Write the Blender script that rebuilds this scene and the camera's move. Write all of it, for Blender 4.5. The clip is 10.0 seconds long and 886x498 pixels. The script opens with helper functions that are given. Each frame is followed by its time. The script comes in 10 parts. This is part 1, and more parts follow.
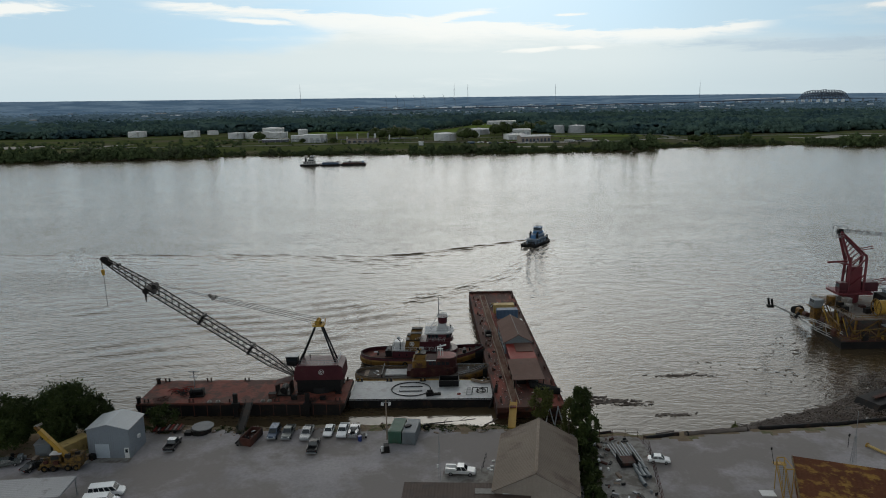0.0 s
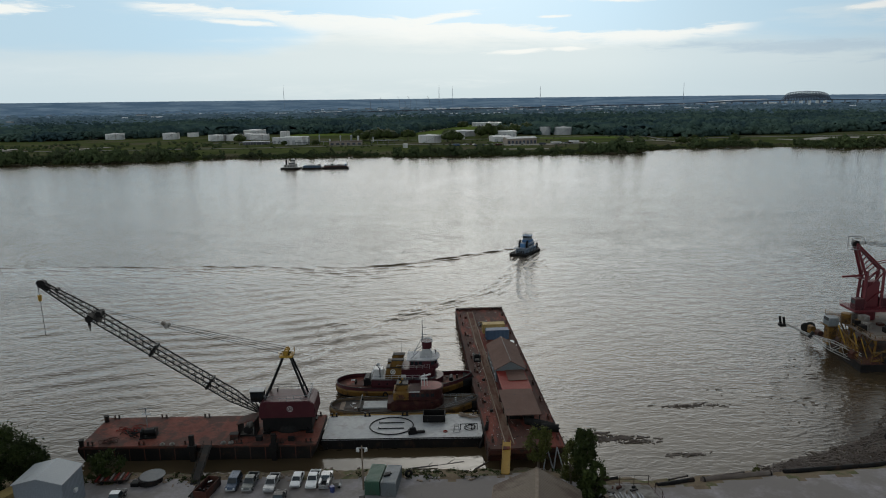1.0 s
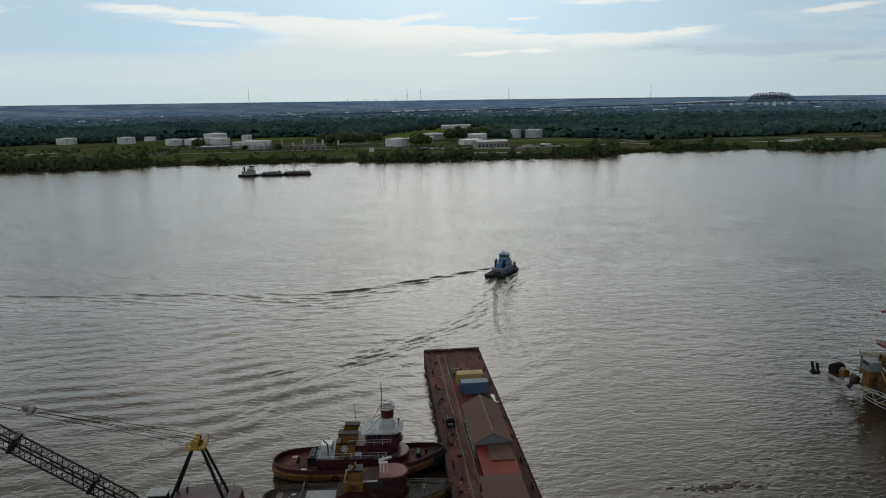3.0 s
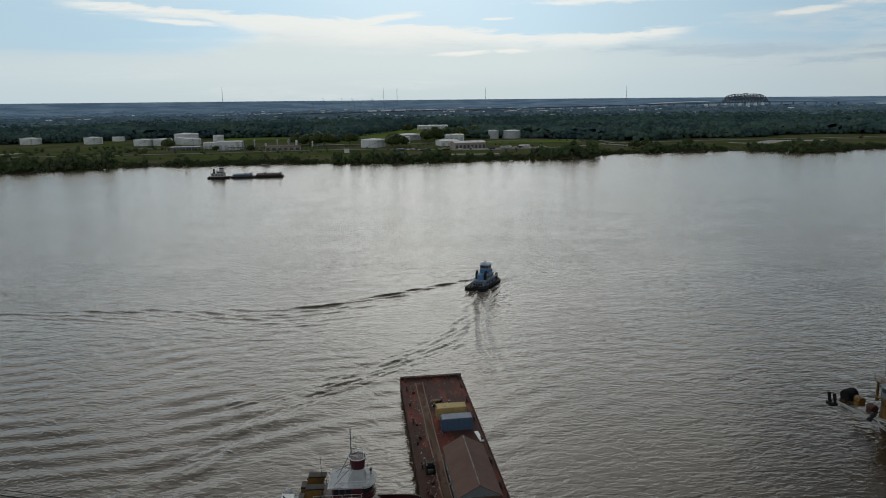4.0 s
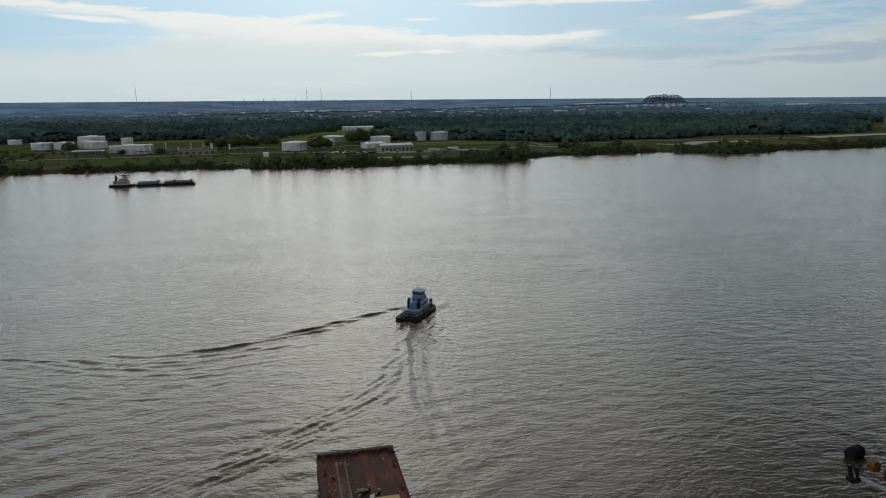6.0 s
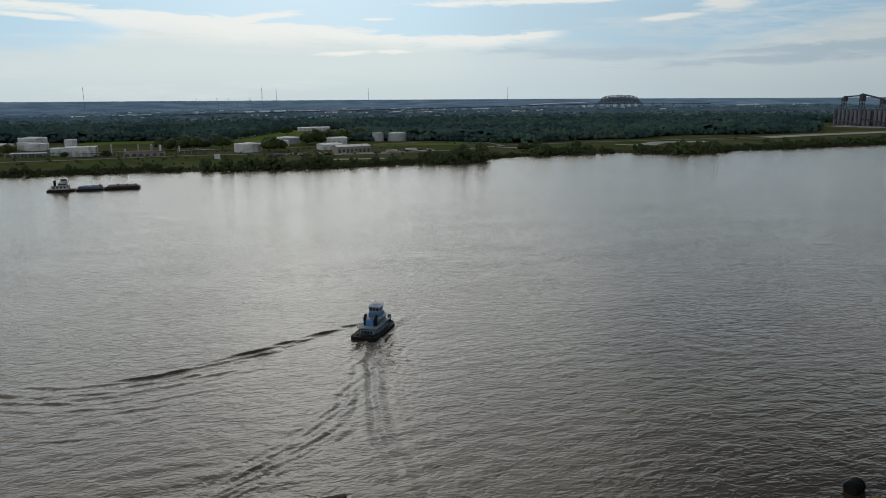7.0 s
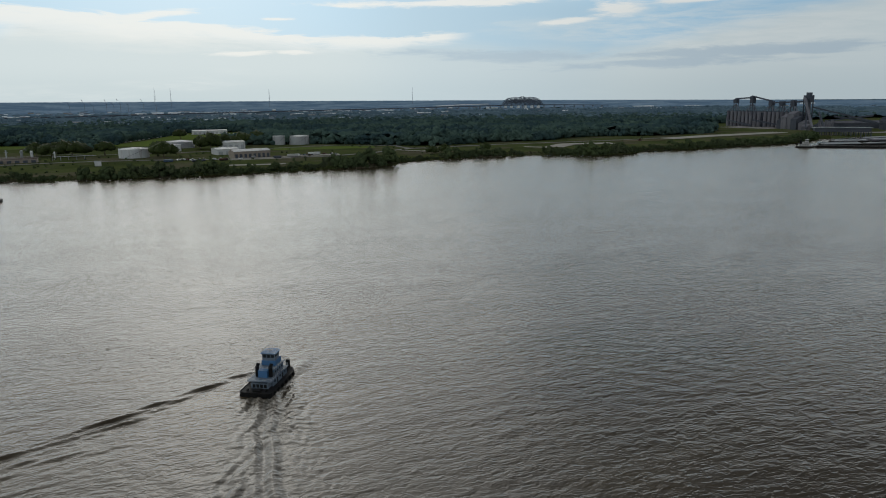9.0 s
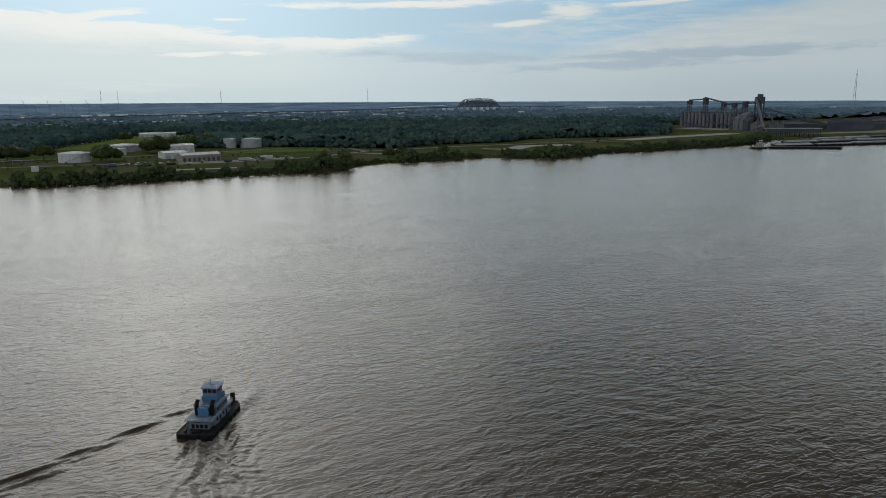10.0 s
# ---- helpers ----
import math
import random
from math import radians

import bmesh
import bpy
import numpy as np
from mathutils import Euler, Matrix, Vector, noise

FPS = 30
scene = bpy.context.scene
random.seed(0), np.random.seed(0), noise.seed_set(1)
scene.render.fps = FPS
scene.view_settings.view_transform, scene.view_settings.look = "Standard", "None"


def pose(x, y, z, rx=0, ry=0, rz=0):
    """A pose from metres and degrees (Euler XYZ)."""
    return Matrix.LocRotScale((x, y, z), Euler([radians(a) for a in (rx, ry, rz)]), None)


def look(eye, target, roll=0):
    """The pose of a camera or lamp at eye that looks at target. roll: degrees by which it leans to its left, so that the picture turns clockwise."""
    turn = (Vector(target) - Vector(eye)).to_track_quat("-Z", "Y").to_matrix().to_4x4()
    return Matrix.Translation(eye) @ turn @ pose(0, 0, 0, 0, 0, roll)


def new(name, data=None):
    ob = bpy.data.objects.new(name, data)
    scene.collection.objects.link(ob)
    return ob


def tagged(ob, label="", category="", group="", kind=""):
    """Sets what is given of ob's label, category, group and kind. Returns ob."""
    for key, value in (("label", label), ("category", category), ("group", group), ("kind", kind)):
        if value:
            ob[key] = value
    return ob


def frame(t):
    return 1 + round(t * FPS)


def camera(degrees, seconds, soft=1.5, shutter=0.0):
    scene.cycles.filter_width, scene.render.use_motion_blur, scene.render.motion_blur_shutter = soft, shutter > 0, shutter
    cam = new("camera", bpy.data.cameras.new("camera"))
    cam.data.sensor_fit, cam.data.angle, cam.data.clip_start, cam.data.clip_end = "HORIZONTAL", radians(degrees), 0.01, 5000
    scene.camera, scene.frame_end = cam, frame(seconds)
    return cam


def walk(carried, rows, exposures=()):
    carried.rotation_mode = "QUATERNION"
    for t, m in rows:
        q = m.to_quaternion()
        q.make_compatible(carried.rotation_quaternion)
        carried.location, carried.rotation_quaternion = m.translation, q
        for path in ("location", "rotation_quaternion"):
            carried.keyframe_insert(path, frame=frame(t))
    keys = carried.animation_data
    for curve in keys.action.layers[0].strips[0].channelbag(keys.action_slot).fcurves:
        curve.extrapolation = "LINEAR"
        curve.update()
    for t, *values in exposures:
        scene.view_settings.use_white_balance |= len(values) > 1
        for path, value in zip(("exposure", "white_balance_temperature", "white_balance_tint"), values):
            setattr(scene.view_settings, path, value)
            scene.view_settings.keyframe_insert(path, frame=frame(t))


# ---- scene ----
cam = camera(63.6, 10.0, soft=1.0)
PATH = [
    (0, (0.243, 0.74, 68.276), (0.234, 2.696, 67.856), -1.0),
    (0.5, (0.433, 9.748, 68.26), (0.424, 11.704, 67.841), -0.9),
    (1, (0.588, 18.687, 68.274), (0.62, 20.643, 67.857), -1.0),
    (1.5, (1.057, 27.537, 68.337), (1.102, 29.493, 67.921), -1.0),
    (2, (1.657, 36.315, 68.341), (1.717, 38.271, 67.927), -1.0),
    (2.5, (2.187, 45.146, 68.302), (2.275, 47.101, 67.889), -1.1),
    (4, (3.539, 71.747, 68.8), (3.719, 73.695, 68.385), -0.9),
    (4.5, (4.204, 80.488, 68.807), (4.43, 82.432, 68.392), -0.8),
    (5, (5.076, 89.509, 68.975), (5.352, 91.446, 68.56), -0.8),
    (5.5, (6.194, 98.236, 69.173), (6.521, 100.165, 68.757), -0.8),
    (7, (11.147, 122.675, 69.264), (11.636, 124.569, 68.846), -0.7),
    (7.5, (12.99, 130.951, 69.239), (13.542, 132.827, 68.821), -0.7),
    (8, (15.079, 139.336, 69.203), (15.694, 141.192, 68.784), -0.7),
    (8.5, (17.443, 147.801, 69.19), (18.119, 149.637, 68.772), -0.6),
    (9, (20.064, 156.292, 69.181), (20.797, 158.106, 68.764), -0.6),
    (9.5, (22.882, 164.793, 69.157), (23.67, 166.583, 68.74), -0.6),
    (10, (25.76, 173.304, 69.133), (26.602, 175.07, 68.719), -0.6),
]
walk(cam, [(t, look(eye, target, roll)) for t, eye, target, roll in PATH], [(0, 0.16), (1.5, 0.12), (4, 0.0), (10, 0.0)])

# ---- light: hazy bright sky, sun veiled by thin cloud ahead of the camera ----
SUN_AZ, SUN_EL = 3.5, 26.0      # degrees right of +y, above the horizon
scene.view_settings.exposure = 0.0
world = bpy.data.worlds.new("world")
scene.world = world
world.use_nodes = True
wn, wl = world.node_tree.nodes, world.node_tree.links
wn.clear()


def wmath(op, a, b=None, c=None, clamp=False):
    n = wn.new("ShaderNodeMath")
    n.operation, n.use_clamp = op, clamp
    for i, v in enumerate((a, b, c)):
        if v is None:
            continue
        if isinstance(v, (int, float)):
            n.inputs[i].default_value = v
        else:
            wl.new(v, n.inputs[i])
    return n.outputs[0]


def wstep(v, lo, hi):
    n = wn.new("ShaderNodeMapRange")
    n.interpolation_type = "SMOOTHSTEP"
    wl.new(v, n.inputs[0])
    n.inputs[1].default_value, n.inputs[2].default_value = lo, hi
    return n.outputs[0]


def wmix(f, a, b):
    n = wn.new("ShaderNodeMix")
    n.data_type = "RGBA"
    for v, s in ((f, n.inputs[0]), (a, n.inputs[6]), (b, n.inputs[7])):
        if isinstance(v, (int, float)):
            s.default_value = v
        elif isinstance(v, tuple):
            s.default_value = (*v, 1)
        else:
            wl.new(v, s)
    return n.outputs[2]


def wnoise(vec, scale, detail, rough=0.55, distort=0.0):
    n = wn.new("ShaderNodeTexNoise")
    wl.new(vec, n.inputs["Vector"])
    n.inputs["Scale"].default_value, n.inputs["Detail"].default_value = scale, detail
    n.inputs["Roughness"].default_value, n.inputs["Distortion"].default_value = rough, distort
    return n.outputs[0]


sky = wn.new("ShaderNodeTexSky")
sky.sky_type, sky.sun_disc = "NISHITA", False
sky.sun_elevation, sky.sun_rotation = radians(SUN_EL), radians(SUN_AZ)
sky.air_density, sky.dust_density, sky.ozone_density = 1.0, 2.0, 1.0
dirs = wn.new("ShaderNodeTexCoord").outputs["Generated"]
xyz = wn.new("ShaderNodeSeparateXYZ")
wl.new(dirs, xyz.inputs[0])
az = wmath("MULTIPLY", wmath("ARCTAN2", xyz.outputs[0], xyz.outputs[1]), 57.2958)
el = wmath("MULTIPLY", wmath("ARCSINE", xyz.outputs[2]), 57.2958)


def wvec(kx, ky, off=0.0):
    n = wn.new("ShaderNodeCombineXYZ")
    wl.new(wmath("MULTIPLY", az, kx), n.inputs[0])
    wl.new(wmath("MULTIPLY", el, ky), n.inputs[1])
    n.inputs[2].default_value = off
    return n.outputs[0]


fine = wnoise(wvec(0.16, 0.9, 3.0), 1.0, 8, 0.62, 0.8)       # frayed edges of the clouds
mid = wnoise(wvec(0.035, 0.30, 7.0), 1.0, 5, 0.55)           # large cloud fields
wisp = wnoise(wvec(0.30, 2.2, 11.0), 1.0, 7, 0.66, 0.5)
scaled = wn.new("ShaderNodeVectorMath")
scaled.operation = "SCALE"
wl.new(sky.outputs[0], scaled.inputs[0])
scaled.inputs["Scale"].default_value = 0.06
clear = wmix(0.85, scaled.outputs[0], (0.37, 0.63, 0.84))


def curve(v, pts):
    """A piecewise linear function of v, values between 0 and 10."""
    lo, hi = pts[0][0], pts[-1][0]
    n = wn.new("ShaderNodeValToRGB")
    r = n.color_ramp
    while len(r.elements) < len(pts):
        r.elements.new(0.5)
    for e, (p, q) in zip(r.elements, pts):
        e.position, e.color = (p - lo) / (hi - lo), (q / 10, q / 10, q / 10, 1)
    wl.new(wmath("DIVIDE", wmath("SUBTRACT", v, lo), hi - lo, clamp=True), n.inputs[0])
    return wmath("MULTIPLY", n.outputs[0], 10.0)


def ragged(amount, tex=None):
    return wmath("MULTIPLY", wmath("SUBTRACT", fine if tex is None else tex, 0.5), amount)


# pale haze up to an uneven top, a blue gap above it, bright thin cloud higher up
top = curve(az, [(-60, 4.5), (-31, 3.7), (-13, 3.7), (-9, 4.4), (-7, 5.4), (4, 5.0), (12, 4.2), (24, 4.0), (28, 3.5), (33, 3.4), (38, 3.9), (43, 4.9), (50, 6.2), (57, 7.2)])
rel = wmath("SUBTRACT", wmath("ADD", el, ragged(1.5)), top)
haze = wmath("MAXIMUM", wmath("MULTIPLY", wstep(rel, 0.5, -1.0), 0.96), wmath("MULTIPLY", wstep(el, 8.2, 10.2), 0.97))
pale = wmix(wstep(el, 0.0, 2.6), (0.58, 0.665, 0.68), (0.65, 0.725, 0.73))
base = wmix(haze, clear, wmix(wstep(el, 8.0, 12.0), pale, (1.20, 1.23, 1.20)))

# the long streak: crisp above its line, dissolving below it
line = curve(az, [(-22, 6.6), (-15, 6.5), (-9.5, 6.15), (-6, 6.2), (-1, 5.6), (5, 5.3), (12, 4.45), (17.5, 4.35), (21, 4.6), (25, 4.8)])
gap_ = wmath("SUBTRACT", wmath("ADD", wmath("ADD", el, ragged(1.6)), ragged(0.7, wisp)), line)
depth = curve(az, [(-22, 0.5), (-12, 0.8), (-8, 2.3), (2, 2.1), (10, 1.2), (18, 1.0), (25, 0.7)])
body = wmath("MULTIPLY", wstep(gap_, 0.30, -0.02), wstep(wmath("DIVIDE", gap_, depth), -1.2, -0.15))
body = wmath("MULTIPLY", body, wmath("MULTIPLY", wstep(az, -22.5, -19.5), wstep(az, 25.0, 22.0)))
streak = wmath("MULTIPLY", body, wstep(wmath("ADD", wmath("MULTIPLY", fine, 0.4), wmath("MULTIPLY", wisp, 0.6)), 0.20, 0.48))


def puff(a, e, ra, re, tilt):
    """One ragged cloud at an azimuth and height, with its half sizes and slope."""
    u = wmath("DIVIDE", wmath("SUBTRACT", az, a), ra)
    v = wmath("DIVIDE", wmath("SUBTRACT", wmath("SUBTRACT", el, e), wmath("MULTIPLY", wmath("SUBTRACT", az, a), tilt)), re)
    d = wmath("SQRT", wmath("ADD", wmath("MULTIPLY", u, u), wmath("MULTIPLY", v, v)))
    return wstep(wmath("ADD", wmath("ADD", d, ragged(2.2, wisp)), ragged(1.6)), 1.2, 0.35)


for p in ((-14.5, 5.65, 3.4, 0.22, -0.06), (9.5, 5.8, 1.3, 0.16, 0), (7, 3.3, 2.4, 0.22, 0.02), (11, 3.4, 1.6, 0.22, 0), (-29.5, 6.1, 3.4, 0.5, 0.1), (1.2, 5.95, 3.2, 0.28, 0.12),
          (23, 6.95, 11, 0.30, 0.012), (31.5, 5.45, 2.6, 0.24, 0.06), (35.5, 6.25, 2.4, 0.6, 0.05), (41, 6.7, 4, 0.25, 0.05)):
    streak = wmath("MAXIMUM", streak, puff(*p))
bank = wmath("MULTIPLY", wstep(mid, 0.50, 0.66), wstep(wisp, 0.25, 0.7))
lid = wstep(wmath("SUBTRACT", el, wmath("MULTIPLY", wstep(az, 2.0, -18.0), 5.0)), 11.5, 23.5)                                   # duller cover overhead
c1 = wmix(wmath("MULTIPLY", wmath("MULTIPLY", bank, wstep(el, 9.0, 5.0)), 0.6), base, (0.76, 0.81, 0.80))
dull = puff(27, 3.0, 9, 0.5, -0.02)
for p in ((45, 3.0, 13, 0.45, 0.02), (38, 2.3, 9, 0.4, 0.02)):
    dull = wmath("MAXIMUM", dull, puff(*p))
flank = wmath("MULTIPLY", wmath("MAXIMUM", wmath("MULTIPLY", wstep(az, -8.0, -30.0), 0.55), wmath("MULTIPLY", wmath("MULTIPLY", wstep(az, 12.0, 22.0), wstep(az, 38.0, 31.0)), 0.4)), wstep(el, 9.5, 7.0))
c1 = wmix(flank, c1, (0.50, 0.615, 0.675))
c2 = wmix(wmath("MULTIPLY", dull, 0.75), c1, (0.45, 0.56, 0.64))
c3 = wmix(wmath("MULTIPLY", streak, 0.9), c2, (0.85, 0.86, 0.82))
c3 = wmix(wmath("MULTIPLY", lid, 0.9), c3, (0.19, 0.22, 0.25))
# the veiled sun brightens the cloud round it
cosine = wn.new("ShaderNodeVectorMath")
cosine.operation = "DOT_PRODUCT"
wl.new(dirs, cosine.inputs[0])
_a, _e = radians(SUN_AZ), radians(SUN_EL)
SUN_DIR = Vector((math.sin(_a) * math.cos(_e), math.cos(_a) * math.cos(_e), math.sin(_e)))
cosine.inputs[1].default_value = SUN_DIR
dot = wmath("MAXIMUM", cosine.outputs["Value"], 0.0)
wide = wmath("POWER", dot, 4.0)
core = wmath("POWER", dot, 45.0)
c4 = wmix(wmath("MULTIPLY", wmath("MULTIPLY", wide, 0.5, clamp=True), wstep(el, 8.0, 15.0)), c3, (1.12, 1.19, 1.20))
c4 = wmix(wmath("MULTIPLY", core, 0.5, clamp=True), c4, (1.7, 1.72, 1.66))
c4 = wmix(wmath("MULTIPLY", wmath("POWER", dot, 160.0), 0.8, clamp=True), c4, (4.2, 4.1, 3.8))
# duller, bluer cover away from the sun to the right
low = wmath("MAXIMUM", wmath("MULTIPLY", wstep(el, 8.5, 6.0), 0.36), wmath("MULTIPLY", wstep(el, 16.0, 25.0), 1.0))
shade = wmath("MULTIPLY", wstep(az, 15.0, 50.0), low)
dim = wn.new("ShaderNodeMix")
dim.data_type, dim.blend_type = "RGBA", "MULTIPLY"
wl.new(shade, dim.inputs[0])
wl.new(c4, dim.inputs[6])
dim.inputs[7].default_value = (0.18, 0.23, 0.30, 1)
c4 = dim.outputs[2]
bg = wn.new("ShaderNodeBackground")
wl.new(c4, bg.inputs[0])
bg.inputs[1].default_value = 1.0
wl.new(bg.outputs[0], wn.new("ShaderNodeOutputWorld").inputs[0])

sun = new("sun", bpy.data.lights.new("sun", "SUN"))
sun.data.energy, sun.data.angle, sun.data.color = 0.28, radians(50), (1.0, 0.95, 0.86)
sun.matrix_world = look(Vector((0, 0, 300)), Vector((0, 0, 300)) - SUN_DIR)

# ---- materials ----
def surf(name, c1, c2, scale=0.6, rough=0.7, metal=0.0, bump=0.15, c3=None, stain=0.25, stain_scale=0.25,
         fine=6.0, rand=0.0, spec=0.5, stretch=(1, 1, 1), ridge=None):
    """Two tones at two scales, an optional stain colour with its own patches, fine bump, optional parallel ribs (axis, spacing, depth)."""
    m = bpy.data.materials.new(name)
    m.use_nodes = True
    n, l = m.node_tree.nodes, m.node_tree.links
    p = n["Principled BSDF"]
    tc = n.new("ShaderNodeTexCoord").outputs["Object"]
    mp = n.new("ShaderNodeMapping")
    mp.inputs["Scale"].default_value = stretch
    l.new(tc, mp.inputs[0])
    vec = mp.outputs[0]

    def tex(s, d=5, r=0.6):
        t = n.new("ShaderNodeTexNoise")
        l.new(vec, t.inputs["Vector"])
        t.inputs["Scale"].default_value, t.inputs["Detail"].default_value, t.inputs["Roughness"].default_value = s, d, r
        return t.outputs[0]

    def rng(v, lo, hi, a=0.0, b=1.0):
        r = n.new("ShaderNodeMapRange")
        l.new(v, r.inputs[0])
        for i, x in enumerate((lo, hi, a, b)):
            r.inputs[i + 1].default_value = x
        return r.outputs[0]

    def mix(f, a, b, kind="MIX"):
        x = n.new("ShaderNodeMix")
        x.data_type, x.blend_type = "RGBA", kind
        for v, s in ((f, x.inputs[0]), (a, x.inputs[6]), (b, x.inputs[7])):
            if isinstance(v, (int, float)):
                s.default_value = v
            elif isinstance(v, tuple):
                s.default_value = (*v, 1)
            else:
                l.new(v, s)
        return x.outputs[2]

    big, small = tex(scale), tex(fine, 4)
    col = mix(rng(big, 0.32, 0.68), c1, c2)
    col = mix(rng(small, 0.35, 0.75, 0.0, 0.35), col, tuple(0.6 * x for x in c1))
    if c3:
        col = mix(rng(tex(stain_scale, 8, 0.68), 0.62 - 0.3 * stain, 0.72 - 0.3 * stain, 0, 0.9), col, c3)
    if rand:
        oi = n.new("ShaderNodeObjectInfo").outputs["Random"]
        hv = n.new("ShaderNodeHueSaturation")
        l.new(col, hv.inputs["Color"])
        l.new(rng(oi, 0, 1, 1 - rand, 1 + rand), hv.inputs["Value"])
        col = hv.outputs[0]
    l.new(col, p.inputs["Base Color"])
    l.new(rng(small, 0.2, 0.8, max(0.03, rough - 0.12), min(1, rough + 0.12)), p.inputs["Roughness"])
    p.inputs["Metallic"].default_value = metal
    p.inputs["Specular IOR Level"].default_value = spec
    height = small
    if bump:
        b = n.new("ShaderNodeBump")
        b.inputs["Strength"].default_value, b.inputs["Distance"].default_value = bump, 0.08
        l.new(height, b.inputs["Height"])
        nrm = b.outputs[0]
        if ridge:
            w = n.new("ShaderNodeTexWave")
            w.wave_type, w.bands_direction, w.wave_profile = "BANDS", ridge[0], "SIN"
            l.new(tc, w.inputs["Vector"])
            w.inputs["Scale"].default_value = 0.314 / ridge[1]
            b2 = n.new("ShaderNodeBump")
            b2.inputs["Strength"].default_value, b2.inputs["Distance"].default_value = 0.8, ridge[2]
            l.new(w.outputs["Fac"], b2.inputs["Height"])
            l.new(nrm, b2.inputs["Normal"])
            nrm = b2.outputs[0]
        l.new(nrm, p.inputs["Normal"])
    return m


def water_material(name, chop):
    m = bpy.data.materials.new(name)
    m.use_nodes = True
    n, l = m.node_tree.nodes, m.node_tree.links
    p = n["Principled BSDF"]
    pos = n.new("ShaderNodeTexCoord").outputs["Object"]

    def tex(s, sc, d=4, r=0.55, rot=0.0, dist=0.0, kind="FBM"):
        mp = n.new("ShaderNodeMapping")
        mp.inputs["Scale"].default_value, mp.inputs["Rotation"].default_value = sc, (0, 0, rot)
        l.new(pos, mp.inputs[0])
        t = n.new("ShaderNodeTexNoise")
        t.noise_type = kind
        l.new(mp.outputs[0], t.inputs["Vector"])
        t.inputs["Scale"].default_value, t.inputs["Detail"].default_value = s, d
        t.inputs["Roughness"].default_value, t.inputs["Distortion"].default_value = r, dist
        return t.outputs[0]

    def rng(v, lo, hi, a, b):
        r = n.new("ShaderNodeMapRange")
        l.new(v, r.inputs[0])
        for i, x in enumerate((lo, hi, a, b)):
            r.inputs[i + 1].default_value = x
        return r.outputs[0]

    x = n.new("ShaderNodeMix")
    x.data_type = "RGBA"
    l.new(rng(tex(0.012, (1, 2.2, 1), 5, 0.6, 0.25, 0.6), 0.35, 0.68, 0, 1), x.inputs[0])
    x.inputs[6].default_value, x.inputs[7].default_value = (0.043, 0.030, 0.017, 1), (0.070, 0.050, 0.027, 1)
    froth = n.new("ShaderNodeAttribute")
    froth.attribute_name = "foam"
    broken = n.new("ShaderNodeMath")              # foam breaks up into flecks and threads
    broken.operation = "MULTIPLY"
    l.new(froth.outputs["Fac"], broken.inputs[0])
    l.new(rng(tex(0.7, (1, 1, 1), 6, 0.7, 0.5, 1.2), 0.44, 0.66, 0.12, 1.0), broken.inputs[1])
    y_ = n.new("ShaderNodeMix")
    y_.data_type = "RGBA"
    l.new(broken.outputs[0], y_.inputs[0])
    l.new(x.outputs[2], y_.inputs[6])
    y_.inputs[7].default_value = (0.34, 0.31, 0.27, 1)
    l.new(y_.outputs[2], p.inputs["Base Color"])
    away = n.new("ShaderNodeSeparateXYZ")
    l.new(pos, away.inputs[0])
    mixr = n.new("ShaderNodeMath")                # the small waves that cannot be told apart far out
    l.new(rng(tex(0.02, (1, 2.5, 1), 5), 0.3, 0.7, 0.04, 0.06), mixr.inputs[0])
    l.new(rng(away.outputs[1], 320, 760, 0.0, 0.13), mixr.inputs[1])
    l.new(mixr.outputs[0], p.inputs["Roughness"])
    p.inputs["IOR"].default_value = 1.4
    calm = rng(away.outputs[1], 150, 260, 0.55, 1.0)
    g_ = n.new("ShaderNodeMath")                  # smoother and rougher patches
    g_.operation = "MULTIPLY"
    l.new(calm, g_.inputs[0])
    l.new(rng(tex(0.03, (0.6, 1.3, 1), 4, 0.6, 0.5, 0.8), 0.36, 0.60, 0.95, 1.2), g_.inputs[1])
    gusts = g_.outputs[0]
    last = None
    # long low swell, wind waves in two crossing sets, and the ripples on them: size, stretch, turn, height, near and far strength
    for size, sc, rot, kind, height, near_, far_ in ((0.13, (0.6, 1.3, 1), 0.35, "FBM", 0.40, 0.5, 0.5), (0.46, (0.65, 1.4, 1), 0.30, "FBM", 0.22, 1.0, 0.8),
                                                     (0.80, (0.75, 1.25, 1), -0.45, "FBM", 0.14, 1.0, 0.8), (1.5, (0.7, 1.2, 1), 0.1, "FBM", 0.075, 1.0, 0.6)):
        b_ = n.new("ShaderNodeBump")
        b_.inputs["Distance"].default_value = height
        k = n.new("ShaderNodeMath")
        k.operation = "MULTIPLY"
        l.new(gusts, k.inputs[0])
        l.new(rng(away.outputs[1], 280, 700, near_ * chop, far_ * chop), k.inputs[1])
        l.new(k.outputs[0], b_.inputs["Strength"])
        l.new(tex(size, sc, 2.5, 0.5, rot, 0.5, kind), b_.inputs["Height"])
        if last:
            l.new(last, b_.inputs["Normal"])
        last = b_.outputs[0]
    l.new(last, p.inputs["Normal"])
    return m


def glass_material(name, tint, rough=0.08):
    m = bpy.data.materials.new(name)
    m.use_nodes = True
    p = m.node_tree.nodes["Principled BSDF"]
    p.inputs["Base Color"].default_value = (*tint, 1)
    p.inputs["Roughness"].default_value = rough
    p.inputs["IOR"].default_value = 1.5
    return m


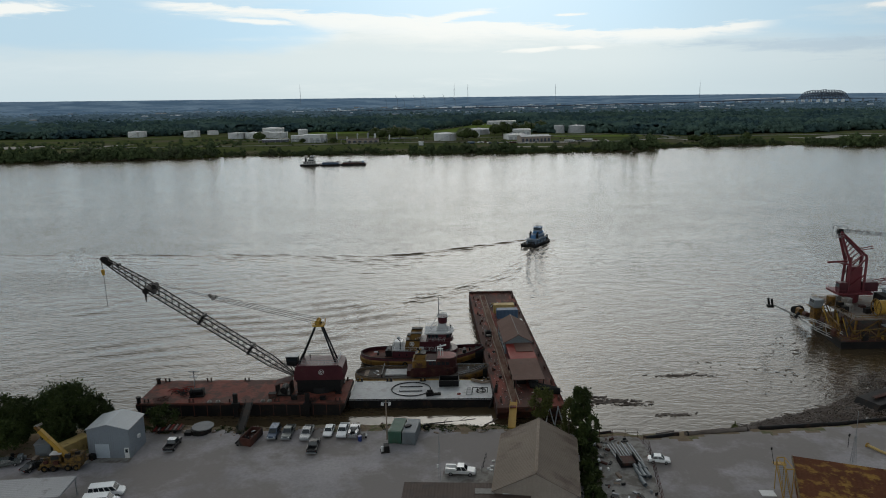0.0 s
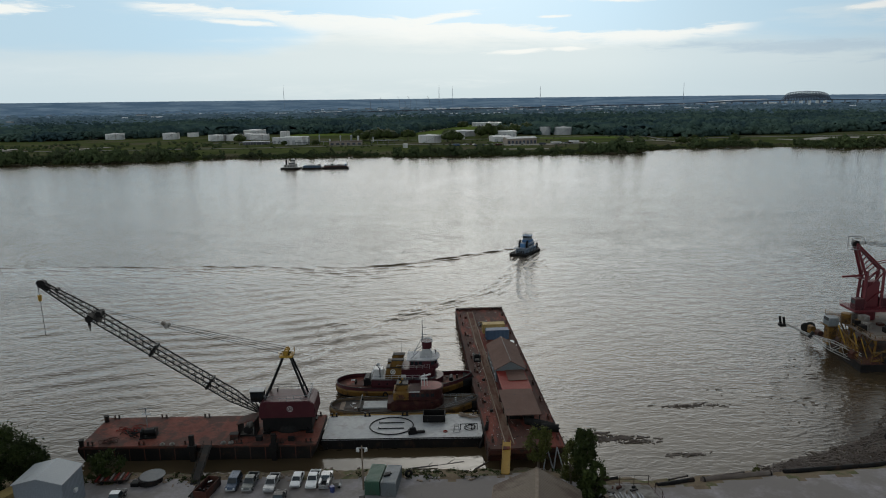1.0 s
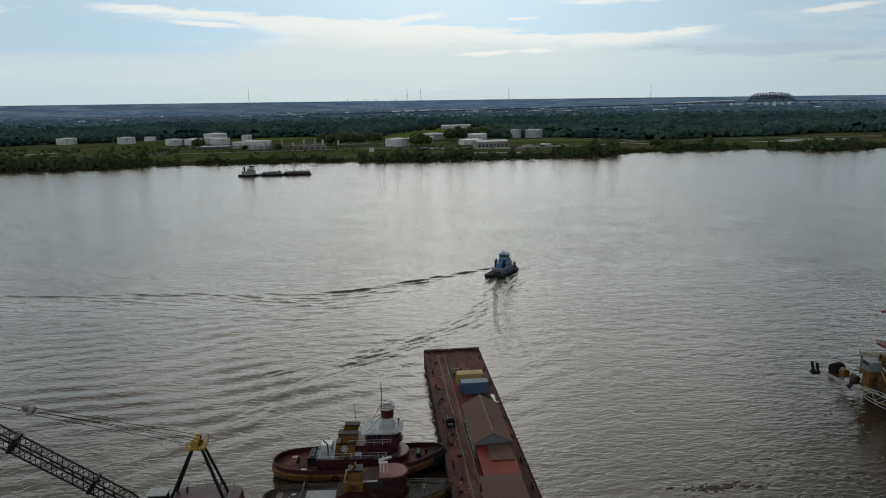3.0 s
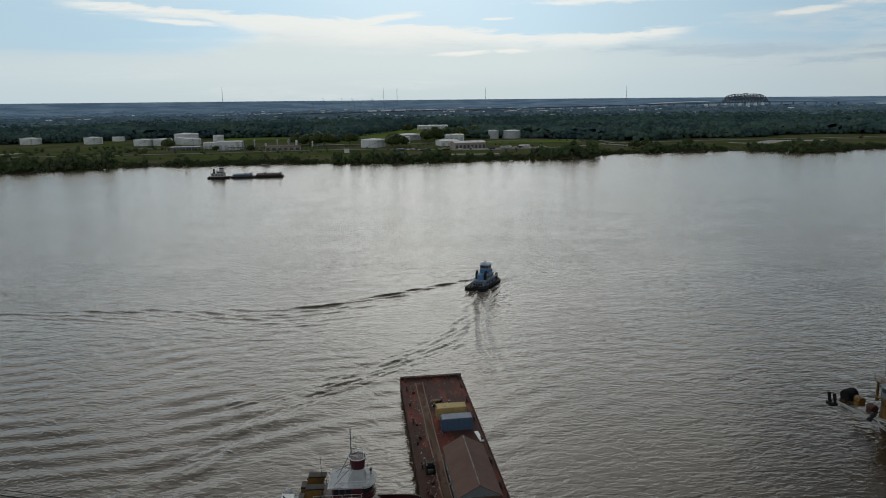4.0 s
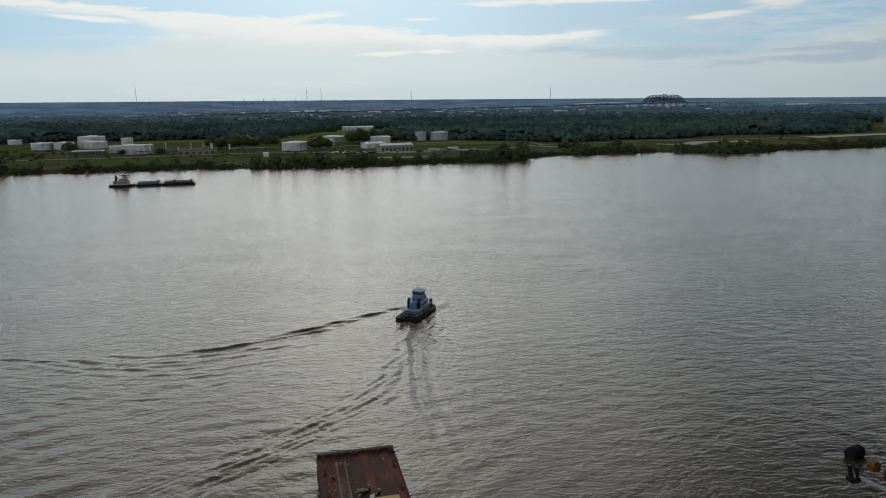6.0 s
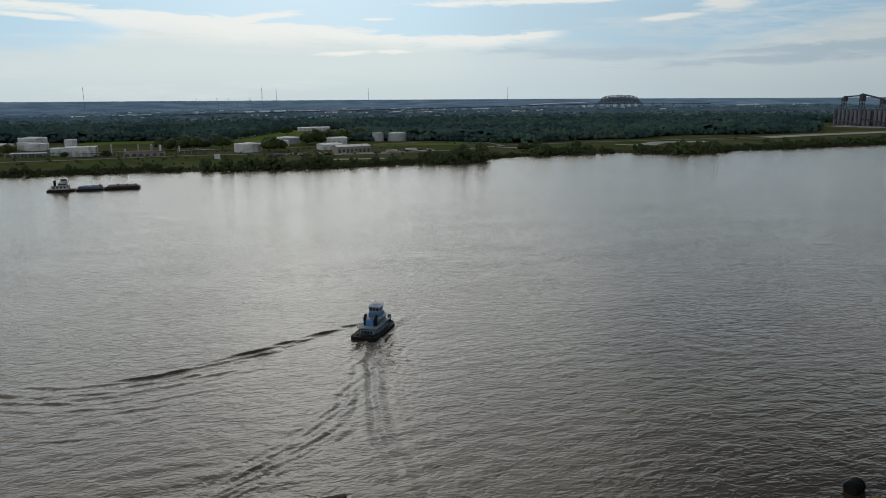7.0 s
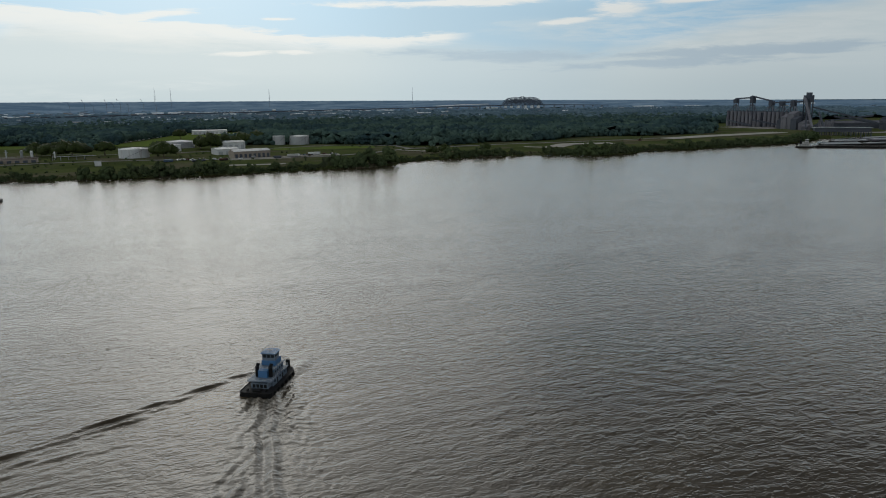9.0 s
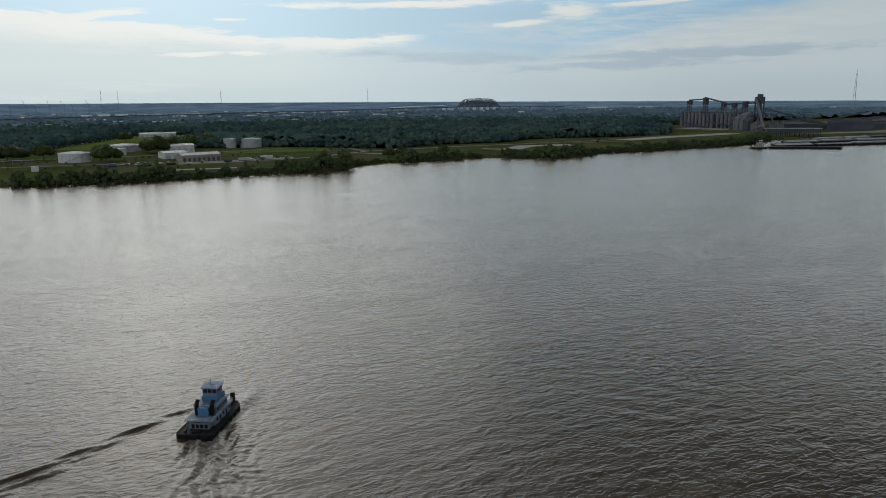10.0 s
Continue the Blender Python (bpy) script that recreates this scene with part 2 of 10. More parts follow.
WATER = water_material("river_water", 1.0)
CALM = water_material("sheltered_water", 0.22)
GLASS = glass_material("window_glass", (0.015, 0.02, 0.024))
YARD = surf("yard_gravel", (0.235, 0.220, 0.224), (0.335, 0.312, 0.314), 0.08, 0.85, bump=0.35, c3=(0.19, 0.170, 0.158), stain=0.6, stain_scale=0.06, fine=1.6, spec=0.2)
MUD = surf("bank_mud", (0.15, 0.115, 0.08), (0.24, 0.19, 0.14), 0.3, 0.85, bump=0.5, c3=(0.09, 0.10, 0.05), stain=0.4, stain_scale=0.3, fine=2.5, spec=0.0)
GRASS = surf("levee_grass", (0.0552, 0.0696, 0.0264), (0.0984, 0.1176, 0.0432), 0.02, 0.9, bump=0.3, c3=(0.1080, 0.0984, 0.0660), stain=0.4, stain_scale=0.015, fine=0.4, spec=0.0)
FLOOR = surf("forest_floor", (0.035, 0.05, 0.02), (0.05, 0.06, 0.03), 0.02, 0.9, bump=0.2, fine=0.3, spec=0.0)
SAND = surf("pale_gravel", (0.34, 0.32, 0.29), (0.45, 0.42, 0.38), 0.05, 0.9, bump=0.2, fine=0.7, spec=0.0)
ROADM = surf("road_surface", (0.22, 0.215, 0.205), (0.29, 0.28, 0.265), 0.05, 0.85, bump=0.1, fine=0.8, spec=0.0)
LEAF = surf("tree_leaves", (0.0246, 0.0378, 0.0117), (0.0529, 0.0684, 0.0198), 0.5, 0.6, bump=0.0, fine=2.0, rand=0.2, spec=0.08)
LEAFY = surf("willow_leaves", (0.062, 0.0713, 0.0186), (0.0868, 0.0899, 0.0279), 0.6, 0.6, bump=0.0, fine=2.0, rand=0.15, spec=0.08)
# woodland green with a bluish haze tint mixed into its colour
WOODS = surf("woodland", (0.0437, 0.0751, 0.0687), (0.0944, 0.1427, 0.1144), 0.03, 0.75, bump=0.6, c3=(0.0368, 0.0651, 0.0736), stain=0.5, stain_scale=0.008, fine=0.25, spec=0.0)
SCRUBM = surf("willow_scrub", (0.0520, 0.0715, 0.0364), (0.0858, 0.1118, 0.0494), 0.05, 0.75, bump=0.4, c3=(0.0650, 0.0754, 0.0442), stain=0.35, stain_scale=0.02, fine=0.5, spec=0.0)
# same woods farther off: aerial haze painted in as bluer, paler colour
HAZEWOOD = surf("hazy_middle_woods", (0.0930, 0.1440, 0.1800), (0.1770, 0.2476, 0.2940), 0.016, 0.8, bump=0.4, c3=(0.0780, 0.1260, 0.1620), stain=0.5, stain_scale=0.005, fine=0.2, spec=0.0)
DISTANT = surf("hazy_distant_woods", (0.1455, 0.2277, 0.3226), (0.2846, 0.3858, 0.4870), 0.006, 0.8, bump=0.3, c3=(0.1240, 0.1999, 0.2909), stain=0.5, stain_scale=0.004, fine=0.03, spec=0.0)
SLATE = surf("distant_slate_steel", (0.10, 0.12, 0.155), (0.13, 0.15, 0.19), 0.05, 0.7, bump=0.0, spec=0.0)
BARK = surf("bark", (0.08, 0.06, 0.045), (0.12, 0.095, 0.07), 2, 0.9, bump=0.4, fine=12)
DECKRED = surf("red_oxide_deck", (0.1235, 0.0377, 0.0273), (0.2184, 0.0780, 0.0585), 0.2, 0.65, bump=0.2, c3=(0.0650, 0.0364, 0.0299), stain=0.55, stain_scale=0.25, fine=2.2, spec=0.06)
HULLRED = surf("rusty_hull", (0.055, 0.020, 0.015), (0.09, 0.035, 0.025), 0.2, 0.7, bump=0.2, c3=(0.035, 0.028, 0.025), stain=0.5, stain_scale=0.3, fine=2, spec=0.15)
HULLBLK = surf("black_hull", (0.007, 0.007, 0.0077), (0.014, 0.0126, 0.0119), 0.3, 0.6, bump=0.2, c3=(0.0315, 0.0196, 0.014), stain=0.25, stain_scale=0.5, fine=2, spec=0.15)
BLACK = surf("black_steel", (0.0048, 0.0048, 0.0054), (0.0096, 0.009, 0.009), 1.0, 0.55, bump=0.1, spec=0.2)
DECKGREY = surf("pale_grey_deck", (0.3024, 0.3132, 0.3186), (0.3996, 0.4050, 0.4050), 0.1, 0.6, bump=0.1, c3=(0.2592, 0.2538, 0.2430), stain=0.25, stain_scale=0.3, fine=1.2)
MAROON = surf("maroon_paint", (0.04675, 0.008, 0.0133), (0.068, 0.0136, 0.019), 0.3, 0.45, bump=0.05, c3=(0.051, 0.024, 0.02375), stain=0.15, stain_scale=0.6, spec=0.3)
TUGYEL = surf("tug_ochre_paint", (0.125, 0.066, 0.013), (0.19, 0.102, 0.024), 0.4, 0.55, bump=0.08, c3=(0.045, 0.026, 0.014), stain=0.45, stain_scale=0.5, fine=3, spec=0.2)
YELLOW = surf("yellow_paint", (0.312, 0.1813, 0.024), (0.39, 0.2368, 0.04), 0.4, 0.5, bump=0.05, c3=(0.195, 0.1036, 0.04), stain=0.15, stain_scale=0.7, spec=0.25)
WHITE = surf("white_paint", (0.52, 0.53, 0.535), (0.62, 0.62, 0.615), 0.4, 0.4, bump=0.03, c3=(0.45, 0.42, 0.38), stain=0.12, stain_scale=0.8)
CARWHITE = surf("white_car_paint", (0.76, 0.77, 0.77), (0.80, 0.80, 0.80), 0.5, 0.25, bump=0.0)
CARSILVER = surf("silver_car_paint", (0.33, 0.34, 0.35), (0.40, 0.405, 0.41), 0.5, 0.3, metal=0.5, bump=0.0)
CARBLACK = surf("black_car_paint", (0.012, 0.012, 0.014), (0.02, 0.02, 0.022), 0.5, 0.25, bump=0.0)
CARBLUE = surf("blue_car_paint", (0.035, 0.06, 0.10), (0.05, 0.075, 0.12), 0.5, 0.3, metal=0.3, bump=0.0)
CARGREY = surf("grey_car_paint", (0.10, 0.11, 0.105), (0.13, 0.14, 0.135), 0.5, 0.3, metal=0.3, bump=0.0)
RUBBER = surf("rubber", (0.010, 0.010, 0.010), (0.018, 0.018, 0.018), 3, 0.85, bump=0.1, spec=0.1)
RIM = surf("wheel_rim", (0.35, 0.35, 0.36), (0.45, 0.45, 0.46), 3, 0.35, metal=0.8, bump=0.0)
LAMPGLASS = surf("lamp_glass", (0.6, 0.6, 0.58), (0.7, 0.7, 0.68), 3, 0.15, bump=0.0)
TAILRED = surf("tail_lamp", (0.25, 0.01, 0.01), (0.3, 0.02, 0.02), 3, 0.2, bump=0.0)
METALBLUE = surf("bluegrey_cladding", (0.162, 0.186, 0.216), (0.192, 0.216, 0.246), 0.15, 0.5, bump=0.05, c3=(0.132, 0.144, 0.156), stain=0.15, stain_scale=0.3, ridge=("X", 0.4, 0.04))
METALBLUEY = surf("bluegrey_cladding_side", (0.162, 0.186, 0.216), (0.192, 0.216, 0.246), 0.15, 0.5, bump=0.05, c3=(0.132, 0.144, 0.156), stain=0.15, stain_scale=0.3, ridge=("Y", 0.4, 0.04))
ROOFBLUE = surf("pale_blue_roof", (0.2904, 0.3168, 0.3366), (0.3432, 0.363, 0.3762), 0.15, 0.45, bump=0.05, c3=(0.231, 0.2442, 0.2508), stain=0.2, stain_scale=0.3, ridge=("Y", 0.5, 0.012))
ROOFBRN = surf("weathered_brown_roof", (0.1431, 0.1145, 0.0901), (0.1961, 0.159, 0.1272), 0.12, 0.6, bump=0.1, c3=(0.1007, 0.0742, 0.05936), stain=0.35, stain_scale=0.16, ridge=("Y", 0.45, 0.05), stretch=(0.3, 1, 1), spec=0.06)
ROOFDRK = surf("dark_brown_roof", (0.075, 0.055, 0.046), (0.105, 0.08, 0.066), 0.2, 0.6, bump=0.1, c3=(0.06, 0.05, 0.045), stain=0.3, stain_scale=0.3, ridge=("X", 0.5, 0.06), spec=0.06)
SHINGLE = surf("brown_shingle", (0.12, 0.072, 0.058), (0.15, 0.095, 0.078), 0.3, 0.75, bump=0.2, c3=(0.10, 0.07, 0.06), stain=0.2, stain_scale=0.5, fine=4, spec=0.06)
TANWALL = surf("tan_wall", (0.24, 0.20, 0.165), (0.29, 0.245, 0.205), 0.3, 0.7, bump=0.1, ridge=("X", 0.4, 0.04))
RUSTROOF = surf("rusted_yellow_roof", (0.07125, 0.024, 0.0105), (0.105, 0.0375, 0.015), 0.25, 0.8, bump=0.2, c3=(0.225, 0.1275, 0.02625), stain=0.42, stain_scale=0.35, fine=2.5, ridge=("X", 0.8, 0.05), spec=0.06)
REDPAINT = surf("red_paint", (0.18, 0.024, 0.0192), (0.2232, 0.0384, 0.0288), 0.3, 0.5, bump=0.05, c3=(0.18, 0.04, 0.032), stain=0.2, stain_scale=0.5, spec=0.06)
CRANERED = surf("crane_red", (0.096, 0.0096, 0.016), (0.136, 0.016, 0.022), 0.3, 0.5, bump=0.05)
CONTGREEN = surf("green_container", (0.0279, 0.0806, 0.0527), (0.0372, 0.0992, 0.0651), 0.4, 0.55, bump=0.05, c3=(0.062, 0.0496, 0.031), stain=0.15, stain_scale=0.8)
CONTGREY = surf("grey_container", (0.1156, 0.136, 0.1496), (0.1496, 0.1666, 0.1768), 0.4, 0.5, bump=0.05, c3=(0.0816, 0.068, 0.0544), stain=0.15, stain_scale=0.8)
CONTBLUE = surf("blue_container", (0.045, 0.084, 0.144), (0.06, 0.102, 0.168), 0.4, 0.5, bump=0.05, c3=(0.06, 0.06, 0.06), stain=0.12, stain_scale=0.8)
PALEBLUE = surf("pale_blue_panel", (0.40, 0.49, 0.58), (0.48, 0.56, 0.63), 0.4, 0.5, bump=0.05)
TUGBLUE = surf("bright_blue_paint", (0.0650, 0.1620, 0.3240), (0.0842, 0.1944, 0.3690), 0.4, 0.45, bump=0.03, spec=0.2)
TOWPALE = surf("pale_blue_white_paint", (0.1384, 0.1757, 0.2285), (0.1761, 0.2188, 0.2749), 0.4, 0.5, bump=0.03, c3=(0.1258, 0.1326, 0.1428), stain=0.25, stain_scale=0.8, spec=0.2)
STEEL = surf("galvanised_steel", (0.20, 0.21, 0.22), (0.28, 0.29, 0.30), 0.6, 0.4, metal=0.25, bump=0.05, spec=0.25)
WOOD = surf("weathered_wood", (0.17, 0.125, 0.09), (0.25, 0.195, 0.15), 0.8, 0.85, bump=0.3, fine=5)
DRIFT = surf("driftwood", (0.10, 0.08, 0.07), (0.22, 0.19, 0.17), 0.25, 0.9, bump=0.3, fine=2, spec=0.0)
CONC = surf("concrete", (0.20, 0.19, 0.175), (0.29, 0.275, 0.255), 0.3, 0.85, bump=0.15, c3=(0.12, 0.105, 0.09), stain=0.5, stain_scale=0.35, fine=3, spec=0.25)
SILO = surf("silo_concrete", (0.150, 0.150, 0.170), (0.210, 0.208, 0.230), 0.06, 0.8, bump=0.1, c3=(0.10, 0.10, 0.12), stain=0.4, stain_scale=0.06, fine=0.3, stretch=(1, 1, 0.25), spec=0.0)
TANKWHITE = surf("tank_white", (0.52, 0.53, 0.54), (0.62, 0.625, 0.62), 0.05, 0.55, bump=0.03, c3=(0.36, 0.345, 0.32), stain=0.3, stain_scale=0.12, stretch=(1, 1, 0.2), fine=0.5, spec=0.2)
TANKGREY = surf("tank_grey", (0.33, 0.345, 0.36), (0.40, 0.41, 0.42), 0.05, 0.55, bump=0.03, c3=(0.25, 0.24, 0.23), stain=0.2, stain_scale=0.12, stretch=(1, 1, 0.2), fine=0.5)
FARDARK = surf("distant_steel", (0.065, 0.072, 0.09), (0.10, 0.11, 0.13), 0.05, 0.7, bump=0.0, spec=0.0)
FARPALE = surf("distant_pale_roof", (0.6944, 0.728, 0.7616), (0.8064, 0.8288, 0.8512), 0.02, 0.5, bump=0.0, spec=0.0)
LONGRED = surf("dark_red_deck", (0.1173, 0.0290, 0.0221), (0.2415, 0.0690, 0.0497), 0.16, 0.7, bump=0.25, c3=(0.0552, 0.0331, 0.0276), stain=0.62, stain_scale=0.2, fine=1.8, spec=0.06, stretch=(0.3, 1, 1))
FIELD = surf("bright_field_grass", (0.105, 0.150, 0.036), (0.155, 0.195, 0.050), 0.02, 0.9, bump=0.2, c3=(0.085, 0.105, 0.045), stain=0.35, stain_scale=0.02, spec=0.0, fine=0.3)
# far steel and walls, paled and blued: distance haze put into the colour
FARGREY = surf("distant_hazy_grey", (0.22, 0.26, 0.31), (0.27, 0.31, 0.36), 0.05, 0.7, bump=0.0, spec=0.0)
CONTPALE = surf("dull_white_steel", (0.36, 0.355, 0.34), (0.45, 0.445, 0.43), 0.5, 0.6, bump=0.05, spec=0.2)
CREAMYEL = surf("cream_yellow_steel", (0.3780, 0.2700, 0.1020), (0.4662, 0.3420, 0.1380), 0.4, 0.6, bump=0.05, c3=(0.2016, 0.1320, 0.0600), stain=0.25, stain_scale=0.6, spec=0.2)
OCHREDARK = surf("oily_ochre_paint", (0.12, 0.070, 0.018), (0.18, 0.105, 0.028), 0.8, 0.6, bump=0.05, c3=(0.035, 0.026, 0.018), stain=0.5, stain_scale=1.2, spec=0.2)

# ---- mesh helpers ----
def part(name, bm, material, parent=None, label="", smooth=False):
    """One mesh object from a bmesh (which is freed), under a thing or a part."""
    me = bpy.data.meshes.new(name)
    if smooth:
        for f in bm.faces:
            f.smooth = True
    bm.normal_update()
    bm.to_mesh(me)
    bm.free()
    for m in (material if isinstance(material, (list, tuple)) else [material]):
        me.materials.append(m)
    ob = new(name, me)
    ob.parent = parent
    if label:
        ob["label"] = label
    return ob


def sheet(name, verts, faces, material, parent=None, smooth=False):
    me = bpy.data.meshes.new(name)
    verts, faces = np.asarray(verts, dtype=np.float32), np.asarray(faces, dtype=np.int32)
    me.vertices.add(len(verts))
    me.vertices.foreach_set("co", verts.ravel())
    k = faces.shape[1]
    me.loops.add(len(faces) * k)
    me.loops.foreach_set("vertex_index", faces.ravel())
    me.polygons.add(len(faces))
    me.polygons.foreach_set("loop_start", np.arange(0, len(faces) * k, k, dtype=np.int32))
    if smooth:
        me.polygons.foreach_set("use_smooth", np.ones(len(faces), dtype=bool))
    for m in (material if isinstance(material, (list, tuple)) else [material]):
        me.materials.append(m)
    me.update(calc_edges=True)
    ob = new(name, me)
    ob.parent = parent
    return ob


def thing(name, x, y, z, rz=0.0, label="", category="", group="", kind=""):
    ob = new(name)
    ob.matrix_world = pose(x, y, z, 0, 0, rz)
    ob.empty_display_size = 0.5
    return tagged(ob, label, category, group, kind)


def place(ob, x, y, z, rz=0.0, rx=0.0, ry=0.0):
    ob.matrix_world = pose(x, y, z, rx, ry, rz)
    return ob


def box(bm, x0, x1, y0, y1, z0, z1, bevel=0.0):
    m = Matrix.Translation(((x0 + x1) / 2, (y0 + y1) / 2, (z0 + z1) / 2)) @ Matrix.Diagonal((x1 - x0, y1 - y0, z1 - z0, 1))
    r = bmesh.ops.create_cube(bm, size=1, matrix=m)
    if bevel:
        es = list({e for v in r["verts"] for e in v.link_edges})
        bmesh.ops.bevel(bm, geom=es, offset=bevel, segments=2, affect="EDGES", profile=0.6)
    return bm


def rod(bm, p, q, r, n=6, r2=None):
    p, q = Vector(p), Vector(q)
    d = q - p
    m = Matrix.Translation((p + q) / 2) @ d.to_track_quat("Z", "Y").to_matrix().to_4x4()
    bmesh.ops.create_cone(bm, cap_ends=True, segments=n, radius1=r, radius2=r if r2 is None else r2, depth=d.length, matrix=m)
    return bm


def beam(bm, p, q, w, h=None):
    """A square beam from p to q."""
    p, q = Vector(p), Vector(q)
    d = q - p
    m = Matrix.Translation((p + q) / 2) @ d.to_track_quat("Z", "Y").to_matrix().to_4x4() @ Matrix.Diagonal((w, h or w, d.length, 1))
    bmesh.ops.create_cube(bm, size=1, matrix=m)
    return bm


def extrude(bm, outline, depth, axis="y", centre=True):
    """A closed outline of (a, b) pairs pushed along an axis: 'y' puts a on x and b on z, 'z' puts a on x and b on y, 'x' puts a on y and b on z."""
    lo, hi = (-depth / 2, depth / 2) if centre else (0, depth)
    put = {"y": lambda a, b, c: (a, c, b), "z": lambda a, b, c: (a, b, c), "x": lambda a, b, c: (c, a, b)}[axis]
    v0 = [bm.verts.new(put(a, b, lo)) for a, b in outline]
    v1 = [bm.verts.new(put(a, b, hi)) for a, b in outline]
    fs = [bm.faces.new(v0), bm.faces.new(v1[::-1])]
    k = len(outline)
    fs += [bm.faces.new((v0[i], v1[i], v1[(i + 1) % k], v0[(i + 1) % k])) for i in range(k)]
    bmesh.ops.recalc_face_normals(bm, faces=fs)
    return bm


def loft(bm, rings, closed=True, cap=True):
    """Skin through rings of equal length."""
    vs = [[bm.verts.new(p) for p in ring] for ring in rings]
    k = len(rings[0])
    fs = []
    for a, b in zip(vs, vs[1:]):
        for i in range(k if closed else k - 1):
            fs.append(bm.faces.new((a[i], a[(i + 1) % k], b[(i + 1) % k], b[i])))
    if cap:
        fs += [bm.faces.new(vs[0][::-1]), bm.faces.new(vs[-1])]
    bmesh.ops.recalc_face_normals(bm, faces=fs)
    return bm


def ring(bm, c, r, tube, n=24, m=6, sx=1.0, sy=1.0, axis="z"):
    put = {"z": lambda a, b, c2: (a, b, c2), "y": lambda a, b, c2: (a, c2, b), "x": lambda a, b, c2: (c2, a, b)}[axis]
    rings = []
    for i in range(n):
        t = 2 * math.pi * i / n
        loop = []
        for j in range(m):
            u = 2 * math.pi * j / m
            rr = r + tube * math.cos(u)
            loop.append(Vector(put(rr * math.cos(t) * sx, rr * math.sin(t) * sy, tube * math.sin(u))) + Vector(c))
        rings.append(loop)
    loft(bm, rings + [rings[0]], cap=False)
    bmesh.ops.remove_doubles(bm, verts=bm.verts, dist=1e-4)
    return bm


def B():
    return bmesh.new()


def interp(x, pts):
    xs, ys = zip(*pts)
    return np.interp(x, xs, ys)


# ---- the ground: one sheet from the yard under the river to the far woods ----
NEAR_SHORE = [(-400, 141), (-96, 142), (-58, 142.4), (-40, 141.2), (-30, 141.6), (-20, 142.0), (-9, 141.4), (4, 140.8), (12, 140.5), (20, 140.5), (26, 139), (31, 136.7), (41, 135.2), (63, 137.6), (77, 138.6), (93, 141), (130, 147), (400, 170)]
FAR_SHORE = [(-3000, 700), (-900, 800), (-480, 838), (-360, 845), (-290, 858), (-245, 876), (-170, 874), (-80, 873), (-40, 860), (30, 848), (100, 852), (230, 856), (256, 868), (268, 897), (330, 908), (440, 910), (475, 880), (500, 866), (545, 873), (600, 892), (760, 898), (880, 915), (960, 960), (1200, 960), (3000, 800)]
YARD_Z = 1.2


def near_shore(x):
    return interp(x, NEAR_SHORE)


def far_shore(x):
    return interp(x, FAR_SHORE) + 2.5 * np.sin(np.asarray(x) * 0.11) + 1.8 * np.sin(np.asarray(x) * 0.043 + 1)


def smooth(a):
    a = np.clip(a, 0, 1)
    return a * a * (3 - 2 * a)


def far_rise(x, y):
    """Added rise: lifts the flat far plain to the horizon from four kilometres."""
    r = np.hypot(x, y)
    return (47.0 - 0.55 * np.degrees(np.arctan2(x, np.maximum(y, 1.0)))) * np.clip((r - 4000) / 900, 0, 1) ** 1.1


def ground_z(x, y):
    x, y = np.asarray(x, float), np.asarray(y, float)
    dn = near_shore(x) - y                   # > 0 on the near land
    df = y - far_shore(x)                    # > 0 on the far land
    near = -3 + 3 * smooth((dn + 7) / 7) + YARD_Z * smooth(dn / 4.5)
    far = -3 + 3 * smooth((df + 8) / 8) + 2.2 * smooth(df / 12) + 1.8 * smooth((df - 40) / 60)
    wob = 0.10 * np.sin(x * 0.9 + 1.7 * np.sin(y * 0.8)) * np.exp(-((dn - 1.5) / 3.0) ** 2)
    return np.where(dn > -60, near + wob, far + far_rise(x, y))


def axis(parts):
    out = []
    for a, b, n in parts:
        out += list(np.linspace(a, b, n, endpoint=False))
    return np.array(out + [parts[-1][1]])


def grid(xs, ys):
    X, Y = np.meshgrid(xs, ys)
    nx, ny = len(xs), len(ys)
    i = (np.arange(ny - 1)[:, None] * nx + np.arange(nx - 1)[None, :]).ravel()
    return X.ravel(), Y.ravel(), np.stack([i, i + 1, i + nx + 1, i + nx], 1)


WEDGE = [(-56, 1236), (-16, 1406), (50, 1560), (81, 1665), (225, 1665), (196, 1560), (150, 1290), (84, 1262), (40, 1225)]
TREELINE = [(-3000, 1150), (-900, 1250), (-750, 1290), (-650, 1292), (-524, 1322), (-440, 1405), (-300, 1398), (-124, 1356), (-56, 1236), (40, 1225), (84, 1262), (137, 1245), (184, 1215), (234, 1192), (334, 1112), (386, 1078), (475, 1086), (560, 1104), (620, 1135), (700, 1130), (780, 1125), (900, 1110), (990, 1220), (1080, 1420), (1300, 1460), (3000, 1500)]


def inside(x, y, poly):
    x, y = np.asarray(x, float), np.asarray(y, float)
    hit = np.zeros(x.shape, bool)
    for (x0, y0), (x1, y1) in zip(poly, poly[1:] + poly[:1]):
        cut = ((y0 > y) != (y1 > y)) & (x < (x1 - x0) * (y - y0) / (y1 - y0 + 1e-9) + x0)
        hit ^= cut
    return hit


REACH = [(1500, 3170), (1850, 3170), (2050, 3420), (1500, 3420)]     # open river bend under the far bridge


def wooded(x, y):
    return (y > interp(x, TREELINE) + 12 * np.sin(np.asarray(x) * 0.03)) & ~inside(x, y, WEDGE) & ~inside(x, y, REACH)


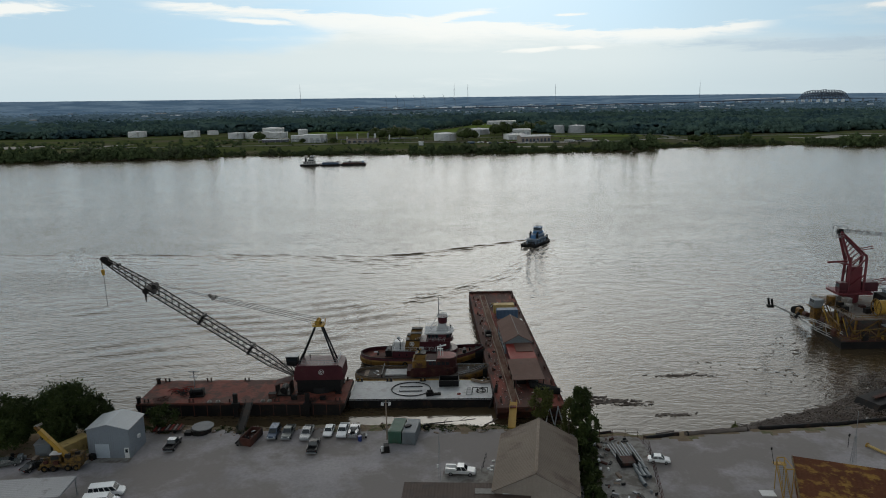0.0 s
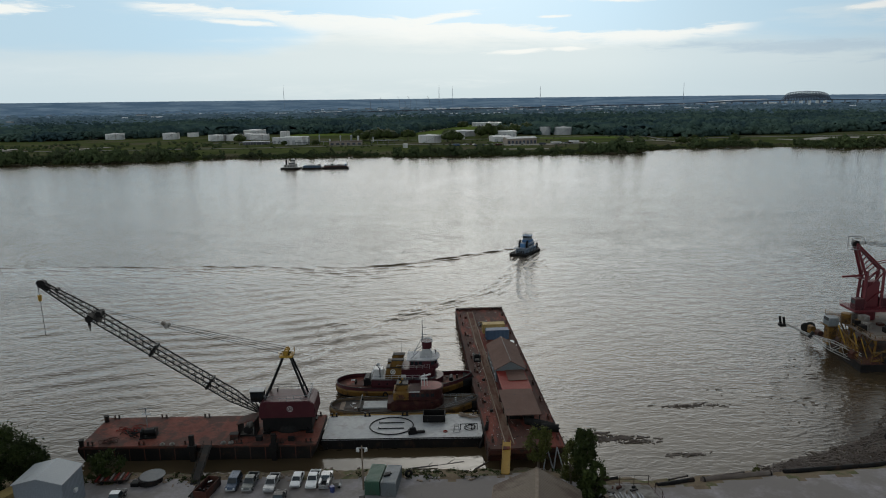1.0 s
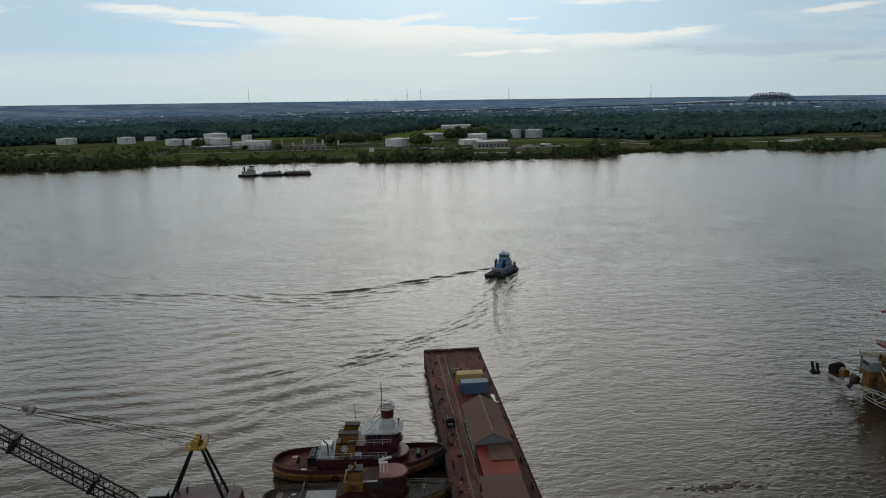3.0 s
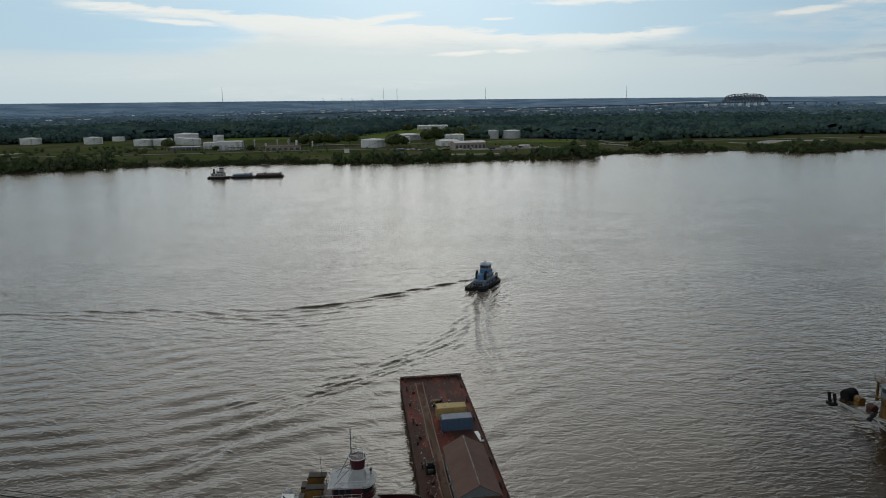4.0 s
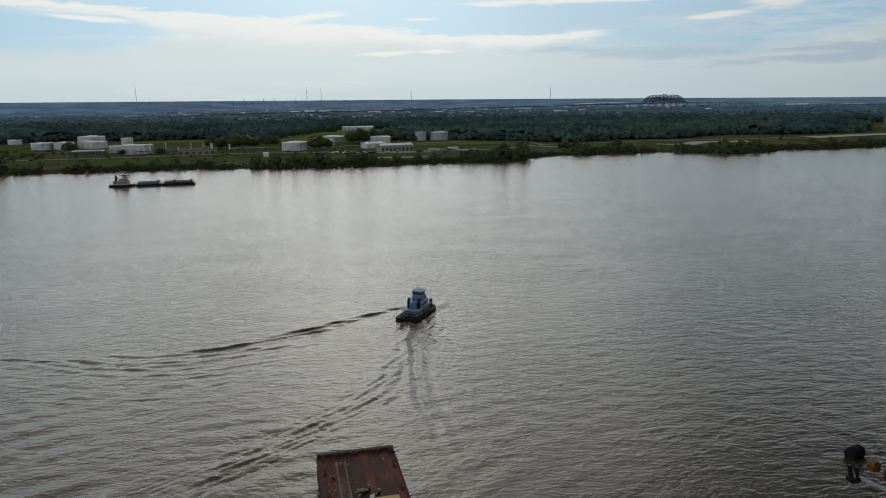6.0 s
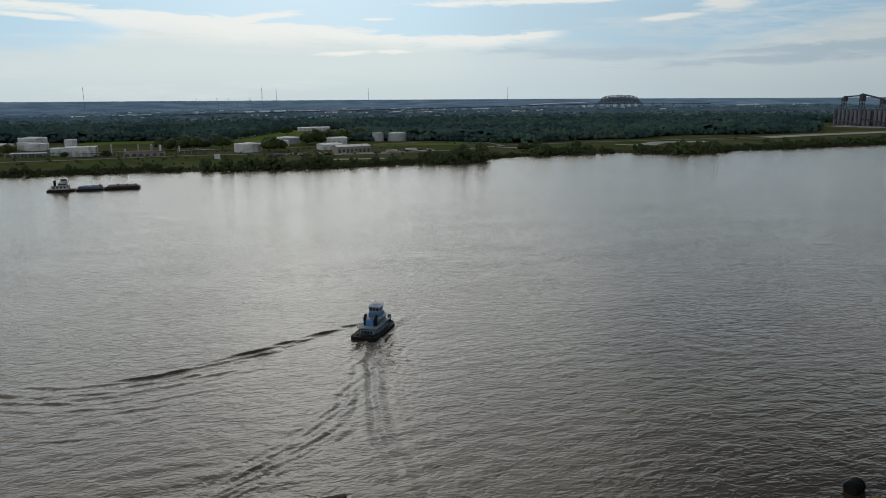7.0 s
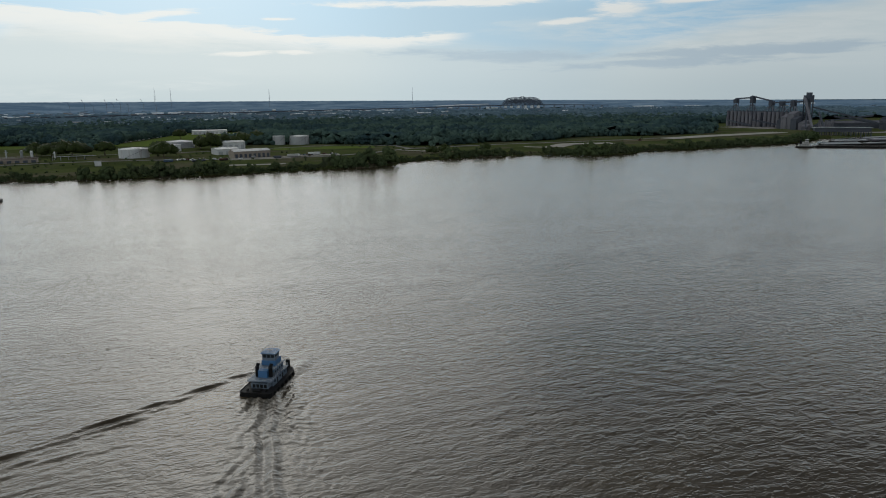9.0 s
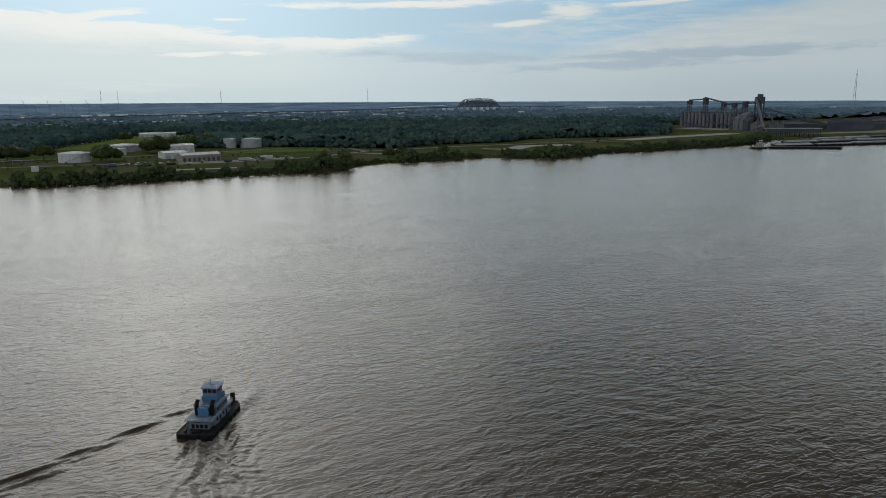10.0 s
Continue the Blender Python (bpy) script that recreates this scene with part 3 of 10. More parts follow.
gx = axis([(-4800, -1000, 20), (-1000, -100, 60), (-100, 120, 150), (120, 1400, 85), (1400, 4800, 16)])
gy = axis([(-4800, -100, 12), (-100, 95, 12), (95, 150, 60), (150, 830, 14), (830, 930, 34), (930, 1700, 60), (1700, 4900, 40)])
X, Y, F = grid(gx, gy)
ground = sheet("ground", np.stack([X, Y, ground_z(X, Y)], 1), F, [YARD, MUD, GRASS, FLOOR], smooth=True)
cx, cy = X[F].mean(1), Y[F].mean(1)
dn = near_shore(cx) - cy
mi = np.where(dn > 4.6 + 1.6 * np.sin(cx * 0.5) * np.sin(cx * 0.21 + 1), 0, np.where(dn > -60, 1, 2))
mi = np.where((mi == 2) & wooded(cx, cy), 3, mi)
mi = np.where((mi == 0) & ((cx < -64) & (cy > 127) | (cx < -140)), 1, mi)
ground.data.polygons.foreach_set("material_index", mi.astype(np.int32))
tagged(ground, "grey gravel yard, muddy bank and grassy far levee", "ground", kind="structure")

# ---- the river: a sheet with swell and the towboat's wake in it ----
BOAT = (42.3, 327.4, 31.0)     # towboat: place and the degrees its bow points right of +y
wx = axis([(-4800, -600, 14), (-600, -270, 20), (-270, -130, 110), (-130, -35, 110), (-35, 62, 230), (62, 175, 90), (175, 700, 70), (700, 4800, 16)])
wy = axis([(100, 128, 8), (128, 225, 115), (225, 345, 280), (345, 380, 40), (380, 560, 90), (560, 1000, 70)])
X, Y, F = grid(wx, wy)
Z = np.zeros_like(X)
rng = np.random.default_rng(17)


def patchy(k, seed):
    """Smooth patches between 0 and 1 from a few sines."""
    r = np.random.default_rng(seed)
    s = sum(np.sin(k * r.uniform(0.6, 1.6) * (X * math.cos(a) + Y * math.sin(a)) + 6.28 * r.random()) for a in r.uniform(0, 3.14, 5))
    return np.clip(0.5 + 0.28 * s, 0, 1)


X, Y = X - 0.9, Y - 2.4
# the long bow wave: short crests in echelon along a curved arm
ARM = [(-400, 320), (-200, 317), (-111, 313.5), (-75, 310.5), (-58, 306.5), (-36, 302), (-21, 305), (-9.6, 311.5), (3, 318), (14, 323), (26, 329), (38, 334.5)]
d = Y - np.interp(X, *zip(*ARM))
rw = random.Random(12)
inner = (X > -290) & (X < 60) & (Y > 240) & (Y < 360)
xi, yi, di = X[inner], Y[inner], d[inner]
zi = np.zeros_like(xi)
for off, gain, gap_ in ((0.0, 0.58, 9.5), (-4.0, 0.42, 9.5), (-8.0, 0.34, 9.5), (-13.0, 0.26, 9.5), (-20.0, 0.24, 10.0), (-28.0, 0.18, 11.0)):
    px = 35.0 - (0 if off == 0 else 12 - off)
    while px > -270:
        spread = 0.25 + 0.75 * min(1.0, (36 - px) / 55)
        cy_ = float(np.interp(px, *zip(*ARM))) + off * spread + rw.uniform(-1.8, 1.8)
        slope = math.atan2(float(np.interp(px + 6, *zip(*ARM))) - float(np.interp(px - 6, *zip(*ARM))), 12) + rw.uniform(-0.30, -0.06)
        ca, sa = math.cos(slope), math.sin(slope)
        u, v = (xi - px) * ca + (yi - cy_) * sa, -(xi - px) * sa + (yi - cy_) * ca
        wd = rw.uniform(0.42, 0.78)
        hgt = gain * rw.uniform(0.5, 1.15) * math.exp(-(36 - px) / 190)
        zi += hgt * np.exp(-(u / rw.uniform(3.6, 6.4)) ** 2) * (np.exp(-(v / wd) ** 2) - 0.6 * np.exp(-((v + 2.1 * wd) / (1.5 * wd)) ** 2))
        px -= gap_ * rw.uniform(0.6, 1.4)
Z[inner] += zi
# the wash of the screws: a bending trail of eddies back to the moorings
cxl = np.interp(Y, [150, 225, 244, 252, 262, 273, 298, 318, 336], [-60, -24, 0, 11, 19, 26, 33.5, 37.5, 44])
w = np.interp(Y, [150, 240, 318], [16, 9, 2.6])
tr = np.exp(-((X - cxl) / w) ** 2) * (Y < 318) * np.clip((Y - 150) / 80, 0.2, 1)
s = X - cxl
Z += (0.16 + 0.30 * np.exp(-np.clip(318 - Y, 0, None) / 22)) * tr * np.sin(1.35 * s + 0.9 * np.sin(0.23 * Y)) * patchy(0.35, 8)
Z += 0.12 * tr * np.sin(1.9 * s - 0.8 * Y + 1.2 * np.sin(0.3 * X)) * patchy(0.5, 9)
cx2 = np.interp(Y, [238, 262, 298, 320], [33, 32, 36.5, 41.5])
tr2 = np.exp(-((X - cx2) / 3.2) ** 2) * (Y < 321) * np.clip((Y - 225) / 50, 0, 1)
Z += 0.36 * tr2 * np.sin(1.5 * (X - cx2) + 0.5 * np.sin(0.3 * Y))
# churned water close behind and beside the hull
churn = np.exp(-((X - 41.5) / 8) ** 2) * np.exp(-np.clip(316 - Y, 0, None) / 34) * (Y < 334) + 0.25 * tr
rng = np.random.default_rng(41)
for k in range(14):
    a, wl_ = rng.uniform(0, 3.14), rng.uniform(1.3, 3.2)
    Z += churn * 0.027 * wl_ * np.sin(2 * math.pi / wl_ * (X * math.cos(a) + Y * math.sin(a)) + 6.28 * rng.random() + 1.2 * np.sin(0.4 * X + 0.3 * Y * rng.random())) * patchy(0.6, 60 + k)
# bow wave on the starboard side of the hull
d3 = (X - 50.3) * 0.85 - (Y - 332.5) * 0.53
Z += 0.5 * np.exp(-(d3 / 1.8) ** 2) * np.exp(-(((X - 50.3) * 0.53 + (Y - 332.5) * 0.85) / 5) ** 2)
X, Y = X + 0.9, Y + 2.4
# wash along the moored barges and slow swell everywhere
zone = np.exp(-((X + 45) / 70) ** 2) * np.exp(-((Y - 225) / 45) ** 2)
Z += 0.26 * zone * patchy(0.1, 21) * np.sin(0.55 * Y - 0.34 * X + 1.5 * np.sin(0.08 * X)) * (0.5 + 0.5 * np.sin(0.11 * X - 0.07 * Y))
Z += 0.20 * zone * patchy(0.13, 22) * np.sin(0.85 * Y - 0.2 * X + 1.8 * np.sin(0.06 * X + 0.05 * Y))
fine = np.clip((400 - Y) / 110, 0, 1) * np.clip((Y - 150) / 90, 0.25, 1) * np.clip((150 - np.abs(X - 22)) / 30, 0, 1)
rng = np.random.default_rng(5)
for k in range(22):
    a, w = rng.normal(1.2, 0.55), rng.uniform(2.4, 8.0)
    Z += fine * 0.0013 * w * np.sin(2 * math.pi / w * (X * math.cos(a) + Y * math.sin(a)) + 6 * rng.random() + 0.8 * np.sin(X * 0.05 * rng.random() + Y * 0.03))
foam = np.exp(-((X - np.interp(Y, [270, 300, 321], [37, 40, 40.5])) / np.interp(Y, [270, 322], [5.5, 3.8])) ** 2) * np.exp(-np.clip(321 - Y, 0, None) / 26) * (Y < 322)
hull_x, hull_y = (X - BOAT[0]) * 0.515 + (Y - BOAT[1]) * 0.857, (X - BOAT[0]) * 0.857 - (Y - BOAT[1]) * 0.515
foam += 0.8 * np.exp(-((np.abs(hull_y) - 4.8) / 1.1) ** 2) * np.exp(-(hull_x / 9.5) ** 4) + 0.7 * np.exp(-((hull_x - 9.4) / 1.6) ** 2) * np.exp(-(hull_y / 5.0) ** 4)
foam += 0.35 * tr * np.clip((Y - 190) / 60, 0, 1)
Z *= np.clip((far_shore(X) - Y) / 40, 0, 1) * np.clip((Y - near_shore(X) + 1) / 12, 0.1, 1)
water = sheet("water", np.stack([X, Y, Z], 1), F, [WATER, CALM], smooth=True)
water.data.attributes.new("foam", "FLOAT", "POINT").data.foreach_set("value", np.clip(foam, 0, 1).astype(np.float32))
cx, cy = X[F].mean(1), Y[F].mean(1)
water.data.polygons.foreach_set("material_index", ((cy < 149.5) & (cx > -66) & (cx < 27)).astype(np.int32))
tagged(water, "wide muddy grey-brown river with small waves", "river", kind="structure")


# ---- far woods ----
def ico(sub):
    bm = B()
    bmesh.ops.create_icosphere(bm, subdivisions=sub, radius=1)
    v = np.array([p.co[:] for p in bm.verts])
    f = np.array([[p.index for p in q.verts] for q in bm.faces])
    bm.free()
    return v, f


def lumps(sub, seeds):
    v, f = ico(sub)
    out = []
    for s in seeds:
        r = np.array([1 + 0.5 * noise.noise(Vector(p) * 1.7 + Vector((s * 9.1, 0, 0))) + 0.6 * noise.noise(Vector(p) * 4.3 + Vector((s * 5.3, 3, 0))) for p in v])
        w = v * r[:, None]
        w[:, 2] = np.where(w[:, 2] < 0, w[:, 2] * 0.6, w[:, 2])
        out.append(w)
    return out, f


def blades(c, size, seed, squash=0.55):
    """Small leaf sprays of random turn at the points c, as quads."""
    r = np.random.default_rng(seed)
    n = len(c)
    a, b_ = r.normal(0, 1, (n, 3)), r.normal(0, 1, (n, 3))
    a /= np.linalg.norm(a, axis=1)[:, None]
    b_ -= a * (a * b_).sum(1)[:, None]
    b_ /= np.linalg.norm(b_, axis=1)[:, None]
    s = (size * r.uniform(0.5, 1.3, n))[:, None]
    return np.stack([c - a * s, c - b_ * s * squash, c + a * s, c + b_ * s * squash], 1).reshape(-1, 3)


def scatter(name, px, py, pz, rad, tall, sub, material, label, category, sprays=10, spray=1.3):
    """Many tree crowns in one mesh: ragged lumps with leaf sprays standing off them."""
    shapes, f = lumps(sub, range(10))
    n, k = len(px), len(shapes[0])
    r = np.random.default_rng(len(px))
    pick, ang = r.integers(0, 10, n), r.random(n) * 6.283
    S = np.stack(shapes)[pick]
    c, s = np.cos(ang)[:, None], np.sin(ang)[:, None]
    V = np.stack([(S[:, :, 0] * c - S[:, :, 1] * s) * rad[:, None] + px[:, None], (S[:, :, 0] * s + S[:, :, 1] * c) * rad[:, None] + py[:, None], S[:, :, 2] * tall[:, None] + pz[:, None]], 2).reshape(-1, 3)
    T = (f[None] + (np.arange(n) * k)[:, None, None]).reshape(-1, 3)
    d = r.normal(0, 1, (n * sprays, 3))
    d /= np.linalg.norm(d, axis=1)[:, None]
    d[:, 2] = np.abs(d[:, 2]) * 1.1 - 0.2
    q = np.stack([np.repeat(px, sprays), np.repeat(py, sprays), np.repeat(pz, sprays)], 1) + d * np.stack([np.repeat(rad, sprays), np.repeat(rad, sprays), np.repeat(tall, sprays)], 1) * r.uniform(0.85, 1.25, n * sprays)[:, None]
    W = blades(q, spray, len(px) + 2)
    i = len(V) + 4 * np.arange(len(q))
    T2 = np.concatenate([np.stack([i, i + 1, i + 2], 1), np.stack([i, i + 2, i + 3], 1)])
    ob = sheet(name, np.concatenate([V, W]), np.concatenate([T, T2]), material)
    return tagged(ob, label, category, kind="stuff")


xs = axis([(-3600, 4700, 540)])
ys = axis([(1060, 2200, 90), (2200, 4900, 170)])
X, Y, F = grid(xs, ys)
rng = np.random.default_rng(3)
X = X + rng.uniform(-6, 6, X.shape)
Y = Y + rng.uniform(-6, 6, Y.shape)
H = ground_z(X, Y) + 9 - 3 * np.clip((Y - 1900) / 600, 0, 1) + np.clip((4300 - np.hypot(X, Y)) / 900, 0.12, 1) * rng.uniform(-6.0, 6.0, X.shape) + 2.5 * np.clip((3600 - np.hypot(X, Y)) / 900, 0, 1) * np.sin(X * 0.013 + 2 * np.sin(Y * 0.009))
keep = wooded(X, Y)
inn = np.hypot(X, Y) < 4960
ok = (keep & inn)[F].all(1)
canopy = tagged(sheet("far_canopy", np.stack([X, Y, H], 1), F[ok], [WOODS, HAZEWOOD, DISTANT]), "dense dark green woodland canopy on flat land, painted bluer with distance haze", "woodland", kind="stuff")
# canopy takes the haze-tinted colours as it gets farther away
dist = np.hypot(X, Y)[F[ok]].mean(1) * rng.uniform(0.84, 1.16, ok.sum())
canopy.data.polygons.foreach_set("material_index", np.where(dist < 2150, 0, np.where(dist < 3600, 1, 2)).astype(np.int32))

rng = np.random.default_rng(8)
tx, ty = rng.uniform(-1700, 2500, 90000), rng.uniform(1060, 2900, 90000)
ok = wooded(tx, ty) & (np.abs(tx - 0.3 * ty) < 0.86 * ty) & (rng.random(90000) < np.clip(1.5 - ty / 2300, 0.22, 1))
tx, ty = tx[ok][:15000], ty[ok][:15000]
rad = rng.uniform(3.2, 6.8, len(tx))
tz = ground_z(tx, ty) + 9.0 + rng.uniform(-2.0, 3.5, len(tx)) - 3 * np.clip((ty - 1900) / 600, 0, 1)
# beyond about 2150 m the same trees get the haze-tinted colour
for near_by, mat, label in ((True, WOODS, "dark green broadleaf trees in dense far woodland"), (False, HAZEWOOD, "far woodland trees tinted blue for haze")):
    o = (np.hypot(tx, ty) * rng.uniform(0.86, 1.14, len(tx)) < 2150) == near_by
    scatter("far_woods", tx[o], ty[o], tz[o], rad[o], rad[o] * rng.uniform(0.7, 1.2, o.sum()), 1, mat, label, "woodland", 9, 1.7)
# the wood's front edge, down to the ground
def along(line, step):
    """Points at even steps along a line of corners."""
    p = np.array(line, float)
    d = np.concatenate([[0], np.cumsum(np.hypot(*np.diff(p, axis=0).T))])
    u = np.arange(0, d[-1], step)
    return np.interp(u, d, p[:, 0]), np.interp(u, d, p[:, 1])


ex, ey = along([p for p in TREELINE if -900 <= p[0] <= 1300], 4.5)
ex, ey = np.repeat(ex, 3), np.repeat(ey, 3)
ok = ~inside(ex, ey + 15, WEDGE)
ex, ey = ex[ok] + rng.uniform(-4, 4, ok.sum()), ey[ok] + rng.uniform(-3, 10, ok.sum())
ey = ey + 12 * np.sin(ex * 0.03)
bx, by = along(WEDGE[:7], 4.5)
bx, by = np.repeat(bx, 4), np.repeat(by, 4)
ex, ey = np.concatenate([ex, bx + rng.uniform(-5, 3, len(bx))]), np.concatenate([ey, by + rng.uniform(-3, 6, len(bx))])
rad = rng.uniform(2.6, 5.5, len(ex))
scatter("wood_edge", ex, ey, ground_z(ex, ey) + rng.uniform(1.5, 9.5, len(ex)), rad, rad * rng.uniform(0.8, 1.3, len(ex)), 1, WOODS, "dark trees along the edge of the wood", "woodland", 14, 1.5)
# scrub along the far waterline, with the gaps that the river shows
SCRUB = [(-700, -345, 7, 30), (-345, -277, 7, 20), (-268, -243, 4, 7), (-225, -60, 4.2, 8), (-42, -12, 6.5, 12), (-8, 92, 6.5, 14), (92, 180, 4.6, 8), (186, 258, 8.5, 22), (262, 320, 2.6, 6), (325, 405, 5.5, 14), (412, 430, 4, 6), (455, 560, 6.5, 18), (560, 640, 3.5, 10), (640, 880, 5.0, 16), (880, 960, 7, 14)]
bx, by, br, bt = [], [], [], []
for a, c, size, depth in SCRUB:
    n = int(1.7 * (c - a) * (depth / 6.0) / (size * 0.22))
    qx = rng.uniform(a, c, n)
    # bushes of uneven height, with dips between them
    swell = np.clip(0.62 + 0.42 * np.sin(qx * 0.21 + 2 * np.sin(qx * 0.047)) + 0.25 * np.sin(qx * 0.53 + 1), 0.45, 1.2)
    bx.append(qx)
    by.append(far_shore(qx) + rng.uniform(-1.5, depth, n))
    br.append(size * rng.uniform(0.22, 0.5, n) * (0.6 + 0.4 * swell))
    bt.append(2.2 * size * swell * rng.random(n) ** 0.8)
bx, by, br, bt = map(np.concatenate, (bx, by, br, bt))
scatter("shore_scrub", bx, by, np.maximum(ground_z(bx, by), 0) + 0.3 * br + bt * 0.62, br * 0.9, br * rng.uniform(0.8, 1.4, len(br)), 1, SCRUBM, "green willow scrub along the far waterline", "shrubs", 16, 0.9)
# bushes and hedges on the levee, dense upstream, thin among the tanks
hx = np.concatenate([rng.uniform(-720, -290, 420), rng.uniform(-290, 420, 200)])
hy = far_shore(hx) + np.concatenate([28 + 300 * rng.random(420) ** 1.6, rng.uniform(20, 250, 200)])
hr = np.concatenate([rng.uniform(1.2, 3.4, 420), rng.uniform(0.6, 1.6, 200)])
keep_ = ~wooded(hx, hy) & ~inside(hx, hy, WEDGE)
hx, hy, hr = hx[keep_], hy[keep_], hr[keep_]
scatter("levee_bushes", hx, hy, ground_z(hx, hy) + 0.5 * hr, hr, hr * rng.uniform(0.7, 1.2, len(hr)), 1, SCRUBM, "scattered dark green bushes on the far levee", "shrubs", 14, 0.8)
# rank grass and reeds in between, all along the waterline
qx = rng.uniform(-750, 1000, 9000)
qy = far_shore(qx) + rng.uniform(-2.0, 14, 9000)
c = np.stack([qx, qy, np.maximum(ground_z(qx, qy), 0) + rng.uniform(0.1, 1.6, 9000)], 1)
V = blades(c, 1.3, 77, 0.4)
tagged(sheet("shore_reeds", V, np.arange(len(V)).reshape(-1, 4), GRASS), "rank grass and reeds along the far waterline", "reeds", kind="stuff")

# ---- small shared builders ----
def rails(bm, pts, h=1.0, r=0.04, step=2.0, levels=2):
    """A handrail along a line of points: posts and level bars."""
    for p, q in zip(pts, pts[1:]):
        p, q = Vector(p), Vector(q)
        k = max(1, int((q - p).length / step))
        for i in range(k + 1):
            a = p.lerp(q, i / k)
            rod(bm, a, a + Vector((0, 0, h)), r, 4)
        for j in range(levels):
            z = Vector((0, 0, h * (j + 1) / levels))
            rod(bm, p + z, q + z, r, 4)
    return bm


def bitts(parent, x, y, z, along="x", material=None):
    """A pair of mooring posts on a plate."""
    d = (0.45, 0) if along == "x" else (0, 0.45)
    bm = box(B(), x - 0.3 - d[0], x + 0.3 + d[0], y - 0.3 - d[1], y + 0.3 + d[1], z - 0.02, z + 0.06)
    for s in (-1, 1):
        rod(bm, (x + s * d[0], y + s * d[1], z), (x + s * d[0], y + s * d[1], z + 0.75), 0.17, 8)
        rod(bm, (x + s * d[0], y + s * d[1], z + 0.7), (x + s * d[0], y + s * d[1], z + 0.8), 0.24, 8)
    return part("bitts", bm, material or HULLRED, parent, "rusty mooring bitts")


def barge_hull(bm, length, width, top, draft=1.2, rake=3.0):
    """A box hull along x with raked ends."""
    L, W = length / 2, width / 2
    out = [(-L, top), (-L, top - 0.8), (-L + rake, -draft), (L - rake, -draft), (L, top - 0.8), (L, top)]
    return extrude(bm, out, width, "y")


def rub_rails(parent, length, width, top, material, n=14):
    for s in (-1, 1):
        bm = box(B(), -length / 2, length / 2, s * width / 2 - 0.06, s * width / 2 + 0.1, top - 0.35, top - 0.1)
        for i in range(n):
            x = -length / 2 + 1 + (length - 2) * i / (n - 1)
            box(bm, x - 0.1, x + 0.1, s * width / 2 - 0.05, s * width / 2 + 0.09, 0.1, top - 0.4)
        part("rubbing_strip", bm, material, parent)


def container(x, y, z, rz, material, label, length=6.06, top=None, group=""):
    """A shipping container along local x, with corrugated sides, corner posts and doors."""
    t = thing("shipping_container", x, y, z, rz, label, "container", group)
    W, H, L = 2.44, 2.59, length
    bm = B()
    n = int(L / 0.28)
    for s in (-1, 1):
        v = []
        for i in range(n + 1):
            d = 0.05 if (i // 2) % 2 else 0.0
            px = -L / 2 + 0.12 + (L - 0.24) * i / n
            v.append((bm.verts.new((px, s * (W / 2 - d), 0.15)), bm.verts.new((px, s * (W / 2 - d), H - 0.1))))
        for a, c in zip(v, v[1:]):
            bm.faces.new((a[0], c[0], c[1], a[1]))
    box(bm, -L / 2 + 0.05, L / 2 - 0.05, -W / 2 + 0.06, W / 2 - 0.06, 0.1, H - 0.06)
    part("body", bm, material, t)
    bm = B()
    for sx in (-1, 1):
        for sy in (-1, 1):
            box(bm, sx * L / 2 - 0.08, sx * L / 2 + 0.08, sy * W / 2 - 0.08, sy * W / 2 + 0.08, 0, H)
    for sy in (-1, 1):
        for zz in (0.08, H - 0.06):
            box(bm, -L / 2, L / 2, sy * W / 2 - 0.07, sy * W / 2 + 0.07, zz - 0.07, zz + 0.07)
    part("frame", bm, material, t)
    prof = [(-L / 2 + 0.1, H - 0.05)]
    for i in range(int(L / 0.4)):
        px = -L / 2 + 0.3 + i * 0.4
        prof += [(px, H + 0.015), (px + 0.03, H + 0.045), (px + 0.17, H + 0.045), (px + 0.2, H + 0.015)]
    bm = extrude(B(), prof + [(L / 2 - 0.1, H - 0.05)], W - 0.2, "y")
    part("roof", bm, top or material, t)
    for s in (-1, 1):
        bm = box(B(), -L / 2 - 0.06, -L / 2, s * 0.58 - 0.55, s * 0.58 + 0.55, 0.12, H - 0.14)
        for k in (-0.25, 0.25):
            rod(bm, (-L / 2 - 0.09, s * 0.58 + k, 0.12), (-L / 2 - 0.09, s * 0.58 + k, H - 0.14), 0.025, 5)
        part("door", bm, material, t)
    return t


# ---- the crane barge ----
cb = thing("crane_barge", -45.5, 153.6, 0, -1.2, "long rust-red flat deck barge moored along the bank", "barge")
part("hull", barge_hull(B(), 46.4, 13.2, 2.75, rake=2.0), HULLBLK, cb, "black stained hull plating")
part("deck", box(B(), -23.1, 23.1, -6.5, 6.5, 2.7, 3.0, 0.05), DECKRED, cb, "worn rust-red deck plate")
rub_rails(cb, 46.0, 13.2, 2.9, HULLRED, 16)
for px in (-21, -11, -2, 8, 16, 21.5):
    for py in (-5.9, 5.9):
        bitts(cb, px, py, 3.0)
for py in (-6.1, 4.6):
    bm = B()
    rod(bm, (-22.6, py, 1.0), (-22.6, py, 4.3), 0.45, 10)
    rod(bm, (-22.6, py, 4.2), (-22.6, py, 4.35), 0.55, 10)
    part("spud_post", bm, HULLBLK, cb)
# two tall spuds on the bank side
for px in (-0.8, 15.0):
    bm = box(B(), px - 0.45, px + 0.45, -7.35, -6.65, -1.2, 5.4, 0.05)
    box(bm, px - 0.8, px + 0.8, -7.5, -6.55, 2.1, 3.3, 0.05)
    part("spud", bm, HULLBLK, cb, "black steel spud in its collar")

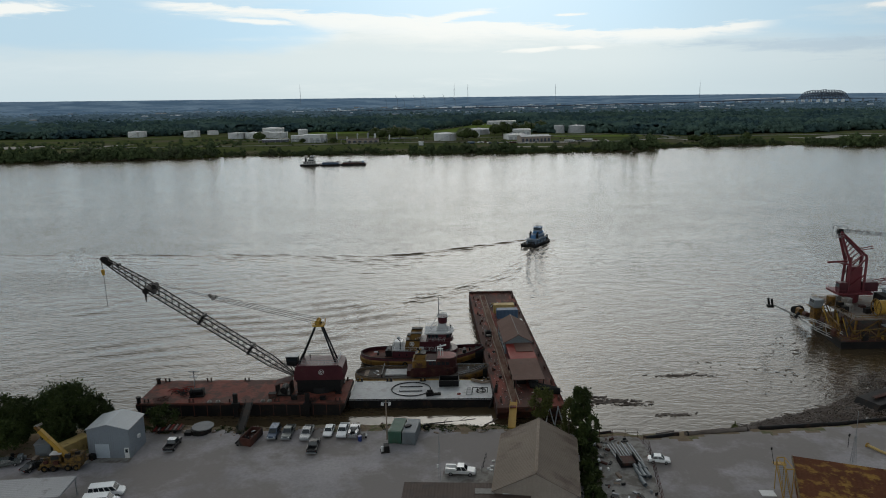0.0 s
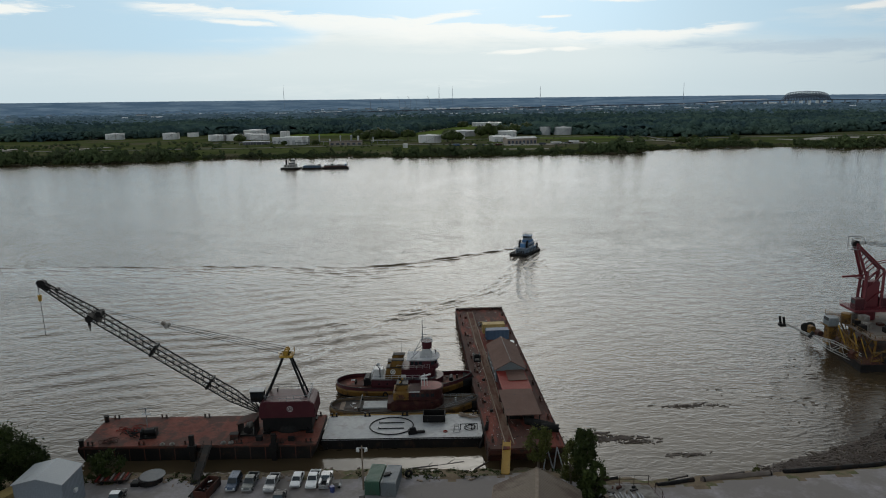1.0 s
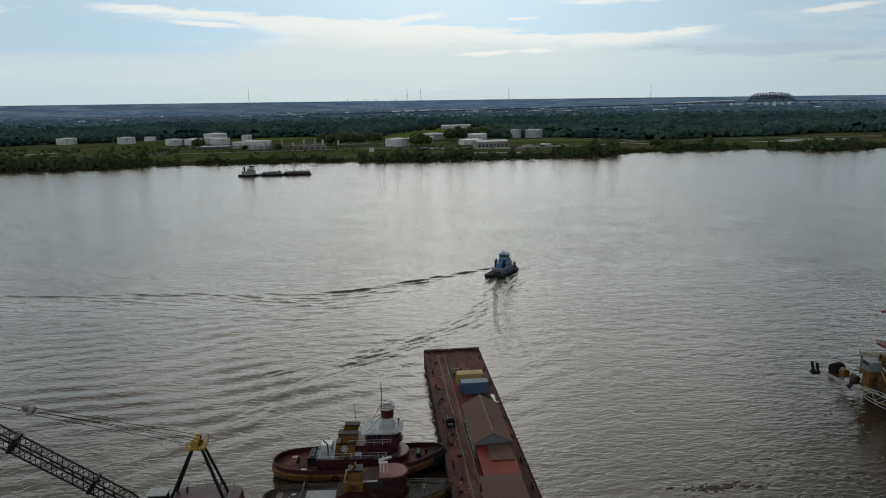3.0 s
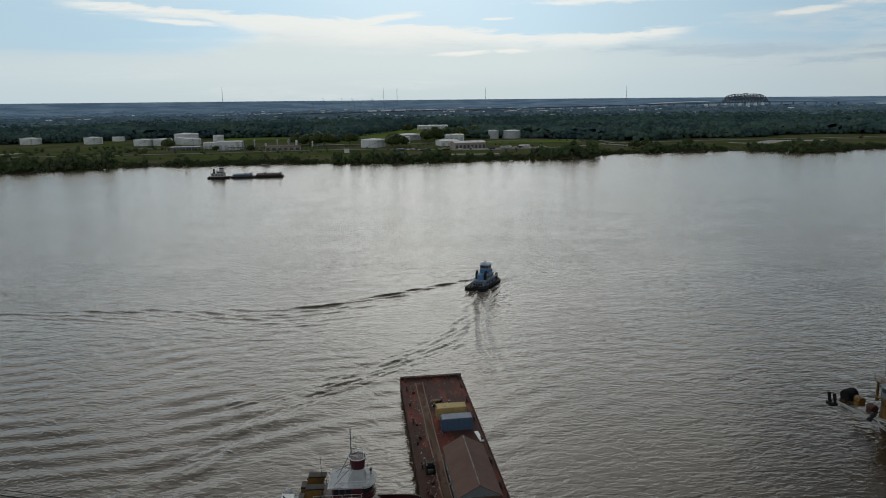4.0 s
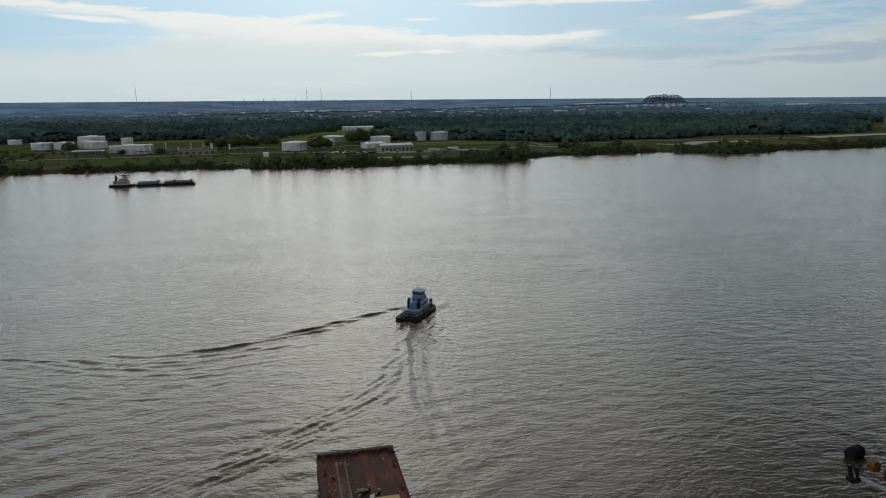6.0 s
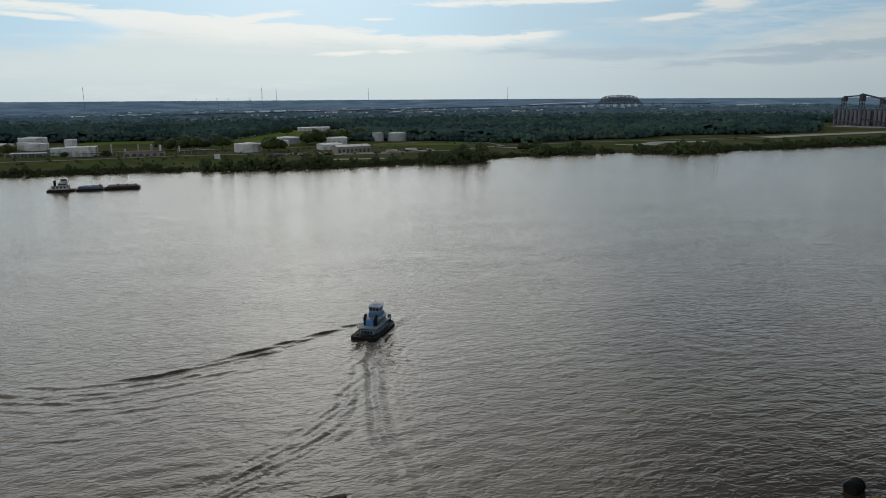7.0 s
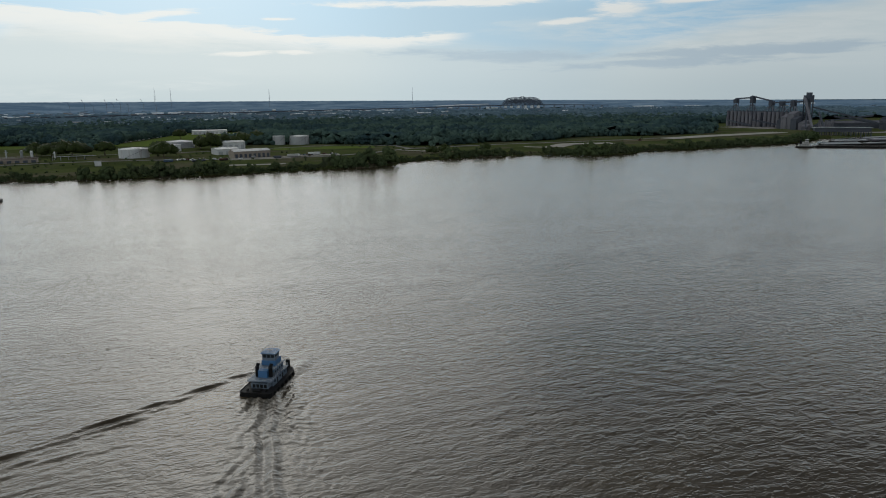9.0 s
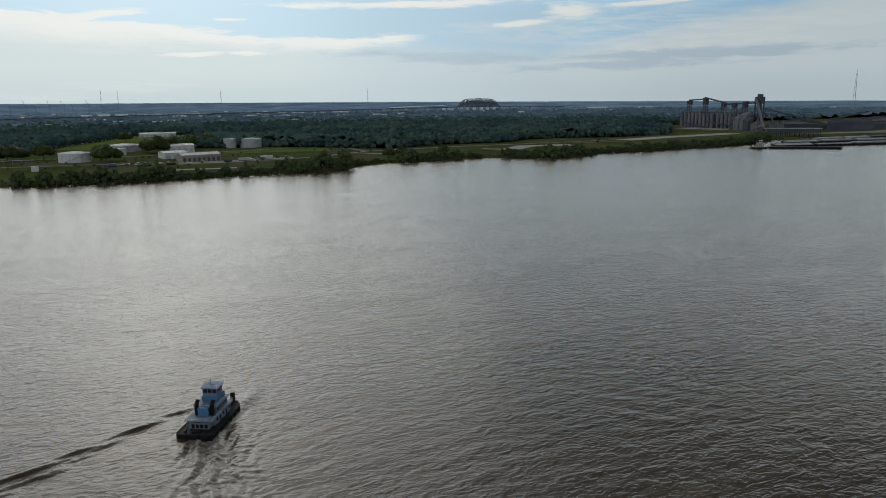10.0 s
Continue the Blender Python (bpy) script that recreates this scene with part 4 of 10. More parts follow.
cage = thing("deck_winch", -56.5, 151.6, 3.0, 8, "black deck winch with an orange hose heap beside it", "winch")
bm = box(B(), -1.6, 1.6, -1.3, 1.3, 0, 0.25)
for s in (-1, 1):
    box(bm, s * 1.4 - 0.12, s * 1.4 + 0.12, -1.0, 1.0, 0.25, 1.5, 0.04)
part("bed", bm, BLACK, cage)
part("drum", rod(rod(rod(B(), (-1.3, 0, 0.95), (1.3, 0, 0.95), 0.55, 16), (-1.3, 0, 0.95), (-1.1, 0, 0.95), 0.85, 16), (1.1, 0, 0.95), (1.3, 0, 0.95), 0.85, 16), BLACK, cage)
part("motor_cover", box(B(), -0.9, 0.9, 0.9, 1.7, 0.25, 1.1, 0.08), HULLBLK, cage)
mastp = thing("deck_light_mast", -58.6, 156.0, 3.0, 0, "thin grey deck mast with a cross arm", "mast")
part("pole", rod(B(), (0, 0, 0), (0, 0, 4.2), 0.1, 6), STEEL, mastp)
part("cross_arm", box(box(B(), -1.3, 1.3, -0.08, 0.08, 3.9, 4.05), -0.9, 0.9, -0.5, 0.5, 2.7, 2.78), STEEL, mastp)


def hose_heap(name, x, y, z, n, spread, r, material, label, seed):
    bm = B()
    rr = random.Random(seed)
    for _ in range(n):
        cxx, cyy = rr.uniform(-spread, spread), rr.uniform(-spread * 0.6, spread * 0.6)
        rad = rr.uniform(0.5, 1.4)
        a0, span = rr.uniform(0, 6.28), rr.uniform(2.5, 6.0)
        pts = [(cxx + rad * math.cos(a0 + span * i / 12) * 1.3, cyy + rad * math.sin(a0 + span * i / 12), r + rr.uniform(0, 0.3)) for i in range(13)]
        for p, q in zip(pts, pts[1:]):
            rod(bm, p, q, r, 5)
    ob = part(name, bm, material)
    place(ob, x, y, z)
    return tagged(ob, label, "hose")


hose_heap("hose_heap", -61.6, 155.0, 3.0, 9, 2.4, 0.07, REDPAINT, "tangled red and orange hoses lying on the deck", 4)
hose_heap("cable_heap", -60.4, 152.6, 3.0, 8, 1.4, 0.08, BLACK, "heap of black cable and rope on the deck", 9)
hose_heap("hose_line", -63.0, 149.6, 3.0, 6, 0.9, 0.06, HULLRED, "rust-brown hose lying along the deck", 12)

# ---- the lattice boom crane on it ----
cr = thing("lattice_crane", -29.5, 154.6, 3.0, 0, "maroon lattice boom crane with black boom on a barge", "crane")
HX0, HX1, HY0, HY1 = -5.2, 6.3, -3.2, 3.4      # house, local
bm = extrude(B(), [(-5.0, 3.3), (-4.6, 6.3), (-3.9, 6.75), (5.2, 6.75), (6.1, 6.2), (6.35, 3.3)], 6.6, "y")
bmesh.ops.bevel(bm, geom=list(bm.edges), offset=0.12, segments=2, affect="EDGES")
house = part("machinery_house", bm, MAROON, cr, "dark maroon machinery house")
bm = B()
ring(bm, (1.3, -3.33, 5.2), 0.55, 0.045, 24, 5, axis="y")
ring(bm, (1.3, -3.33, 5.2), 0.26, 0.05, 16, 5, axis="y")
part("emblem", bm, WHITE, house, "round pale emblem on the side")
bm = box(B(), -4.6, 5.6, -3.0, 3.0, 2.85, 3.35)
rod(bm, (0.6, 0, 1.2), (0.6, 0, 2.9), 2.5, 24)
part("turntable", bm, BLACK, cr)
part("pedestal", rod(B(), (0.6, 0, 0), (0.6, 0, 1.3), 3.3, 20, 3.0), BLACK, cr)
for sx in (-3.6, 4.9):
    for sy in (-2.9, 2.9):
        part("outrigger", beam(box(B(), sx - 0.7, sx + 0.7, sy - 0.6, sy + 0.6, 0, 0.3), (sx, sy, 0.2), (sx * 0.6, sy * 0.6, 2.6), 0.45), BLACK, cr)
bm = rails(B(), [(-3.6, -3.0, 6.75), (5.0, -3.0, 6.75), (5.0, 3.0, 6.75), (-3.6, 3.0, 6.75), (-3.6, -3.0, 6.75)], 1.1, 0.04, 1.4)
part("roof_railing", bm, STEEL, cr)
part("exhaust_stack", rod(B(), (-2.0, 1.8, 6.7), (-2.0, 1.8, 7.6), 0.12, 6), BLACK, cr)
part("carbody", box(B(), -4.4, 5.4, -2.7, 2.7, 0.25, 2.9, 0.15), BLACK, cr, "black carbody under the house")
# operator's cab at the boom side
bm = box(B(), -6.8, -4.3, -0.95, 0.95, 6.3, 7.0, 0.03)
for sx in (-6.7, -4.4):
    for sy in (-0.87, 0.87):
        box(bm, sx - 0.09, sx + 0.09, sy - 0.08, sy + 0.08, 7.0, 8.1)
box(bm, -6.55, -4.5, -0.8, 0.8, 7.0, 8.05)
cab = part("operator_cab", bm, BLACK, cr, "raised black operator's cab")
cab.location = (0, -0.3, 0)
part("roof", box(B(), -7.1, -4.1, -1.15, 1.15, 8.1, 8.25, 0.04), STEEL, cab, "pale grey cab roof")
for i in range(3):
    part("pane", box(B(), -6.75 + i * 0.82, -6.05 + i * 0.82, -1.0, -0.955, 6.95, 7.8), GLASS, cab)
part("front_pane", box(B(), -6.93, -6.86, -0.75, 0.75, 6.9, 7.85), GLASS, cab)
bm = B()
for sy in (-1.0, 0.6):
    beam(bm, (-6.2, sy, 6.3), (-4.6, sy, 3.2), 0.2)
rails(bm, [(-7.2, -1.6, 6.2), (-4.4, -1.6, 6.2)], 1.0, 0.035, 0.9)
box(bm, -7.3, -4.3, -1.7, 1.1, 6.12, 6.24)
part("cab_platform", bm, BLACK, cr)
# A-frame gantry: apex with sheaves
APEX = Vector((0.7, 0.4, 16.3))
for sy in (-2.2, 2.6):
    part("gantry_leg", beam(B(), (-4.3, sy, 5.6), APEX + Vector((-0.4, 0.3 * sy, -0.6)), 0.34), BLACK, cr, "black A-frame leg")
    part("gantry_leg", beam(B(), (4.4, 0.55 * sy, 6.4), APEX + Vector((0.4, 0.2 * sy, -0.6)), 0.34), BLACK, cr)
part("gantry_tie", beam(B(), (3.6, -1.1, 8.6), (3.6, 1.3, 8.6), 0.22), BLACK, cr)
part("gantry_tie", beam(B(), (-3.4, -1.7, 8.0), (-3.4, 2.1, 8.0), 0.25), BLACK, cr)
bm = box(B(), -0.6, 2.0, -0.9, 1.7, 15.0, 15.4, 0.05)
for sy in (-0.7, 0.4, 1.5):
    rod(bm, (0.6, sy - 0.12, 16.0), (0.6, sy + 0.12, 16.0), 0.5, 16)
box(bm, 0.3, 0.9, -0.8, 1.6, 15.3, 16.3)
rails(bm, [(-0.6, -0.9, 15.4), (2.0, -0.9, 15.4), (2.0, 1.7, 15.4)], 0.9, 0.05, 1.3)
part("gantry_head", bm, YELLOW, cr, "yellow sheave head with platform")
# boom
FOOT, TIP = Vector((-5.4, 0.4, 3.1)), Vector((-45.4, -0.7, 31.1))
axisv = (TIP - FOOT).normalized()
sidev = axisv.cross(Vector((0, 0, 1))).normalized()
upv = sidev.cross(axisv)


def boom_at(f, a=0.0, c=0.0):
    return FOOT.lerp(TIP, f) + sidev * a + upv * c


def boom_width(f):
    return 0.22 + 0.72 * min(1, f / 0.13) - 0.5 * max(0, (f - 0.80) / 0.2)


bm, bl = B(), B()
NB = 58
for i in range(NB):
    f0, f1 = i / NB, (i + 1) / NB
    w0, w1 = boom_width(f0), boom_width(f1)
    for sa in (-1, 1):
        for sc in (-1, 1):
            beam(bm, boom_at(f0, sa * w0, sc * w0), boom_at(f1, sa * w1, sc * w1), 0.21)
    for k in range(4):
        a0, c0 = ((-1, -1), (1, -1), (1, 1), (-1, 1))[k]
        a1, c1 = ((1, -1), (1, 1), (-1, 1), (-1, -1))[k]
        p0, p1 = (a0, c0), (a1, c1)
        if i % 2:
            p0, p1 = p1, p0
        beam(bl, boom_at(f0, p0[0] * w0, p0[1] * w0), boom_at(f1, p1[0] * w1, p1[1] * w1), 0.11)
boom = part("boom", bm, BLACK, cr, "long black lattice boom")
part("lacing", bl, BLACK, boom)
for f in (0.24, 0.50):
    bm = B()
    w = boom_width(f) + 0.1
    for sa in (-1, 1):
        beam(bm, boom_at(f, sa * w, -w), boom_at(f, sa * w, w), 0.5)
    beam(bm, boom_at(f, -w, w), boom_at(f, w, w), 0.5)
    beam(bm, boom_at(f, -w, -w), boom_at(f, w, -w), 0.5)
    part("splice_frame", bm, BLACK, boom)
sb = part("sheave_block", beam(beam(B(), boom_at(0.735, -1.0, 0.1), boom_at(0.785, -1.0, 0.1), 1.9, 0.3), boom_at(0.735, 1.0, 0.1), boom_at(0.785, 1.0, 0.1), 1.9, 0.3), BLACK, boom, "black sheave cluster on the boom")
part("lower_sheave", rod(B(), boom_at(0.775, -1.1, -0.9), boom_at(0.775, 1.1, -0.9), 0.7, 12), BLACK, boom)
part("upper_sheave", rod(B(), boom_at(0.755, -1.0, 1.0), boom_at(0.755, 1.0, 1.0), 0.55, 12), BLACK, boom)
part("hanger", beam(B(), boom_at(0.785, 0, -0.9), boom_at(0.785, 0, -0.9) + Vector((0, 0, -1.8)), 0.4), BLACK, boom)
bm = B()
hk = boom_at(0.785, 0, -0.9) + Vector((0, 0, -1.8))
rod(bm, hk, hk + Vector((0, 0, -1.2)), 0.32, 8, 0.1)
part("hook_block", bm, CONC, boom, "pale hook block")
bm = B()
rod(bm, boom_at(1.0, -0.45, 0.15), boom_at(1.0, 0.45, 0.15), 0.8, 14)
beam(bm, boom_at(0.965, 0, 0), boom_at(1.02, 0, 0), 0.8)
part("guide_sheave", rod(B(), boom_at(0.94, -0.5, 0.7), boom_at(0.94, 0.5, 0.7), 0.4, 10), BLACK, boom)
part("boom_tip", bm, BLACK, boom, "sheaves at the boom tip")
tp = boom_at(1.01, 0, -0.6)
bm = rod(B(), tp, tp + Vector((0.2, 0, -10.5)), 0.05, 5)
rod(bm, tp + Vector((-0.3, 0.2, 0.4)), tp + Vector((0.1, 0, -2.2)), 0.05, 5)
part("load_line", bm, BLACK, cr)
bm = rod(B(), tp + Vector((0.04, 0, -1.9)), tp + Vector((0.05, 0, -3.1)), 0.38, 10, 0.3)
part("overhaul_ball", bm, YELLOW, cr, "yellow overhaul ball on the line")
P0, P1 = boom_at(0.765, 0, 1.5), APEX + Vector((-0.3, 0, -0.2))
MIDP = P0.lerp(P1, 0.36) + Vector((0, 0, -0.25))
bm = B()
for s in (-0.5, 0.5):
    rod(bm, P0 + sidev * s, MIDP + sidev * s, 0.045, 5)
    for k in (-0.28, 0.28):
        rod(bm, MIDP + sidev * s + Vector((0, 0, k)), P1 + Vector((0, s * 1.2, k * 2.0)), 0.05, 5)
part("pendant_lines", bm, BLACK, cr)
part("bail", rod(beam(B(), MIDP - axisv * -1.3, MIDP + axisv * -1.3 * 0.3, 0.8, 0.5), MIDP + sidev * -0.9, MIDP + sidev * 0.9, 0.42, 8), CONC, cr, "pale floating bail block")
# deckhouse and gear beside the crane
gh = thing("deck_hoist", -36.6, 152.4, 3.0, 0, "black hoist frame with a sloped roof on the crane barge", "hoist")
part("frame", box(box(box(B(), -2.0, 1.6, -2.0, 1.5, 0, 0.3), -1.9, -1.6, -1.9, 1.4, 0.3, 2.4), 1.2, 1.5, -1.9, 1.4, 0.3, 2.8), BLACK, gh)
part("cover", extrude(B(), [(-2.2, 2.4), (-2.2, 2.5), (1.8, 3.5), (1.8, 3.4)], 3.6, "y"), HULLRED, gh, "sloped rusty cover")
part("winch_drum", rod(B(), (-0.2, -1.6, 1.1), (-0.2, 1.2, 1.1), 0.75, 14), BLACK, gh)
for i, (px, py, sx, sy, sz) in enumerate(((-39.0, 149.6, 1.6, 1.2, 1.1), (-34.0, 148.7, 1.2, 0.9, 0.8), (-31.0, 148.4, 1.0, 0.8, 0.9), (-27.6, 148.2, 1.2, 0.8, 0.7))):
    t = thing("deck_box", px, py, 3.0, 0, "dark steel equipment box on the barge deck", "box", "deck boxes on the crane barge")
    part("body", box(B(), -sx / 2, sx / 2, -sy / 2, sy / 2, 0, sz, 0.06), BLACK if i % 2 else HULLRED, t)
    part("lid", box(B(), -sx / 2 - 0.05, sx / 2 + 0.05, -sy / 2 - 0.05, sy / 2 + 0.05, sz, sz + 0.08), HULLBLK, t)
for px in (-52.5, -50.6, -40.7, -39.2):
    t = thing("fender_chain", px, 147.6, 3.0, 0, "pale rope coil hung at the barge edge", "rope", "rope coils on the barge")
    part("coil", ring(ring(B(), (0, 0, 0.12), 0.42, 0.12, 16, 6), (0, 0, 0.3), 0.36, 0.11, 16, 6), CONC, t)

# ---- the pale grey flat barge ----
gb = thing("grey_deck_barge", -5.9, 155.3, 0, -1.0, "flat pale grey deck barge with a black hull", "barge")
part("hull", barge_hull(B(), 32.4, 11.2, 1.8, rake=1.2), HULLBLK, gb, "black hull plating")
part("deck", box(B(), -16.1, 16.1, -5.5, 5.5, 1.75, 2.0, 0.04), DECKGREY, gb, "pale grey painted deck")
rub_rails(gb, 32.0, 11.2, 1.95, BLACK, 12)
for px in (-15, -8, 0, 8, 15):
    bitts(gb, px, 5.0, 2.0, material=BLACK)
for s in (-1, 1):
    bm = B()
    part("edge_angle", box(bm, -16.1, 16.1, s * 5.5 - 0.1, s * 5.5 + 0.05, 2.0, 2.14), YELLOW if s > 0 else HULLBLK, gb)
hr = thing("hose_ring", -8.4, 155.4, 2.0, 0, "black hose laid in a large oval on the deck", "hose")
part("oval", ring(B(), (0, 0, 0.12), 4.0, 0.11, 48, 6, 1.12, 0.98), BLACK, hr)
bm = B()
for yy in (-1.2, 1.4):
    beam(bm, (-2.6, yy, 0.12), (2.6, yy, 0.12), 0.16)
    beam(bm, (-2.6, yy, 0.12), (-2.6, yy + 0.5, 0.12), 0.16)
part("pipe_runs", bm, BLACK, hr)
skip = thing("deck_skip", 0.4, 158.0, 2.0, -2, "open black steel skip on the grey deck", "skip")
bm = box(B(), -2.3, 2.3, -1.5, 1.5, 0.1, 0.3)
for a in ((-2.3, 2.3, -1.5, -1.38), (-2.3, 2.3, 1.38, 1.5), (-2.3, -2.18, -1.5, 1.5), (2.18, 2.3, -1.5, 1.5)):
    box(bm, *a, 0.1, 1.6)
part("tub", bm, BLACK, skip)
bm = B()
for i in range(7):
    px = -2.1 + 0.7 * i
    box(bm, px - 0.06, px + 0.06, -1.6, -1.5, 0.1, 1.6)
part("ribs", bm, BLACK, skip)
bl = thing("deck_machine", -3.4, 151.9, 2.0, 12, "low black pump set on the grey deck", "pump")
part("body", box(box(B(), -1.5, 0.2, -0.5, 0.5, 0, 0.9, 0.1), 0.2, 1.9, -0.3, 0.3, 0, 0.5, 0.08), BLACK, bl)
part("motor", rod(B(), (-1.2, 0, 1.05), (0.0, 0, 1.05), 0.35, 10), BLACK, bl)
lb = thing("life_ring", 2.6, 152.3, 2.0, 0, "small red and white life ring on the deck", "life ring")
part("ring", ring(B(), (0, 0, 0.1), 0.36, 0.11, 16, 6), REDPAINT, lb)
fr = thing("pipe_stand", 7.4, 153.0, 2.0, 0, "black pipe stand with a coil of hose", "stand")
bm = B()
for px in (-1.7, -0.6, 0.6, 1.7):
    rod(bm, (px, 0, 0), (px, 0, 1.3), 0.08, 6)
rod(bm, (-1.7, 0, 1.25), (1.7, 0, 1.25), 0.09, 6)
part("frame", bm, BLACK, fr)
part("hose_coil", ring(ring(B(), (0.2, 0.6, 0.15), 1.1, 0.08, 20, 5), (0.5, 0.8, 0.3), 0.9, 0.08, 20, 5), BLACK, fr)
tr = thing("lattice_bin", 4.9, 152.4, 2.0, 0, "grey wire bin on the deck", "bin")
bm = B()
for px in (-0.6, 0.6):
    for py in (-0.5, 0.5):
        beam(bm, (px, py, 0), (px * 0.6, py * 0.6, 1.4), 0.08)
for zz in (0.1, 0.7, 1.35):
    ring(bm, (0, 0, zz), 0.75 - 0.2 * zz, 0.05, 12, 4)
part("frame", bm, STEEL, tr)
db = thing("timber_pile", 8.2, 159.0, 2.0, -8, "pile of weathered timber and debris on the deck", "timber")
rr = random.Random(31)
for i in range(9):
    a = rr.uniform(-0.5, 0.5)
    p = Vector((rr.uniform(-1.6, 1.6), rr.uniform(-0.9, 0.9), 0.15 + 0.12 * (i % 3)))
    d = Vector((math.cos(a), math.sin(a), 0)) * rr.uniform(0.8, 1.8)
    part("timber", beam(B(), p - d, p + d, 0.22, 0.16), WOOD, db)
bm = B()
beam(bm, (10.6, 150.4, -0.4), (11.0, 150.2, 5.0), 0.45)
beam(bm, (9.2, 148.9, -0.4), (11.0, 150.3, 4.8), 0.4)
ob = tagged(part("mooring_dolphin", bm, HULLBLK), "black leaning mooring piles beside the barges", "piles")

# ---- the long red barge with its load ----
lbz = thing("long_deck_barge", 16.4, 187.6, 0, 91.9, "very long rust-red deck barge loaded with small buildings", "barge")
part("hull", barge_hull(B(), 90.6, 14.6, 2.9, rake=2.5), HULLRED, lbz, "dark rusty hull plating")
part("deck", box(B(), -45.2, 45.2, -7.2, 7.2, 2.85, 3.2, 0.05), LONGRED, lbz, "streaked rust-red deck")
rub_rails(lbz, 90.0, 14.6, 3.1, HULLRED, 30)
part("deck_strip", box(B(), -43.5, 42.0, 2.35, 4.3, 3.2, 3.225), surf("muddy_walkway", (0.105, 0.062, 0.045), (0.215, 0.145, 0.108), 0.25, 0.8, bump=0.2, c3=(0.085, 0.030, 0.022), stain=0.5, stain_scale=0.3, fine=2, stretch=(0.3, 1, 1), spec=0.05), lbz, "muddy worn walkway strip")
for yy in (2.3, 3.9):
    for i in range(14):
        a = -43.5 + 6.1 * i
        part("deck_pipe", rod(B(), (a, yy + 0.06 * math.sin(i * 2.1), 3.32), (a + 6.1, yy + 0.06 * math.sin((i + 1) * 2.1), 3.32), 0.11, 5), WOOD, lbz, "pale pipe along the walkway" if i == 0 else "")
part("head_log", box(box(B(), 44.4, 45.25, -7.25, 7.25, 3.2, 3.75, 0.04), 43.0, 44.4, -7.25, -6.9, 3.2, 3.6), HULLRED, lbz)
for s in (-1, 1):
    part("coaming", box(B(), -45, 45, s * 7.2 - 0.08, s * 7.2 + 0.08, 3.2, 3.42), HULLRED, lbz)
for px in (-42, -33, -24, -15, -6, 3, 12, 21, 30, 38, 43.4):
    for py in (-6.4, 6.2):
        bitts(lbz, px, py, 3.2)
for py in (-3.8, 0.4, 3.2):
    bitts(lbz, 43.6, py, 3.2, along="y")


def on_barge(lx, ly):
    """World place of a point on the long barge: lx towards its river end, ly to its upstream side."""
    a = math.radians(91.9)
    return 16.4 + lx * math.cos(a) - ly * math.sin(a), 187.6 + lx * math.sin(a) + ly * math.cos(a)


container(17.5, 210.5, 3.2, 1.9, CREAMYEL, "pale yellow shipping container on the barge deck")
container(18.05, 205.3, 3.2, 1.9, CONTBLUE, "blue shipping container with a pale roof on the barge", top=surf("dull_lilac_roof", (0.22, 0.24, 0.29), (0.29, 0.31, 0.36), 0.4, 0.6, bump=0.05, spec=0.1))


def gable_house(name, x, y, z, rz, L, W, eave, ridge, wall, roof, over, label, category, gable=None):
    """A gabled building, ridge along local y: walls, two roof slopes, ridge cap, gable ends."""
    t = thing(name, x, y, z, rz, label, category)
    for s in (-1, 1):
        part("side_wall", box(B(), s * W / 2 - 0.1, s * W / 2 + 0.1, -L / 2, L / 2, 0, eave), wall, t)
        bm = extrude(B(), [(-W / 2, 0), (W / 2, 0), (W / 2, eave), (0, ridge), (-W / 2, eave)], 0.2, "y")
        g = part("gable_wall", bm, gable or wall, t)
        g.location = (0, s * (L / 2 - 0.1), 0)
        o = over
        sl = (ridge - eave) / (W / 2)
        bm = extrude(B(), [(0.0, ridge + 0.05), (0.0, ridge + 0.2), (s * (W / 2 + o), eave - sl * o + 0.2), (s * (W / 2 + o), eave - sl * o + 0.05)], L + 2 * o, "y")
        part("roof_slope", bm, roof, t)
    part("ridge_cap", extrude(B(), [(-0.3, ridge + 0.14), (0, ridge + 0.29), (0.3, ridge + 0.14), (0, ridge + 0.2)], L + 2 * over, "y"), roof, t)
    return t


gh2 = gable_house("barge_cabin", 18.0, 182.8, 3.2, 1.9, 16.6, 6.6, 3.2, 5.0, CONTGREY, SHINGLE, 0.45, "long grey cabin with a brown gabled roof on the barge", "cabin", gable=CONTGREY)
part("ridge_strip", box(B(), -0.09, 0.09, -8.6, 8.6, 5.26, 5.33), CONC, gh2, "pale ridge strip")
for i in range(4):
    w = part("window", box(B(), -3.44, -3.40, -6.5 + i * 3.6, -5.3 + i * 3.6, 1.2, 2.3), GLASS, gh2)
    part("sill", box(B(), -3.5, -3.41, -6.6 + i * 3.6, -5.2 + i * 3.6, 1.1, 1.2), WHITE, w)
rh = thing("red_roofed_cabin", 18.4, 169.2, 3.2, 1.9, "low cabin with a faded red flat roof on the barge", "cabin")
part("walls", box(B(), -3.0, 3.0, -5.6, 5.4, 0, 2.4), MAROON, rh)
part("roof", extrude(B(), [(-5.9, 2.35), (-5.9, 2.5), (5.6, 2.75), (5.6, 2.6)], 6.5, "x"), REDPAINT, rh, "faded red sheet roof")
part("roof_patch", extrude(B(), [(-0.6, 2.68), (-0.6, 2.80), (5.4, 2.93), (5.4, 2.81)], 4.2, "x"), SHINGLE, rh, "brown patch on the roof").location = (0.9, 0, 0)
bs = thing("open_shed", 18.2, 157.8, 3.2, 1.9, "open shed with a flat brown roof on the barge", "shed")
